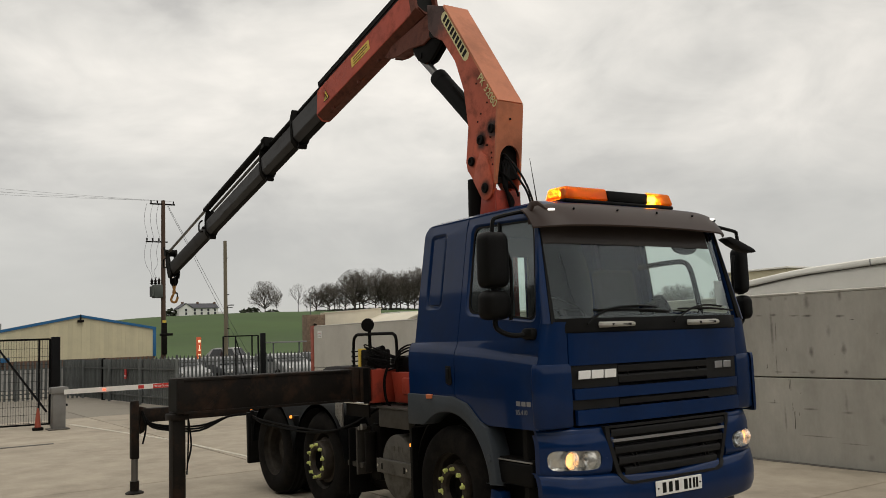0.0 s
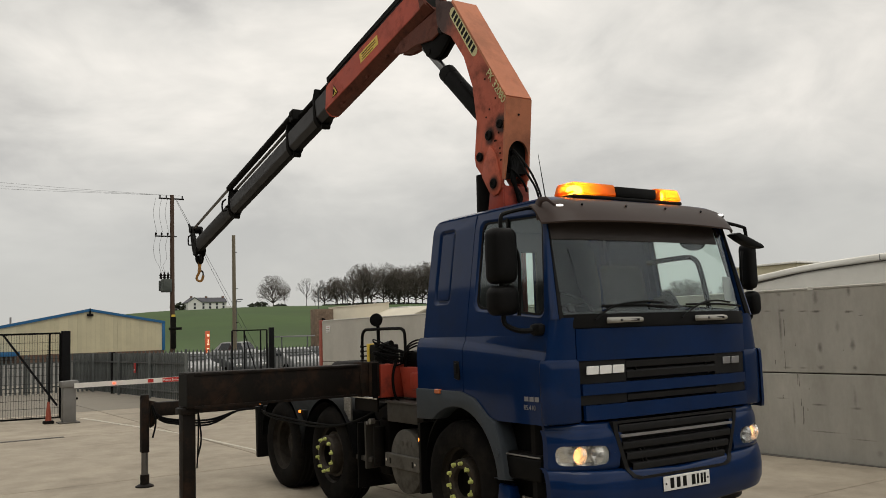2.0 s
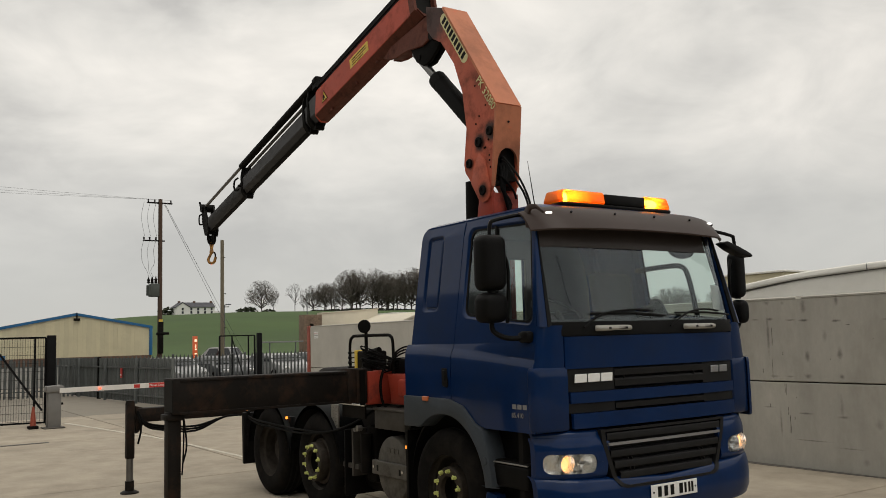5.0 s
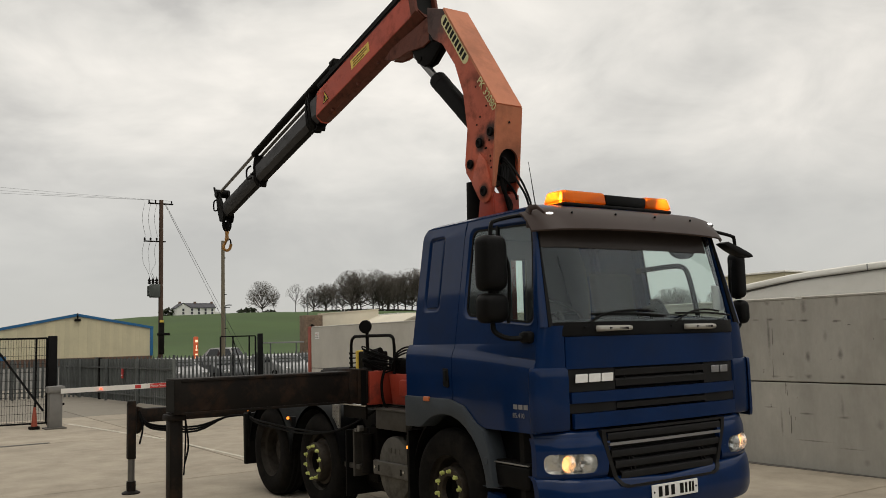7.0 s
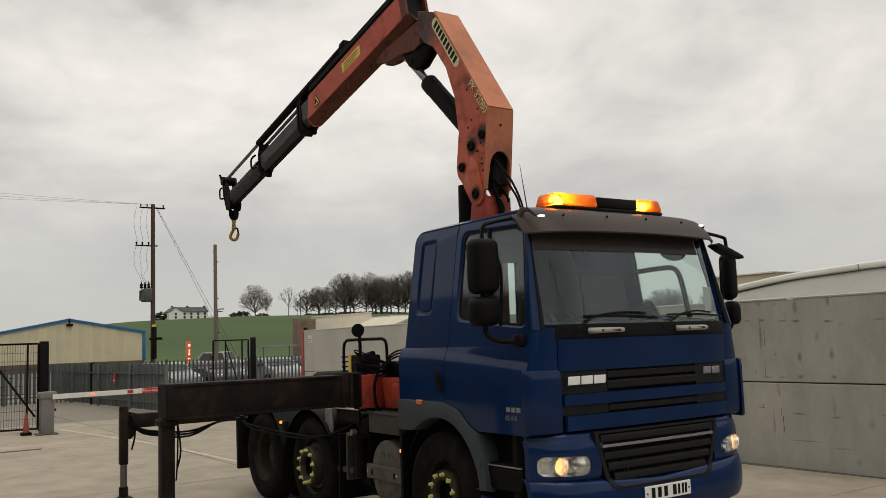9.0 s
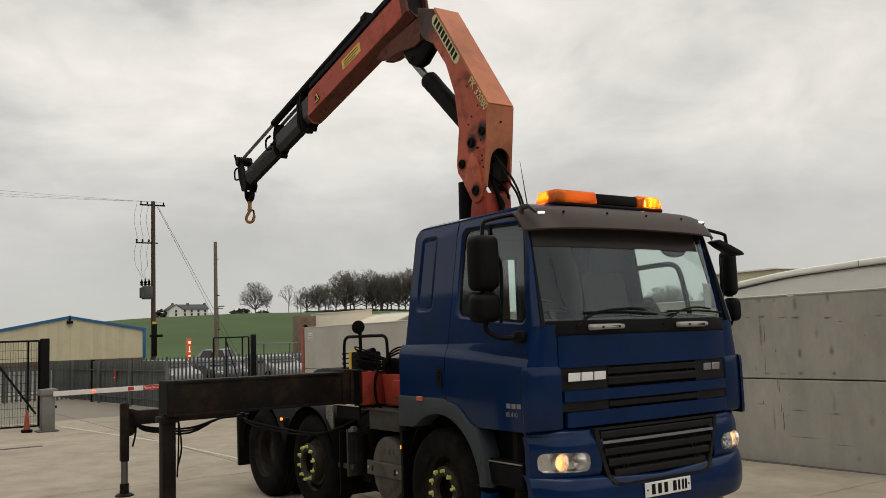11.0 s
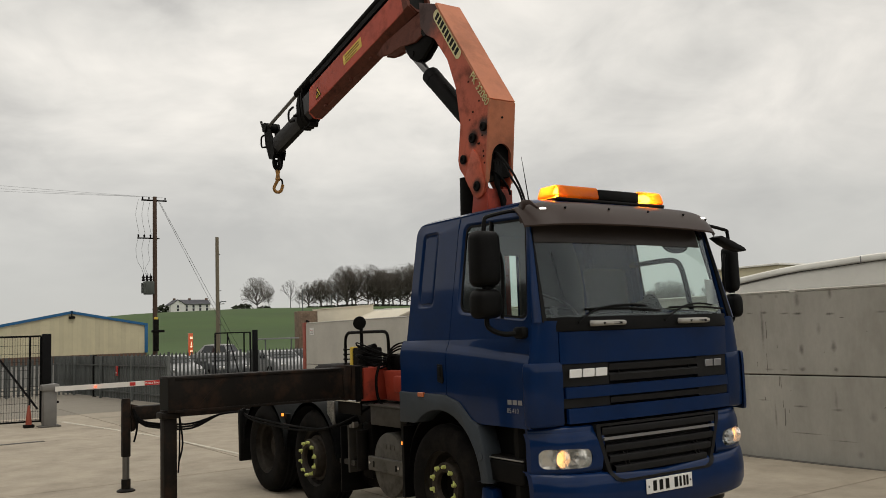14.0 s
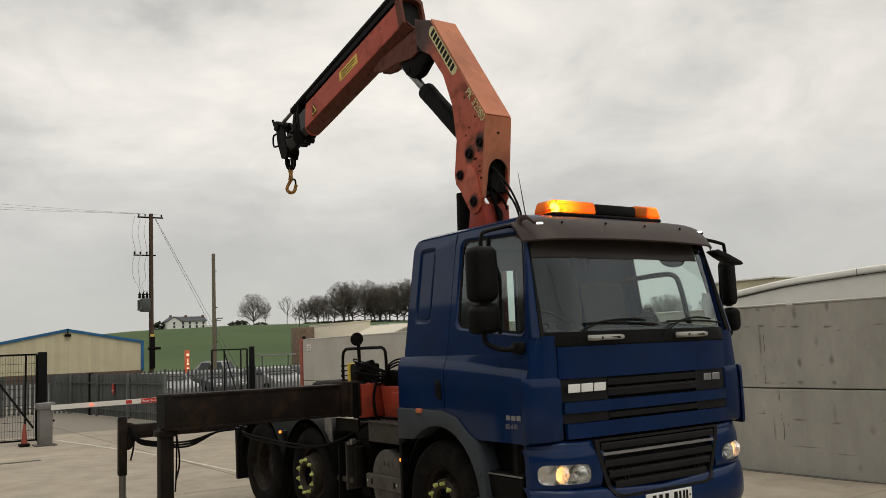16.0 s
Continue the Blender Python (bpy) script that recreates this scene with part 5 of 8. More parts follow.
        part("plate_screw", bm, M_INK, plate)
    # side script near the door foot
    for i, y in enumerate((0, 0.062, 0.124)):
        bm = vbox(B(), -0.42 + y, -0.372 + y, -1.212, -1.206, 1.255, 1.29)
        part("side_mark", bm, M_SILVER, truck, "silver side lettering as plain bars")
    t = lettering("side_number", "85.410", 0.052, Matrix.Translation(Vector((-0.43, -1.212, 1.192)) - Vector(TRUCK)) @ pose(0, 0, 0, 90), M_SILVER, truck, 0.001)


def wheel(x, y, s, dished, inset=0.0, ring=0.1675):
    """One road wheel; the tyre is the wheel's own mesh."""
    c = (x, y, 0.52)
    ax = (0, s, 0)
    R = 0.52
    w = 0.15
    bm = lathe(B(), [(0.30, -w), (0.36, -w - 0.005), (0.46, -w), (R - 0.02, -w + 0.025), (R, -w + 0.06), (R, w - 0.06), (R - 0.02, w - 0.025), (0.46, w), (0.43, w + 0.006), (0.36, w + 0.005), (0.325, w - 0.006), (0.30, w - 0.01)], c, ax, 48)
    ob = part("wheel", bm, M_RUBBER, truck, "worn truck tyre on a dirty steel rim")
    # tread grooves as slightly raised black bands, coloured for the shade in a groove
    for h in (-0.06, 0.0, 0.06):
        bm = lathe(B(), [(R - 0.012, h - 0.01), (R + 0.0015, h - 0.01), (R + 0.0015, h + 0.01), (R - 0.012, h + 0.01)], c, ax, 48)
        part("tread_groove", bm, M_INK, ob)
    if dished:
        prof = [(0.31, w - 0.01), (0.30, w - 0.03), (0.27, w - 0.05), (0.255, w - 0.16), (0.20, w - 0.19), (0.13, w - 0.19), (0.125, w - 0.12), (0.11, w - 0.10), (0.0, w - 0.10)]
    else:
        prof = [(0.325, w - 0.008), (0.31, w - 0.03), (0.285, w - 0.045), (0.275, w - 0.12), (0.25, w - 0.15), (0.0, w - 0.15)]
    prof = [prof[0]] + [(r, h - max(0.0, inset)) for r, h in prof[1:]]
    bm = lathe(B(), prof, c, ax, 36)
    part("rim", bm, M_RIM, ob, "dirty steel rim")
    if not dished:
        q = ring + 0.034
        bm = lathe(B(), [(q + 0.035, w - 0.145), (q + 0.035, w - 0.10), (q + 0.004, w - 0.09), (q, w - 0.01), (q - 0.008, w + 0.008), (q - 0.03, w + 0.012), (ring - 0.03, w + 0.012), (ring - 0.042, w + 0.004), (ring - 0.05, w - 0.02), (ring - 0.055, w - 0.09), (0.0, w - 0.09)], (c[0], c[1] - s * inset, c[2]), ax, 32)
        hub = part("hub", bm, M_HUB, ob)
        # black lining deepens the recess: its shade is put into the colour
        bm = lathe(B(), [(ring - 0.053, w - 0.03), (ring - 0.056, w - 0.085), (0.0, w - 0.085)], (c[0], c[1] - s * inset, c[2]), ax, 24)
        part("hub_hollow", bm, M_FRAME, hub)
    for k in range(10):
        a = 2 * math.pi * k / 10 + 0.2
        r = ring
        h = w + 0.012 - inset if not dished else w - 0.188 - inset
        p = Vector(c) + Vector((r * math.cos(a), s * h, r * math.sin(a)))
        bm = rod(B(), p, p + Vector((0, s * 0.035, 0)), 0.018, 0.014, 6)
        part("wheel_nut", bm, M_LIME if not dished else M_RIM, ob, "lime wheel-nut cap" if not dished else "")
        if not dished:
            q = p + Vector((0, s * 0.008, 0))
            tip = q + Vector((0.036 * math.cos(a + 1.9), 0, 0.036 * math.sin(a + 1.9)))
            bm = rod(B(), q, tip, 0.013, 0.006, 5)
            part("nut_pointer", bm, M_LIME, ob)
    return ob


def chassis():
    for y in (-0.43, 0.43):
        bm = vbox(B(), -6.35, -0.35, y - 0.04, y + 0.04, 0.74, 1.02, 0.008, 1)
        part("frame_rail", bm, M_FRAME, truck, "black chassis rail")
    for x in (-3.3, -4.7, -6.2):
        bm = vbox(B(), x - 0.06, x + 0.06, -0.39, 0.39, 0.78, 0.98)
        part("cross_member", bm, M_FRAME, truck)
    for x in (-1.39, -3.92, -5.20):
        bm = rod(B(), (x, -0.95, 0.515), (x, 0.95, 0.515), 0.075, seg=14)
        lathe(bm, [(0.0, -0.2), (0.16, -0.15), (0.2, 0), (0.16, 0.15), (0.0, 0.2)], (x, 0, 0.515), (0, 1, 0), 16)
        part("axle", bm, M_FRAME, truck)
    # tank and spring shapes added to keep the gap under the chassis dark
    for s in (-1, 1):
        bm = lathe(B(), [(0.0, -0.42), (0.12, -0.40), (0.19, -0.33), (0.19, 0.33), (0.12, 0.40), (0.0, 0.42)], (-2.92, s * 0.66, 0.47), (1, 0, 0), 20)
        part("air_tank", bm, M_FRAME, truck, "black tank shape added to darken the chassis gap")
        bm = prism(B(), [(-4.62, 0.50), (-3.9, 0.36), (-3.2, 0.50), (-3.2, 0.60), (-3.9, 0.50), (-4.62, 0.60)], "y", s * 0.50 - 0.045, s * 0.50 + 0.045, 0.01)
        part("leaf_spring", bm, M_FRAME, truck)
    bm = vbox(B(), -1.9, -0.5, -0.38, 0.38, 0.55, 1.2, 0.05)
    part("engine_block", bm, M_FRAME, truck, "dark engine block")
    for s in (-1, 1):
        wheel(-1.39, s * 1.03, s, False, 0.03)
        wheel(-3.88, s * 1.03, s, False, -0.045, 0.172)
        wheel(-5.20, s * 1.04, s, True, 0.03)
        wheel(-5.20, s * 0.70, s, True)
        # mudguards
        for xc in (-3.92, -5.20):
            bm = surf(B(), lambda u, v: (xc + 0.625 * math.cos(u), s * (0.84, 1.18, 1.2, 1.2)[v], 0.50 + 0.625 * math.sin(u) + (0.0, 0.0, -0.012, -0.05)[v]), lin(0.12, math.pi - 0.12, 18), range(4), (0, 0, 0.006))
            part("mudguard", bm, M_GUARD, truck, "black plastic mudguard")
        bm = prism(B(), [(-6.03, 0.28), (-5.97, 0.28), (-5.96, 0.92), (-6.05, 0.92)], "y", s * 0.84, s * 1.2, 0.01)
        vbox(bm, -6.04, -5.96, min(s * 1.12, s * 1.16), max(s * 1.12, s * 1.16), 0.5, 0.94)
        part("mudflap", bm, M_BLACKPL, truck, "black rubber mudflap")
        # extra flap, added to cover bright ground where the underside is dark
        bm = prism(B(), [(-3.27, 0.24), (-3.245, 0.24), (-3.235, 0.90), (-3.26, 0.90)], "y", s * 0.72, s * 1.17, 0.006)
        part("mudflap", bm, M_BLACKPL, truck, "black rubber mudflap")
        for x, z, y in ((-4.72, 0.93, 1.16), (-5.97, 0.965, 1.16), (-2.03, 0.83, 1.17)):
            bm = vbox(B(), x - 0.009, x + 0.009, s * y - 0.015, s * y + 0.015, z - 0.016, z + 0.016, 0.005, 1)
            part("marker_lamp", bm, M_MARKER, truck, "lit amber marker lamp")
        # lamp bracket plate between the guards
        bm = vbox(B(), -4.80, -4.66, min(s * 1.08, s * 1.14), max(s * 1.08, s * 1.14), 0.72, 0.945, 0.01)
        part("lamp_bracket", bm, M_BLACKPL, truck)
    # checker-plate step and deck beside the mid axle
    bm = vbox(B(), -3.58, -2.88, -1.14, -0.45, 1.145, 1.165, 0.003, 1)
    deck = part("deck_plate", bm, M_CHROME, truck, "worn aluminium checker plate")
    bm = vbox(B(), -3.56, -3.40, -1.165, -1.145, 0.90, 1.143, 0.003, 1)
    end = part("deck_end", bm, M_ALU, deck)
    bm = vbox(B(), -3.39, -2.9, -1.12, -1.10, 1.02, 1.144, 0.004, 1)
    part("deck_side", bm, M_FRAME, deck)
    bm = B()
    for i in range(4):
        for k in range(6):
            x, z = -3.54 + 0.04 * i, 0.93 + 0.036 * k
            a = 0.7 if (i + k) % 2 else -0.7
            prism(bm, [(x - 0.014 * math.cos(a), z - 0.014 * math.sin(a)), (x + 0.004, z - 0.002), (x + 0.014 * math.cos(a), z + 0.014 * math.sin(a)), (x - 0.004, z + 0.002)], "y", -1.169, -1.1645)
    tagged(part("checker_studs", bm, M_CHROME, end), kind="stuff")
    bm = vbox(B(), -2.64, -2.08, -1.16, -0.6, 0.955, 1.135, 0.012)
    vbox(bm, -2.66, -2.06, -1.17, -0.58, 1.13, 1.15, 0.004, 1)
    part("battery_box", bm, M_BOXGREY, truck, "grey painted battery box")
    # oval-ended tank
    oval = [(-2.33 + 0.285 * math.cos(a) * (1 if abs(math.cos(a)) < 0.8 else 1.0), 0.60 + 0.30 * math.sin(a)) for a in (2 * math.pi * k / 28 for k in range(28))]
    bm = prism(B(), oval, "y", -1.15, -0.55, 0.02, 2)
    tank = part("tank", bm, M_TANK, truck, "dull silver oval tank with a strap")
    bm = vbox(B(), -2.66, -2.03, -1.185, -1.14, 0.53, 0.66, 0.006, 1)
    strap = part("tank_strap", bm, M_TANK, tank, "bright strap plate")
    # the slots are black patches on the strap, not cut: dark by colour
    for x in (-2.55, -2.14):
        bm = vbox(B(), x - 0.012, x + 0.012, -1.19, -1.184, 0.565, 0.62)
        part("slot", bm, M_INK, strap)
    for x in (-2.61, -2.08):
        bm = rod(B(), (x, -1.18, 0.60), (x, -1.198, 0.60), 0.014, seg=8)
        part("bolt", bm, M_CHROME, strap)
    for i in range(3):
        bm = vbox(B(), -2.42 + 0.075 * i, -2.36 + 0.075 * i, -1.156, -1.148, 0.745, 0.79, 0.002, 1)
        part("embossed_mark", bm, M_TANK, tank)
    # valves, brackets and lines between the tank and the mid axle
    bm = vbox(B(), -3.02, -2.82, -1.05, -0.7, 0.40, 0.95, 0.03)
    rod(bm, (-2.92, -1.1, 0.50), (-2.92, -1.1, 0.88), 0.06)
    part("air_dryer", bm, M_FRAME, truck, "grimy black air dryer")
    bm = vbox(B(), -3.12, -3.09, -1.16, -1.0, 0.45, 0.92, 0.005, 1)
    vbox(bm, -3.35, -3.02, -1.14, -1.02, 0.52, 0.57, 0.005, 1)
    part("step_bracket", bm, M_BOXGREY, truck)
    bm = rod(B(), (-2.98, -1.12, 0.93), (-2.98, -1.17, 0.93), 0.03, seg=10)
    part("air_valve", bm, M_ALU, truck)
    bm = rod(B(), (-3.06, -1.12, 0.91), (-3.06, -1.16, 0.91), 0.02, seg=8)
    part("air_valve", bm, M_ALU, truck)
    bm = vbox(B(), -2.04, -2.0, -1.18, -0.7, 0.35, 0.98, 0.005, 1)
    part("arch_flap", bm, M_BLACKPL, truck)
    # dark bulk added beneath: tank shapes and a panel that block bright ground
    for y, z in ((-0.78, 0.42), (0.62, 0.45)):
        bm = lathe(B(), [(0.0, -0.36), (0.10, -0.355), (0.155, -0.33), (0.165, -0.30), (0.165, 0.30), (0.155, 0.33), (0.10, 0.355), (0.0, 0.36)], (-3.05, y, z), (1, 0, 0), 24)
        part("air_tank", bm, M_FRAME, truck, "grimy black tank shape added to hide bright ground")
    bm = vbox(B(), -3.35, -2.7, 0.45, 0.55, 0.25, 0.95, 0.01)
    part("side_guard_panel", bm, M_FRAME, truck)
    # fifth wheel plate
    bm = lathe(B(), [(0.0, 0.06), (0.42, 0.06), (0.47, 0.03), (0.47, -0.02), (0.0, -0.02)], (-5.05, -0.06, 1.405), (0, 0, 1), 28)
    vbox(bm, -5.3, -4.7, -0.4, 0.4, 1.02, 1.39, 0.03)
    part("fifth_wheel", bm, M_FRAME, truck, "greasy black fifth wheel")


cab_sides()
cab_front()
cab_shell()
mirrors()
bar = light_bar()
bumper()
chassis()

# ---------------------------------------------------------------- the loader crane
CRANE = (-2.6, 0, 1.1)
crane = thing("loader_crane", CRANE, "red and orange folding loader crane with telescopic boom behind the cab", "crane")
SLOPE = radians(13.0)
U = Vector((-math.cos(SLOPE), 0, -math.sin(SLOPE)))      # outward along the second arm
UP = Vector((-math.sin(SLOPE), 0, math.cos(SLOPE)))      # across it, upward


def arm_pt(s, y, n):
    p = U * s + UP * n
    return (p.x, y, p.z)


def beam(bm, prof, s0, s1, skew=0.0, bev=0.0):
    """A boom section: (y, n) profile between two stations along the arm."""
    nm = sum(n for _, n in prof) / len(prof)
    A = [bm.verts.new(arm_pt(s0, y, n)) for y, n in prof]
    C = [bm.verts.new(arm_pt(s1 + skew * (nm - n), y, n)) for y, n in prof]
    fs = [bm.faces.new(A), bm.faces.new(C[::-1])]
    k = len(prof)
    for i in range(k):
        fs.append(bm.faces.new((A[i], C[i], C[(i + 1) % k], A[(i + 1) % k])))
    bmesh.ops.recalc_face_normals(bm, faces=fs)
    if bev:
        bmesh.ops.bevel(bm, geom=list({e for f in fs for e in f.edges}), offset=bev, segments=2, affect="EDGES")
    return bm


def six(w, lo, mid, hi, top):
    return [(-w, mid), (-w, hi), (-w * 0.6, top), (w * 0.6, top), (w, hi), (w, mid), (w * 0.4, lo), (-w * 0.4, lo)]


def crane_body():
    # base, column
    bm = vbox(B(), -3.15, -2.12, -0.95, 0.95, 1.165, 1.47, 0.03)
    base = part("crane_base", bm, M_CRED, crane, "chipped red crane base")
    bm = prism(B(), [(-2.62, 1.47), (-2.08, 1.47), (-2.08, 1.30), (-2.30, 1.18), (-2.55, 1.18)], "y", -1.02, -0.94, 0.01)
    part("base_cheek", bm, M_CRED, base)
    bm = vbox(B(), -2.38, -2.2, -1.05, -1.0, 1.26, 1.42, 0.02)
    part("base_plate", bm, M_CRED, base)
    bm = vbox(B(), -2.30, -2.07, -0.2, 0.2, 1.45, 3.0, 0.04)
    rod(bm, (-2.28, 0, 1.4), (-2.28, 0, 1.9), 0.32, seg=24)
    col = part("column", bm, M_CRED, crane, "red crane column")
    for y in (-0.15, 0.09):
        bm = prism(B(), [(-2.26, 2.9), (-1.975, 2.9), (-1.97, 3.20), (-2.02, 3.26), (-2.12, 3.28), (-2.2, 3.2)], "y", y, y + 0.06, 0.01)
        part("column_fork", bm, M_CRED, col)
    bm = vbox(B(), -1.974, -1.945, -0.155, 0.155, 2.88, 3.22, 0.01)
    part("fork_front", bm, M_CRED, col)
    bm = rod(B(), (-2.44, -0.04, 1.9), (-2.40, -0.04, 3.40), 0.105, seg=20)
    rod(bm, (-2.44, 0, 3.38), (-2.34, 0, 3.58), 0.05, seg=12)
    part("lift_cylinder", bm, M_CBLACK, crane, "black lift cylinder")
    # main boom: two cheeks, back plate in two facets, bowed inner edge
    W = 0.155
    outer = [(-2.74, 5.37), (-1.86, 4.10), (-1.935, 3.36)]
    side = [(-2.29, 3.34), (-2.415, 3.49), (-2.435, 3.58), (-2.375, 3.95), (-2.43, 4.35), (-2.57, 4.70), (-2.80, 5.00), (-2.96, 5.09), (-3.07, 5.22), (-3.08, 5.50)] + outer + [(-1.965, 3.25), (-1.985, 3.19), (-2.04, 3.15), (-2.11, 3.14), (-2.18, 3.19)]
    boom = None
    for y0, y1 in ((-W, -W + 0.02), (W - 0.02, W)):
        bm = prism(B(), side, "y", y0, y1, 0.004, 1)
        ob = part("boom_cheek" if boom else "main_boom", bm, M_CBOOM, boom or crane, "" if boom else "faded red-orange main boom")
        boom = boom or ob
    # a flange round the cheek foot
    bm = prism(B(), [(-2.30, 3.36), (-2.25, 3.52), (-2.15, 3.66), (-2.05, 3.56), (-1.975, 3.28), (-1.99, 3.19), (-2.04, 3.145), (-2.11, 3.135), (-2.18, 3.18)], "y", -W - 0.016, -W + 0.001, 0.006, 2)
    part("foot_plate", bm, M_CBOOM, boom)
    def plate(nm, a, b, pts):
        """A plate over the boom's back: pts are (across, down) on the line a to b."""
        dd = Vector((b[0] - a[0], 0, b[1] - a[1])).normalized()
        n = Vector((-dd.z, 0, dd.x))
        n = n if n.x > 0 else -n
        bm = B()
        rings = []
        for o in (0.012, -0.015):
            rings.append([bm.verts.new(Vector((a[0], 0, a[1])) + dd * q + n * o + Vector((0, y, 0))) for y, q in pts])
        fs = [bm.faces.new(rings[0]), bm.faces.new(rings[1][::-1])]
        for k in range(len(pts)):
            m_ = (k + 1) % len(pts)
            fs.append(bm.faces.new((rings[0][k], rings[1][k], rings[1][m_], rings[0][m_])))
        bmesh.ops.recalc_face_normals(bm, faces=fs)
        return part(nm, bm, M_CORANGE if "upper" in nm else M_CPLATE, boom, "orange back plate, paler for the light it faces")
    L1 = math.hypot(outer[1][0] - outer[0][0], outer[1][1] - outer[0][1])
    plate("back_plate_upper", outer[0], outer[1], [(-W - 0.004, -0.01), (W + 0.004, -0.01), (W + 0.004, L1), (-W - 0.004, L1)])
    arch_ = [(0.012 + 0.125 * math.cos(t), 0.58 - 0.15 * math.sin(t)) for t in lin(0, math.pi, 15)]
    plate("back_plate_lower", outer[1], (-1.955, 3.29), [(-W - 0.006, 0.004), (W + 0.006, 0.004), (W + 0.006, 0.82), (0.145, 0.82)] + arch_ + [(-0.135, 0.82), (-W - 0.006, 0.82)])
    bm = prism(B(), [(-1.882, 4.085), (-1.870, 4.085), (-1.945, 3.36), (-1.957, 3.36)], "y", -W - 0.0022, -W + 0.001)
    part("plate_seam", bm, M_CRUST, boom)
    bm = rod(B(), (-1.86, 0.0, 3.93), (-1.882, 0.0, 3.928), 0.012, seg=8)
    part("bolt", bm, M_CBLACK, boom)
    # solid black block in place of the shade behind the arch
    bm = vbox(B(), -2.30, -1.96, -W + 0.02, W - 0.02, 3.35, 4.02)
    part("boom_inside", bm, M_CBLACK, boom)
    bm = prism(B(), [(-3.06, 5.24), (-3.07, 5.48), (-2.76, 5.36), (-2.0, 4.28), (-2.05, 4.0), (-2.32, 4.0), (-2.40, 4.35), (-2.55, 4.70), (-2.78, 5.0), (-2.95, 5.1)], "y", -W + 0.021, W - 0.021)
    part("boom_core", bm, M_CRED, boom)
    for x, z, r in ((-2.10, 3.26, 0.052), (-2.32, 3.57, 0.048), (-2.15, 3.76, 0.052), (-1.96, 3.84, 0.047)):
        bm = lathe(B(), [(r, 0.0), (r, 0.014), (r * 0.85, 0.02), (r * 0.45, 0.02), (r * 0.4, 0.012), (0, 0.012)], (x, -W - 0.012, z), (0, -1, 0), 20)
        part("pin", bm, M_CBLACK, boom, "greasy boom pin")
    for x, z in ((-2.20, 4.36), (-2.14, 4.03), (-2.20, 3.96), (-2.0, 3.76), (-1.99, 3.60), (-1.99, 3.55), (-1.98, 3.48), (-2.05, 3.69), (-2.03, 4.12), (-2.07, 3.69)):
        bm = rod(B(), (x, -W + 0.002, z), (x, -W - 0.006, z), 0.010, seg=8)
        part("bolt", bm, M_CBLACK, boom)
    # maker's decal: pale lozenge with dark bars, and the model number
    d = Vector((-1.86 + 2.74, 0, 4.10 - 5.37)).normalized()
    nrm = Vector((-0.82, 0, -0.57))
    c0 = Vector((-2.765, 0, 5.285))
    def on_side(a, b, y):
        p = c0 + d * a + nrm * b
        return (p.x, p.z)
    cap0 = [(0.05 + 0.06 * math.cos(t), 0.06 * math.sin(t)) for t in lin(math.pi / 2, 3 * math.pi / 2, 9)]
    cap1 = [(0.70 + 0.06 * math.cos(t), 0.06 * math.sin(t)) for t in lin(-math.pi / 2, math.pi / 2, 9)]
    bm = prism(B(), [on_side(a, b, 0) for a, b in cap0 + cap1], "y", -W - 0.004, -W - 0.0015)
    decal = part("maker_decal", bm, M_PALE, boom, "pale yellow decal with dark bars")
    for k in range(9):
        a = 0.05 + 0.074 * k
        bm = prism(B(), [on_side(a, -0.042, 0), on_side(a + 0.05, -0.042, 0), on_side(a + 0.05, 0.042, 0), on_side(a + 0.006, 0.042, 0)], "y", -W - 0.006, -W - 0.0035)
        part("decal_bar", bm, M_INK, decal)
    ang = math.degrees(math.atan2(d.z, d.x))
    p = c0 + d * 1.06 + nrm * 0.012
    m = Matrix.Translation(Vector((p.x, -W - 0.007, p.z)) - Vector(CRANE)) @ Matrix.Rotation(-radians(ang), 4, "Y") @ pose(0, 0, 0, 90)
    lettering("model_number", "PK 32080", 0.115, m, M_PALE, boom, 0.003)
    # second-arm cylinder and its rod
    a, b = Vector((-2.14, 0, 3.77)), Vector((-3.11, 0, 4.69))
    bm = rod(B(), a, b, 0.10, seg=24)
    rod(bm, b - (b - a).normalized() * 0.12, b + (b - a).normalized() * 0.01, 0.103, seg=24)
    cyl = part("arm_cylinder", bm, M_CBLACK, crane, "dull black arm cylinder")
    bm = rod(B(), b, b + (b - a).normalized() * 0.62, 0.045, seg=16)
    part("cylinder_rod", bm, M_ROD, cyl, "bright piston rod")
    bm = hose(B(), [b.lerp(a, 0.30) + Vector((0.07, -0.08, 0.07)), b.lerp(a, 0.36) + Vector((0.09, -0.09, 0.09)), b.lerp(a, 0.7) + Vector((0.08, -0.09, 0.08)), a + Vector((0.12, -0.09, 0.14))], 0.009)
    part("cylinder_pipe", bm, M_CBLACK, cyl)
    # knuckle: link plates between boom and arm, their shadow put into the black
    bm = B()
    for y in (-0.055, 0.02):
        prism(bm, [(-2.93, 5.10), (-3.02, 5.02), (-3.19, 4.91), (-3.32, 4.90), (-3.46, 4.98), (-3.62, 5.22), (-3.5, 5.4), (-3.02, 5.45)], "y", y, y + 0.04, 0.008)
    rod(bm, (-3.40, -0.065, 5.02), (-3.40, 0.06, 5.02), 0.035)
    rod(bm, (-3.02, -0.14, 5.16), (-3.02, 0.14, 5.16), 0.06)
    part("knuckle_link", bm, M_CBLACK, crane, "greasy knuckle linkage, black for the shadow on it")


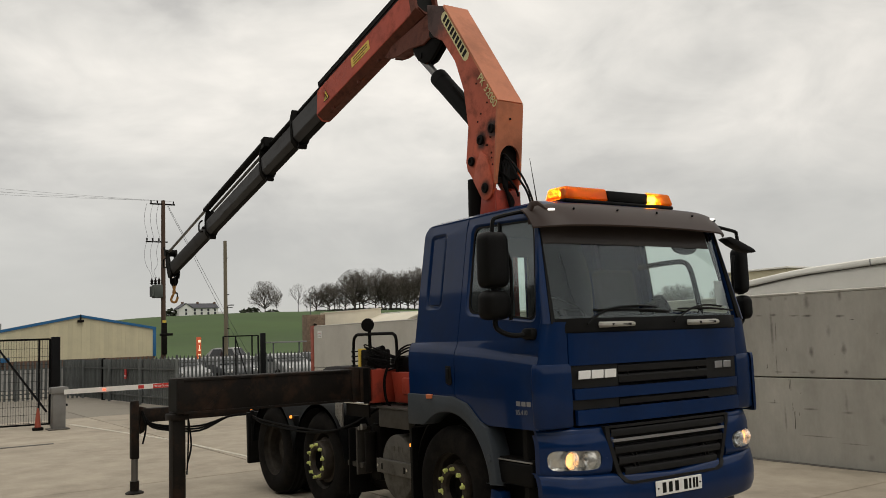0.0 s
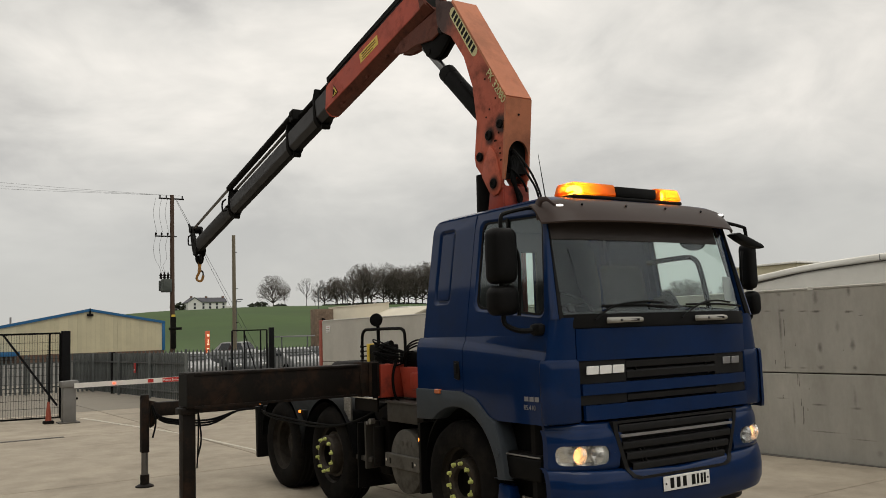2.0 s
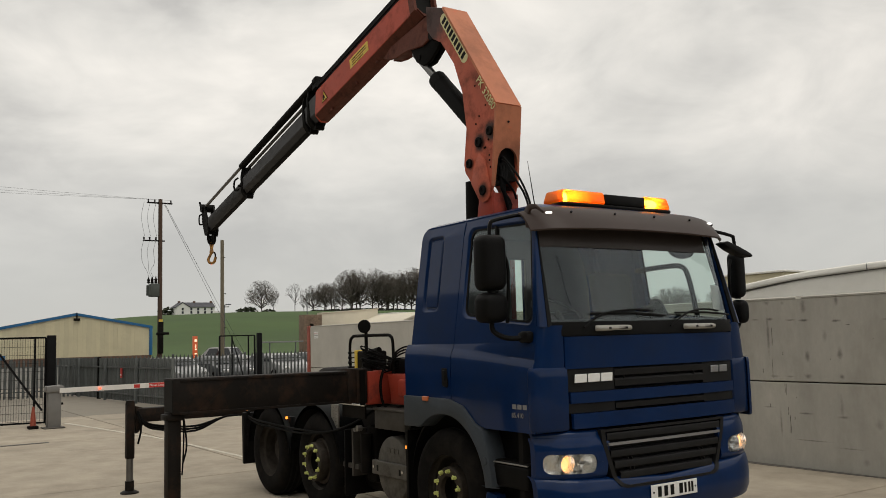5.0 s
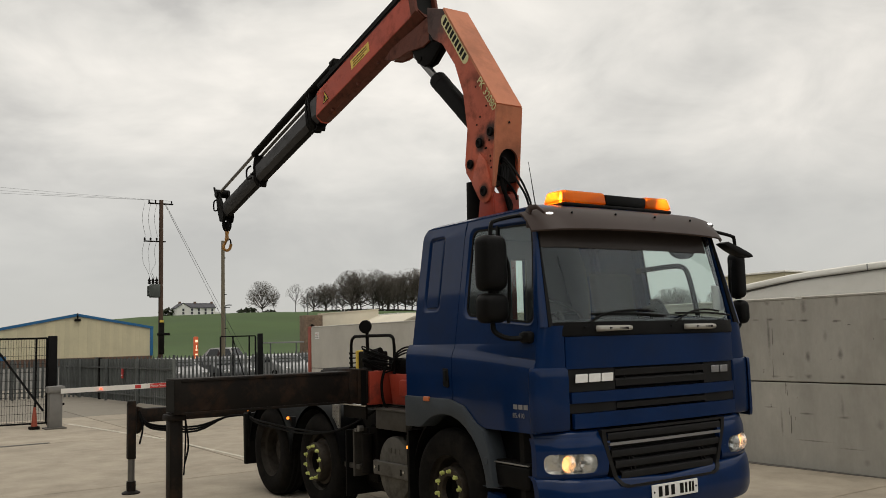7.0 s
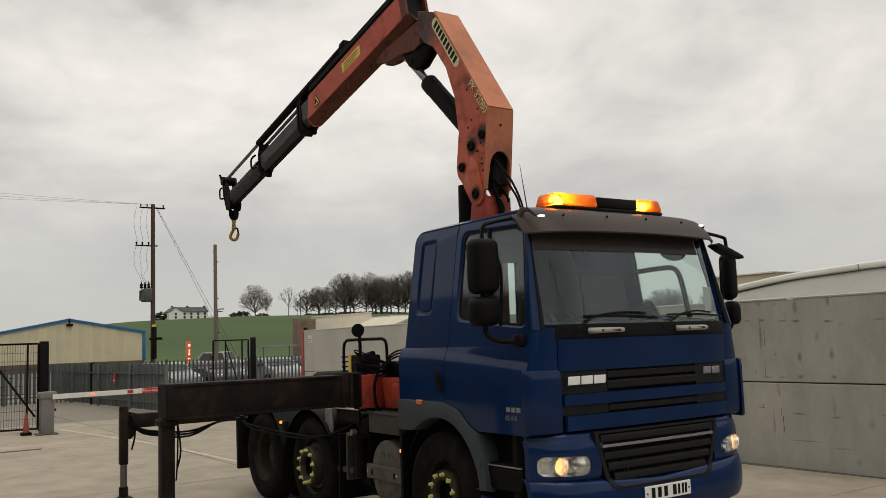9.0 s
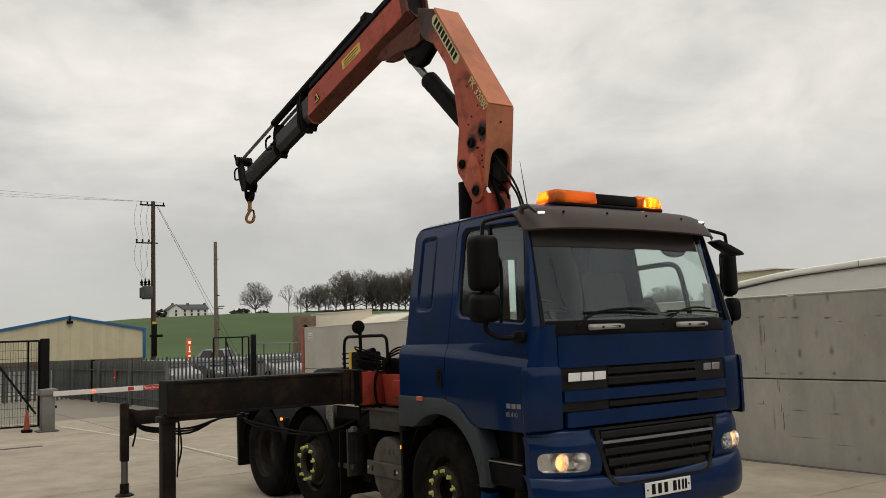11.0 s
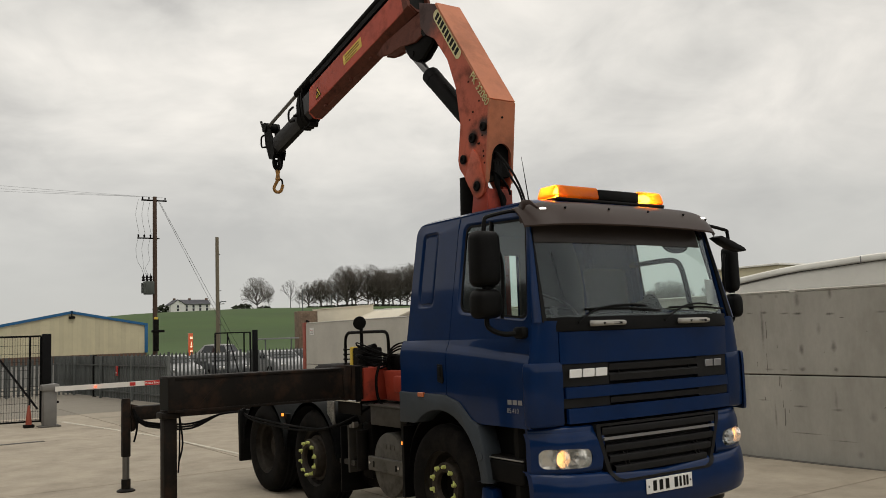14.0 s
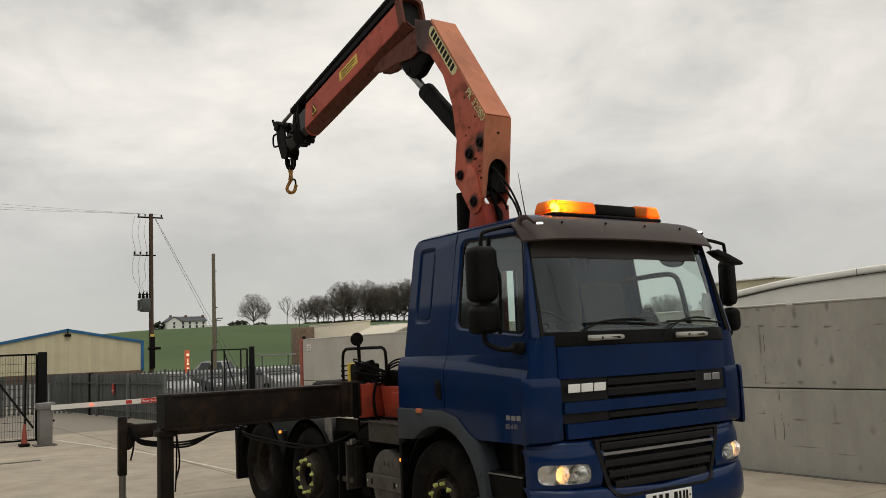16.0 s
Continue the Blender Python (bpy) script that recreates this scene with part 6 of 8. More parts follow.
def hoses():
    for k in range(2):
        g = 0.035 * k
        bm = hose(B(), [(-2.02, -0.02, 3.50), (-1.92, -0.06, 3.575 - g), (-1.80, -0.09, 3.51 - g), (-1.62 - g, -0.1, 3.33 - g), (-1.50 - g, -0.1, 3.14), (-1.44 - g, -0.1, 2.98), (-1.43 - g, -0.1, 2.84)], 0.011)
        part("hose", bm, M_HOSE, crane, "black hydraulic hose")
    for k in range(3):
        y = 0.05 - 0.045 * k
        bm = hose(B(), [(-2.03, y, 3.62 - 0.03 * k), (-1.95, y * 0.8 - 0.02, 3.45), (-1.915, -0.05 - 0.01 * k, 3.26), (-1.915, -0.01 + 0.02 * k, 3.10), (-1.92, 0.02 - 0.03 * k, 2.98), (-1.93, -0.02 - 0.02 * k, 2.84)], 0.019)
        part("hose", bm, M_HOSE, crane)
    bm = hose(B(), [(-2.0, -0.10, 3.42), (-1.90, -0.06, 3.36), (-1.89, 0.05, 3.24), (-1.90, 0.09, 3.16)], 0.012)
    part("hose", bm, M_HOSE, crane)


def second_arm():
    prof = six(0.135, 6.075, 6.15, 6.47, 6.53)
    bm = beam(B(), prof, 2.05, 4.70, 0.35, 0.012)
    arm = part("second_arm", bm, M_CARM, crane, "faded red second arm of the crane")
    # darker brown underside skins, a few millimetres proud
    bm = B()
    for s in (-1, 1):
        q = [(s * 0.1355, 6.147), (s * 0.0555, 6.071), (s * 0.05, 6.077), (s * 0.13, 6.153)]
        beam(bm, q, 1.95, 4.72)
    beam(bm, [(-0.054, 6.071), (0.054, 6.071), (0.054, 6.079), (-0.054, 6.079)], 1.95, 4.72)
    part("arm_underside", bm, M_CRUST, arm, "dark brown underside")
    bm = B()
    holed(bm, [(y * 1.20, 6.27 + (n - 6.27) * 1.06) for y, n in prof], [(y * 0.95, 6.29 + (n - 6.29) * 0.80) for y, n in prof], lambda y, n: arm_pt(1.97, y, n), tuple(U * 0.11))
    part("arm_end_ring", bm, M_CRUST, arm, "grimy arm end frame")
    # thin black sheet stands in for the shade within the arm's mouth
    bm = beam(B(), [(y * 0.96, 6.29 + (n - 6.29) * 0.82) for y, n in prof], 2.04, 2.046)
    part("arm_end_hollow", bm, M_INK, arm)
    # keel with the knuckle lugs
    bm = B()
    for y in (-0.085, 0.055):
        pts = [(-4.18, 5.22), (-4.02, 5.165), (-3.85, 5.145), (-3.62, 5.16), (-3.30, 5.12), (-3.05, 5.18), (-3.12, 5.45), (-4.0, 5.32)]
        prism(bm, pts, "y", y, y + 0.03, 0.006, 1)
    prism(bm, [(-4.12, 5.22), (-3.95, 5.16), (-3.62, 5.17), (-3.62, 5.35), (-4.0, 5.32)], "y", -0.055, 0.055)
    part("arm_keel", bm, M_CRUST, arm, "grimy keel with knuckle lugs")
    # decals on the side
    def side_quad(s0, s1, n0, n1, y=-0.1365, dy=0.0015, skew=0.0):
        return beam(B(), [(y, n0), (y, n1), (y - dy, n1), (y - dy, n0)], s0, s1, skew)
    lab = part("yellow_label", side_quad(3.11, 3.61, 6.27, 6.40, skew=0.0), M_YELLOW, arm, "yellow warning label with dark print bars")
    for k, n in enumerate((6.29, 6.325, 6.36)):
        part("print_bar", side_quad(3.17 if k else 3.25, 3.55, n, n + 0.012, -0.1385), M_CRUST if k < 2 else M_INK, lab)
    bm = B()
    tri = [(4.31, 6.215), (4.49, 6.215), (4.40, 6.375)]
    for sc, y in ((1.0, -0.137), (0.78, -0.139)):
        cs, cn = 4.40, 6.26
        P = [(cs + (s - cs) * sc, cn + (n - cn) * sc) for s, n in tri]
        bm = B()
        A = [bm.verts.new(arm_pt(s, y, n)) for s, n in P]
        C = [bm.verts.new(arm_pt(s, y - 0.0015, n)) for s, n in P]
        bm.faces.new(C)
        for i in range(3):
            bm.faces.new((A[i], A[(i + 1) % 3], C[(i + 1) % 3], C[i]))
        bmesh.ops.recalc_face_normals(bm, faces=bm.faces)
        part("warning_triangle", bm, M_INK if sc == 1.0 else M_YELLOW, arm, "black and yellow warning triangle")
    bm = B()
    for a0, a1 in (((4.37, 6.23), (4.41, 6.305)), ((4.41, 6.305), (4.43, 6.265)), ((4.43, 6.235), (4.42, 6.275))):
        rod(bm, arm_pt(a0[0], -0.1405, a0[1]), arm_pt(a1[0], -0.1405, a1[1]), 0.008, seg=5)
    part("triangle_sign", bm, M_INK, arm)
    # fixed barrel and guides on the arm's back
    bm = rod(B(), arm_pt(2.0, 0.075, 6.65), arm_pt(4.62, 0.075, 6.65), 0.06, seg=14)
    part("extension_cylinder", bm, M_CBLACK, arm, "black extension cylinder")
    for s in (2.3, 4.55):
        bm = beam(B(), [(-0.11, 6.5), (-0.10, 6.60), (0.13, 6.70), (0.135, 6.5)], s, s + 0.05)
        part("cylinder_saddle", bm, M_CBLACK, arm)
    bm = beam(B(), [(-0.13, 6.52), (-0.13, 6.585), (-0.11, 6.585), (-0.11, 6.52)], 2.1, 4.6)
    part("guide_rail", bm, M_CBLACK, arm)
    for s in (3.05, 3.6, 4.35):
        bm = rod(B(), arm_pt(s, -0.07, 6.09), arm_pt(s, -0.075, 6.05), 0.02, seg=8)
        part("grease_boss", bm, M_CRUST, arm)
    return arm


def collar(bm, s, w, lo, hi):
    beam(bm, [(-w, lo + 0.10), (-w, hi), (-w * 0.7, hi + 0.16), (w * 0.7, hi + 0.16), (w, hi), (w, lo + 0.10), (w * 0.5, lo), (-w * 0.5, lo)], s - 0.075, s, 0.13, 0.01)
    rod(bm, arm_pt(s - 0.06, -w * 0.5, lo + 0.01), arm_pt(s - 0.06, w * 0.5, lo + 0.01), 0.045, seg=10)


def extension(k, w, lo, mid, hi, top, s1, length):
    bm = beam(B(), six(w, lo, mid, hi, top), s1 - length, s1, 0.2, 0.006)
    ob = part("boom_extension", bm, M_EXT, crane, "dark grey telescopic boom section")
    bm = beam(B(), [(-w * 0.4 - 0.004, lo - 0.003), (w * 0.4 + 0.004, lo - 0.003), (w * 0.4, lo + 0.003), (-w * 0.4, lo + 0.003)], s1 - length, s1 - 0.02)
    part("slide_strip", bm, M_CBLACK, ob)
    return ob


EXT = {}


def extensions():
    e1 = extension(1, 0.124, 6.11, 6.20, 6.45, 6.50, 4.98, 2.7)
    bm = B()
    collar(bm, 5.0, 0.135, 6.07, 6.5)
    part("collar", bm, M_CBLACK, e1, "black collar")
    e2 = extension(2, 0.113, 6.13, 6.21, 6.43, 6.48, 5.06, 2.85)
    bm = B()
    collar(bm, 5.09, 0.125, 6.09, 6.48)
    part("collar", bm, M_CBLACK, e2)
    bm = rod(B(), arm_pt(5.03, 0.02, 6.61), arm_pt(2.15, 0.02, 6.61), 0.046, seg=14)
    part("extension_cylinder", bm, M_CBLACK, e2, "black extension cylinder")
    e3 = extension(3, 0.102, 6.14, 6.22, 6.41, 6.45, 5.14, 3.0)
    bm = B()
    collar(bm, 5.17, 0.113, 6.10, 6.46)
    rod(bm, arm_pt(5.16, -0.12, 6.30), arm_pt(5.16, -0.16, 6.30), 0.02)
    hose(bm, [arm_pt(5.16, -0.15, 6.44), arm_pt(5.28, -0.17, 6.42), arm_pt(5.30, -0.17, 6.28), arm_pt(5.18, -0.15, 6.24)], 0.016)
    part("collar", bm, M_CBLACK, e3, "black collar with a hose loop")
    bm = rod(B(), arm_pt(5.17, -0.06, 6.66), arm_pt(2.15, -0.06, 6.66), 0.055, seg=14)
    rod(bm, arm_pt(2.2, -0.06, 6.66), arm_pt(2.12, -0.06, 6.66), 0.07, seg=14)
    beam(bm, [(-0.12, 6.55), (-0.11, 6.73), (0.08, 6.73), (0.09, 6.55)], 2.10, 2.24, 0.0, 0.01)
    part("extension_cylinder", bm, M_CBLACK, e3, "black extension cylinder")
    bm = rod(B(), arm_pt(5.12, 0.02, 6.60), arm_pt(2.25, 0.02, 6.60), 0.026, seg=10)
    part("piston_rod", bm, M_ROD, e3, "bright piston rod")
    e4 = extension(4, 0.091, 6.15, 6.23, 6.38, 6.42, 5.62, 3.0)
    bm = rod(B(), arm_pt(5.70, -0.06, 6.66), arm_pt(2.75, -0.06, 6.66), 0.027, seg=10)
    part("piston_rod", bm, M_ROD, e4, "bright piston rod")
    bm = B()
    for y in (-0.10, 0.07):
        P = [(5.48, 6.40), (5.56, 6.60), (5.62, 6.71), (5.73, 6.70), (5.74, 6.40), (5.66, 6.12), (5.54, 6.06), (5.46, 6.15)]
        A = [bm.verts.new(arm_pt(s, y, n)) for s, n in P]
        C = [bm.verts.new(arm_pt(s, y + 0.03, n)) for s, n in P]
        fs = [bm.faces.new(A), bm.faces.new(C[::-1])]
        for i in range(8):
            fs.append(bm.faces.new((A[i], C[i], C[(i + 1) % 8], A[(i + 1) % 8])))
        bmesh.ops.recalc_face_normals(bm, faces=fs)
    rod(bm, arm_pt(5.68, -0.12, 6.66), arm_pt(5.68, 0.12, 6.66), 0.075, seg=14)
    rod(bm, arm_pt(5.79, -0.08, 6.70), arm_pt(5.84, -0.08, 6.84), 0.02, seg=8)
    rod(bm, arm_pt(5.79, 0.08, 6.68), arm_pt(5.86, 0.08, 6.80), 0.02, seg=8)
    hose(bm, [arm_pt(5.74, -0.1, 6.56), arm_pt(5.81, -0.12, 6.54), arm_pt(5.83, -0.12, 6.40), arm_pt(5.74, -0.1, 6.36)], 0.014)
    part("boom_head", bm, M_CBLACK, e4, "black boom head with pins")
    # shackle and hook
    p = Vector(arm_pt(5.57, 0, 6.115))
    bm = B()
    hose(bm, [p + Vector((0, -0.05, 0.04)), p + Vector((0, -0.065, -0.06)), p + Vector((0, -0.05, -0.15)), p + Vector((0, 0.0, -0.19)), p + Vector((0, 0.05, -0.15)), p + Vector((0, 0.065, -0.06)), p + Vector((0, 0.05, 0.04))], 0.024)
    hose(bm, [p + Vector((-0.05, 0.0, -0.02)), p + Vector((-0.06, 0, -0.12)), p + Vector((0.0, 0, -0.2)), p + Vector((0.06, 0, -0.12)), p + Vector((0.05, 0.0, -0.02))], 0.024)
    rod(bm, p + Vector((0, -0.09, 0.02)), p + Vector((0, 0.09, 0.02)), 0.03)
    part("shackle", bm, M_CBLACK, e4, "black swivel shackle")
    side = Vector((0.55, 0.83, 0)).normalized()
    q = p + Vector((0, 0, -0.21))
    bm = lathe(B(), [(0.0, 0.05), (0.03, 0.05), (0.038, 0.0), (0.028, -0.05), (0.034, -0.10), (0.042, -0.12), (0.03, -0.15), (0.0, -0.15)], q, (0, 0, 1), 14)
    cen = q + Vector((0, 0, -0.262))
    arc = [q + Vector((0, 0, -0.13)), q + side * -0.03 + Vector((0, 0, -0.19))]
    for a in (150, 185, 215, 245, 270, 295, 325, 355):
        arc.append(cen + side * 0.06 * math.cos(radians(a)) + Vector((0, 0, 0.062 * math.sin(radians(a)))))
    arc.append(cen + side * 0.074 + Vector((0, 0, 0.05)))
    hose(bm, arc, 0.025, 10)
    part("hook", bm, M_HOOK, e4, "worn yellow lifting hook")
    bm = hose(B(), [q + side * 0.02 + Vector((0, 0, -0.12)), q + side * 0.06 + Vector((0, 0, -0.14)), cen + side * 0.07 + Vector((0, 0, 0.04))], 0.014, 6)
    part("hook_latch", bm, M_CBLACK, e4)
    EXT.update({1: e1, 2: e2, 3: e3, 4: e4})


def stabilisers():
    # side beam with its leg
    bm = prism(B(), [(-3.085, 1.215), (-3.085, 1.515), (-1.15, 1.51), (-1.15, 1.21)], "x", -2.93, -2.67, 0.004)
    beam_ob = part("stabiliser_beam", bm, M_BEAM, crane, "rusty black stabiliser beam")
    # black plate over the end face, which would otherwise catch too much light
    bm = vbox(B(), -2.918, -2.682, -3.089, -3.084, 1.23, 1.50)
    part("beam_mouth", bm, M_INK, beam_ob, "black plate standing in for a shaded beam end")
    for z in (1.222, 1.498):
        bm = vbox(B(), -2.671, -2.662, -3.03, -1.46, z - 0.012, z + 0.010, 0.003, 1)
        part("beam_flange", bm, M_BEAM, beam_ob)
    bm = prism(B(), [(-2.86, 1.24), (-2.62, 1.47), (-2.58, 1.47), (-2.80, 1.24)], "x", -2.671, -2.664)
    part("weld_strap", bm, M_BEAM, beam_ob)
    bm = vbox(B(), -2.945, -2.655, -1.34, -1.22, 1.195, 1.528, 0.012)
    part("beam_sleeve", bm, M_BEAM, beam_ob, "grimy black beam sleeve")
    bm = vbox(B(), -2.94, -2.64, -1.218, -0.9, 1.18, 1.50, 0.012)
    part("sleeve_end", bm, M_CRED, beam_ob, "chipped red sleeve end")
    bm = vbox(B(), -2.652, -2.64, -1.31, -1.25, 1.18, 1.52, 0.004, 1)
    part("sleeve_strap", bm, M_CBLACK, beam_ob)
    bm = prism(B(), [(-1.42, 1.20), (-1.38, 1.20), (-1.34, 1.53), (-1.41, 1.535), (-1.44, 1.40)], "x", -2.95, -2.65, 0.01)
    part("sleeve_lock", bm, M_BEAM, beam_ob)
    bm = vbox(B(), -2.86, -2.74, -3.075, -2.965, 0.42, 1.23, 0.005)
    leg = part("stabiliser_leg", bm, M_BEAM, crane, "black stabiliser leg")
    bm = vbox(B(), -2.89, -2.71, -3.10, -2.94, 1.16, 1.215, 0.01)
    part("leg_collar", bm, M_BEAM, leg)
    bm = rod(B(), (-2.80, -3.02, 0.06), (-2.80, -3.02, 0.45), 0.045, seg=16)
    part("leg_piston", bm, M_ROD, leg)
    bm = lathe(B(), [(0.0, 0.07), (0.07, 0.07), (0.13, 0.03), (0.13, 0.0), (0.0, 0.0)], (-2.80, -3.02, 0.0), (0, 0, 1), 20)
    part("foot_pad", bm, M_BEAM, leg)
    bm = hose(B(), [(-2.72, -2.95, 1.18), (-2.70, -2.93, 0.95), (-2.72, -2.955, 0.80)], 0.008)
    hose(bm, [(-2.72, -2.95, 1.20), (-2.715, -2.95, 1.0), (-2.72, -2.955, 0.82), (-2.73, -2.96, 0.70)], 0.007)
    part("leg_hose", bm, M_HOSE, leg)
    leg.location.y -= 0.03
    # the mirror image on the far side, drawn in
    bm = prism(B(), [(1.95, 1.215), (1.95, 1.515), (0.9, 1.51), (0.9, 1.21)], "x", -2.93, -2.67, 0.012)
    part("stabiliser_beam", bm, M_BEAM, crane)
    bm = vbox(B(), -2.87, -2.73, 1.82, 1.95, 0.42, 1.23, 0.012)
    rod(bm, (-2.8, 1.885, 0.0), (-2.8, 1.885, 0.45), 0.045)
    part("stabiliser_leg", bm, M_BEAM, crane)
    # rear stabiliser
    bm = prism(B(), [(-2.40, 0.86), (-2.40, 1.03), (0.4, 1.03), (0.4, 0.86)], "x", -6.58, -6.42, 0.01)
    part("rear_beam", bm, M_BEAM, crane, "rusty rear stabiliser beam")
    bm = vbox(B(), -6.55, -6.45, -2.49, -2.393, 0.42, 1.09, 0.012)
    lathe(bm, [(0.0, 0.06), (0.05, 0.05), (0.06, 0.0), (0.0, 0.0)], (-6.5, -2.44, 1.08), (0, 0, 1), 12)
    rl = part("rear_leg", bm, M_BEAM, crane, "black rear stabiliser leg")
    bm = rod(B(), (-6.5, -2.44, 0.10), (-6.5, -2.44, 0.46), 0.042, seg=16)
    part("leg_piston", bm, M_ROD, rl, "bright piston")
    bm = rod(B(), (-6.5, -2.44, 0.02), (-6.5, -2.44, 0.15), 0.055, seg=14)
    lathe(bm, [(0.0, 0.035), (0.07, 0.035), (0.11, 0.015), (0.11, 0.0), (0.0, 0.0)], (-6.5, -2.44, 0.0), (0, 0, 1), 20)
    part("foot_pad", bm, M_BEAM, rl)
    bm = prism(B(), [(-2.38, 1.06), (-2.27, 1.03), (-2.27, 0.86), (-2.34, 0.74), (-2.38, 0.72)], "x", -6.54, -6.46, 0.005)
    part("leg_gusset", bm, M_BEAM, rl)
    rl.location.y -= 0.035
    for k in range(3):
        bm = hose(B(), [(-6.46 + 0.02 * k, -2.40, 1.0), (-6.38, -2.32, 0.86 - 0.02 * k), (-6.38, -2.1, 0.80 - 0.025 * k), (-6.36, -1.7, 0.77 - 0.03 * k), (-6.3, -1.35, 0.86), (-6.2, -1.15, 0.88), (-6.0, -0.9, 0.9)], 0.013)
        part("hose", bm, M_HOSE, crane, "black hydraulic hose")
    bm = hose(B(), [(-6.42, -2.41, 0.98), (-6.38, -2.37, 0.8), (-6.43, -2.395, 0.6)], 0.012)
    part("hose", bm, M_HOSE, crane)
    for k in range(2):
        d = 0.035 * k
        bm = hose(B(), [(-6.1, -1.12, 0.88), (-5.5, -1.215, 0.86 - d), (-4.8, -1.22, 0.84 - d), (-4.2, -1.22, 0.835 - d), (-3.6, -1.2, 0.85), (-3.1, -1.15, 0.97), (-2.8, -1.0, 1.15)], 0.012)
        part("hose", bm, M_HOSE, crane, "black hose along the chassis")


def controls():
    y = -1.0
    bm = hose(B(), [(-3.42, y, 1.47), (-3.42, y, 1.76), (-3.36, y, 1.835), (-3.25, y, 1.845), (-2.72, y, 1.845), (-2.58, y, 1.835), (-2.53, y, 1.76), (-2.53, y, 1.47)], 0.016, 8, 5)
    part("guard_rail", bm, M_CBLACK, crane, "bent black guard rail round the levers")
    bm = vbox(B(), -3.20, -2.92, y - 0.04, y + 0.16, 1.47, 1.69, 0.02)
    rod(bm, (-3.0, y, 1.67), (-2.80, y, 1.70), 0.03)
    valve = part("valve_block", bm, M_CBLACK, crane, "black control valve block")
    bm = vbox(B(), -3.24, -3.19, y - 0.05, y + 0.05, 1.50, 1.70, 0.008, 1)
    part("valve_plate", bm, M_YELLOW, valve, "yellow lever plate")
    for k in range(4):
        z = 1.525 + 0.05 * k
        bm = rod(B(), (-3.20, y - 0.02, z), (-3.36, y - 0.03, z - 0.005), 0.007, seg=6)
        lathe(bm, [(0.0, -0.03), (0.016, -0.02), (0.018, 0.01), (0.0, 0.03)], (-3.37, y - 0.03, z - 0.005), (1, 0, 0), 10)
        part("lever", bm, M_CBLACK, valve)
    bm = rod(B(), (-3.06, y, 1.62), (-3.07, y, 1.9), 0.018)
    lathe(bm, [(0.0, -0.04), (0.05, -0.03), (0.07, 0.0), (0.066, 0.02), (0.0, 0.03)], (-3.08, y - 0.01, 1.94), (0.6, -0.8, 0.1), 24)
    part("work_lamp", bm, M_CBLACK, crane, "round black work lamp on a stalk")
    rng = random.Random(3)
    for k in range(12):
        z = 1.50 + 0.015 * k
        bm = hose(B(), [(-3.0 + rng.uniform(-0.1, 0.1), y - 0.03, z + 0.02), (-2.88, y - 0.12 - rng.uniform(0, 0.04), z + rng.uniform(0.0, 0.08)), (-2.66 + rng.uniform(-0.05, 0.05), y - 0.04, z - 0.02), (-2.45, y + 0.1, 1.50 + rng.uniform(0, 0.12)), (-2.2, y + 0.3, 1.5)], 0.0075, 6)
        part("hose", bm, M_HOSE, valve)
    bm = vbox(B(), -2.75, -2.1, y + 0.05, y + 0.35, 1.46, 1.62, 0.03)
    part("tank_box", bm, M_CBLACK, crane)
    for k in range(3):
        bm = hose(B(), [(-2.55, y - 0.02, 1.5), (-2.42, y - 0.05, 1.62 + 0.02 * k), (-2.25, y, 1.68 + 0.025 * k), (-2.05, y + 0.1, 1.66)], 0.009, 6)
        part("hose", bm, M_HOSE, crane)
    for x in (-2.60, -2.575):
        bm = hose(B(), [(x, y - 0.06, 1.55), (x - 0.02, y - 0.10, 1.40), (x, y - 0.10, 1.22), (x + 0.02, y - 0.05, 1.12)], 0.008)
        part("hose", bm, M_HOSE, crane)


crane_body()
hoses()
arm = second_arm()
extensions()
stabilisers()
controls()

# ---------------------------------------------------------------- gates, barrier, fences
def gate_leaf(name, p0, p1, h, label, bars):
    """A black framed mesh gate leaf between two points."""
    a, b = Vector((*p0, 0)), Vector((*p1, 0))
    g = thing(name, a, label, "gate")
    d = (b - a)
    L = d.length
    d.normalize()
    def P(s, z):
        return a + d * s + Vector((0, 0, z))
    def bar(bm, s0, z0, s1, z1, r=0.025):
        rod(bm, P(s0, z0), P(s1, z1), r, seg=4)
    for s in (0.0, L):
        bm = B()
        bar(bm, s, 0.04, s, h, 0.035)
        part("gate_upright", bm, M_GATE, g)
    for z in (0.06, h):
        bm = B()
        bar(bm, 0, z, L, z, 0.03)
        part("gate_rail", bm, M_GATE, g)
    for s in bars:
        bm = B()
        bar(bm, s * L, 0.06, s * L, h, 0.03)
        part("gate_bar", bm, M_GATE, g)
    return g, P, L, bar


g, P, L, bar_fn = gate_leaf("mesh_gate", (-18.35, -3.6), (-18.0, -1.56), 2.07, "black steel gate leaf with wire mesh infill", (0.885,))
bm = B()
bar_fn(bm, 0.40 * L, 2.06, 0.97 * L, 0.34, 0.03)
part("gate_brace", bm, M_GATE, g)
bm = B()
n = int(L / 0.055)
for i in range(n):
    rod(bm, P(i * L / n, 0.06), P(i * L / n, 2.07), 0.004, seg=3, caps=False)
for k in range(11):
    rod(bm, P(0, 0.1 + k * 0.195), P(L, 0.1 + k * 0.195), 0.005, seg=3, caps=False)
tagged(part("wire_mesh", bm, M_WIRE, g, "dark wire mesh", 0), kind="stuff")
for x, y, w in ((-18.45, -3.72, 0.09), (-17.95, -1.45, 0.095)):
    bm = vbox(B(), x - w, x + w, y - w, y + w, -0.02, 2.12, 0.01)
    solo("gate_post", bm, M_GATE, "black square steel gate post", "post", "gate posts")
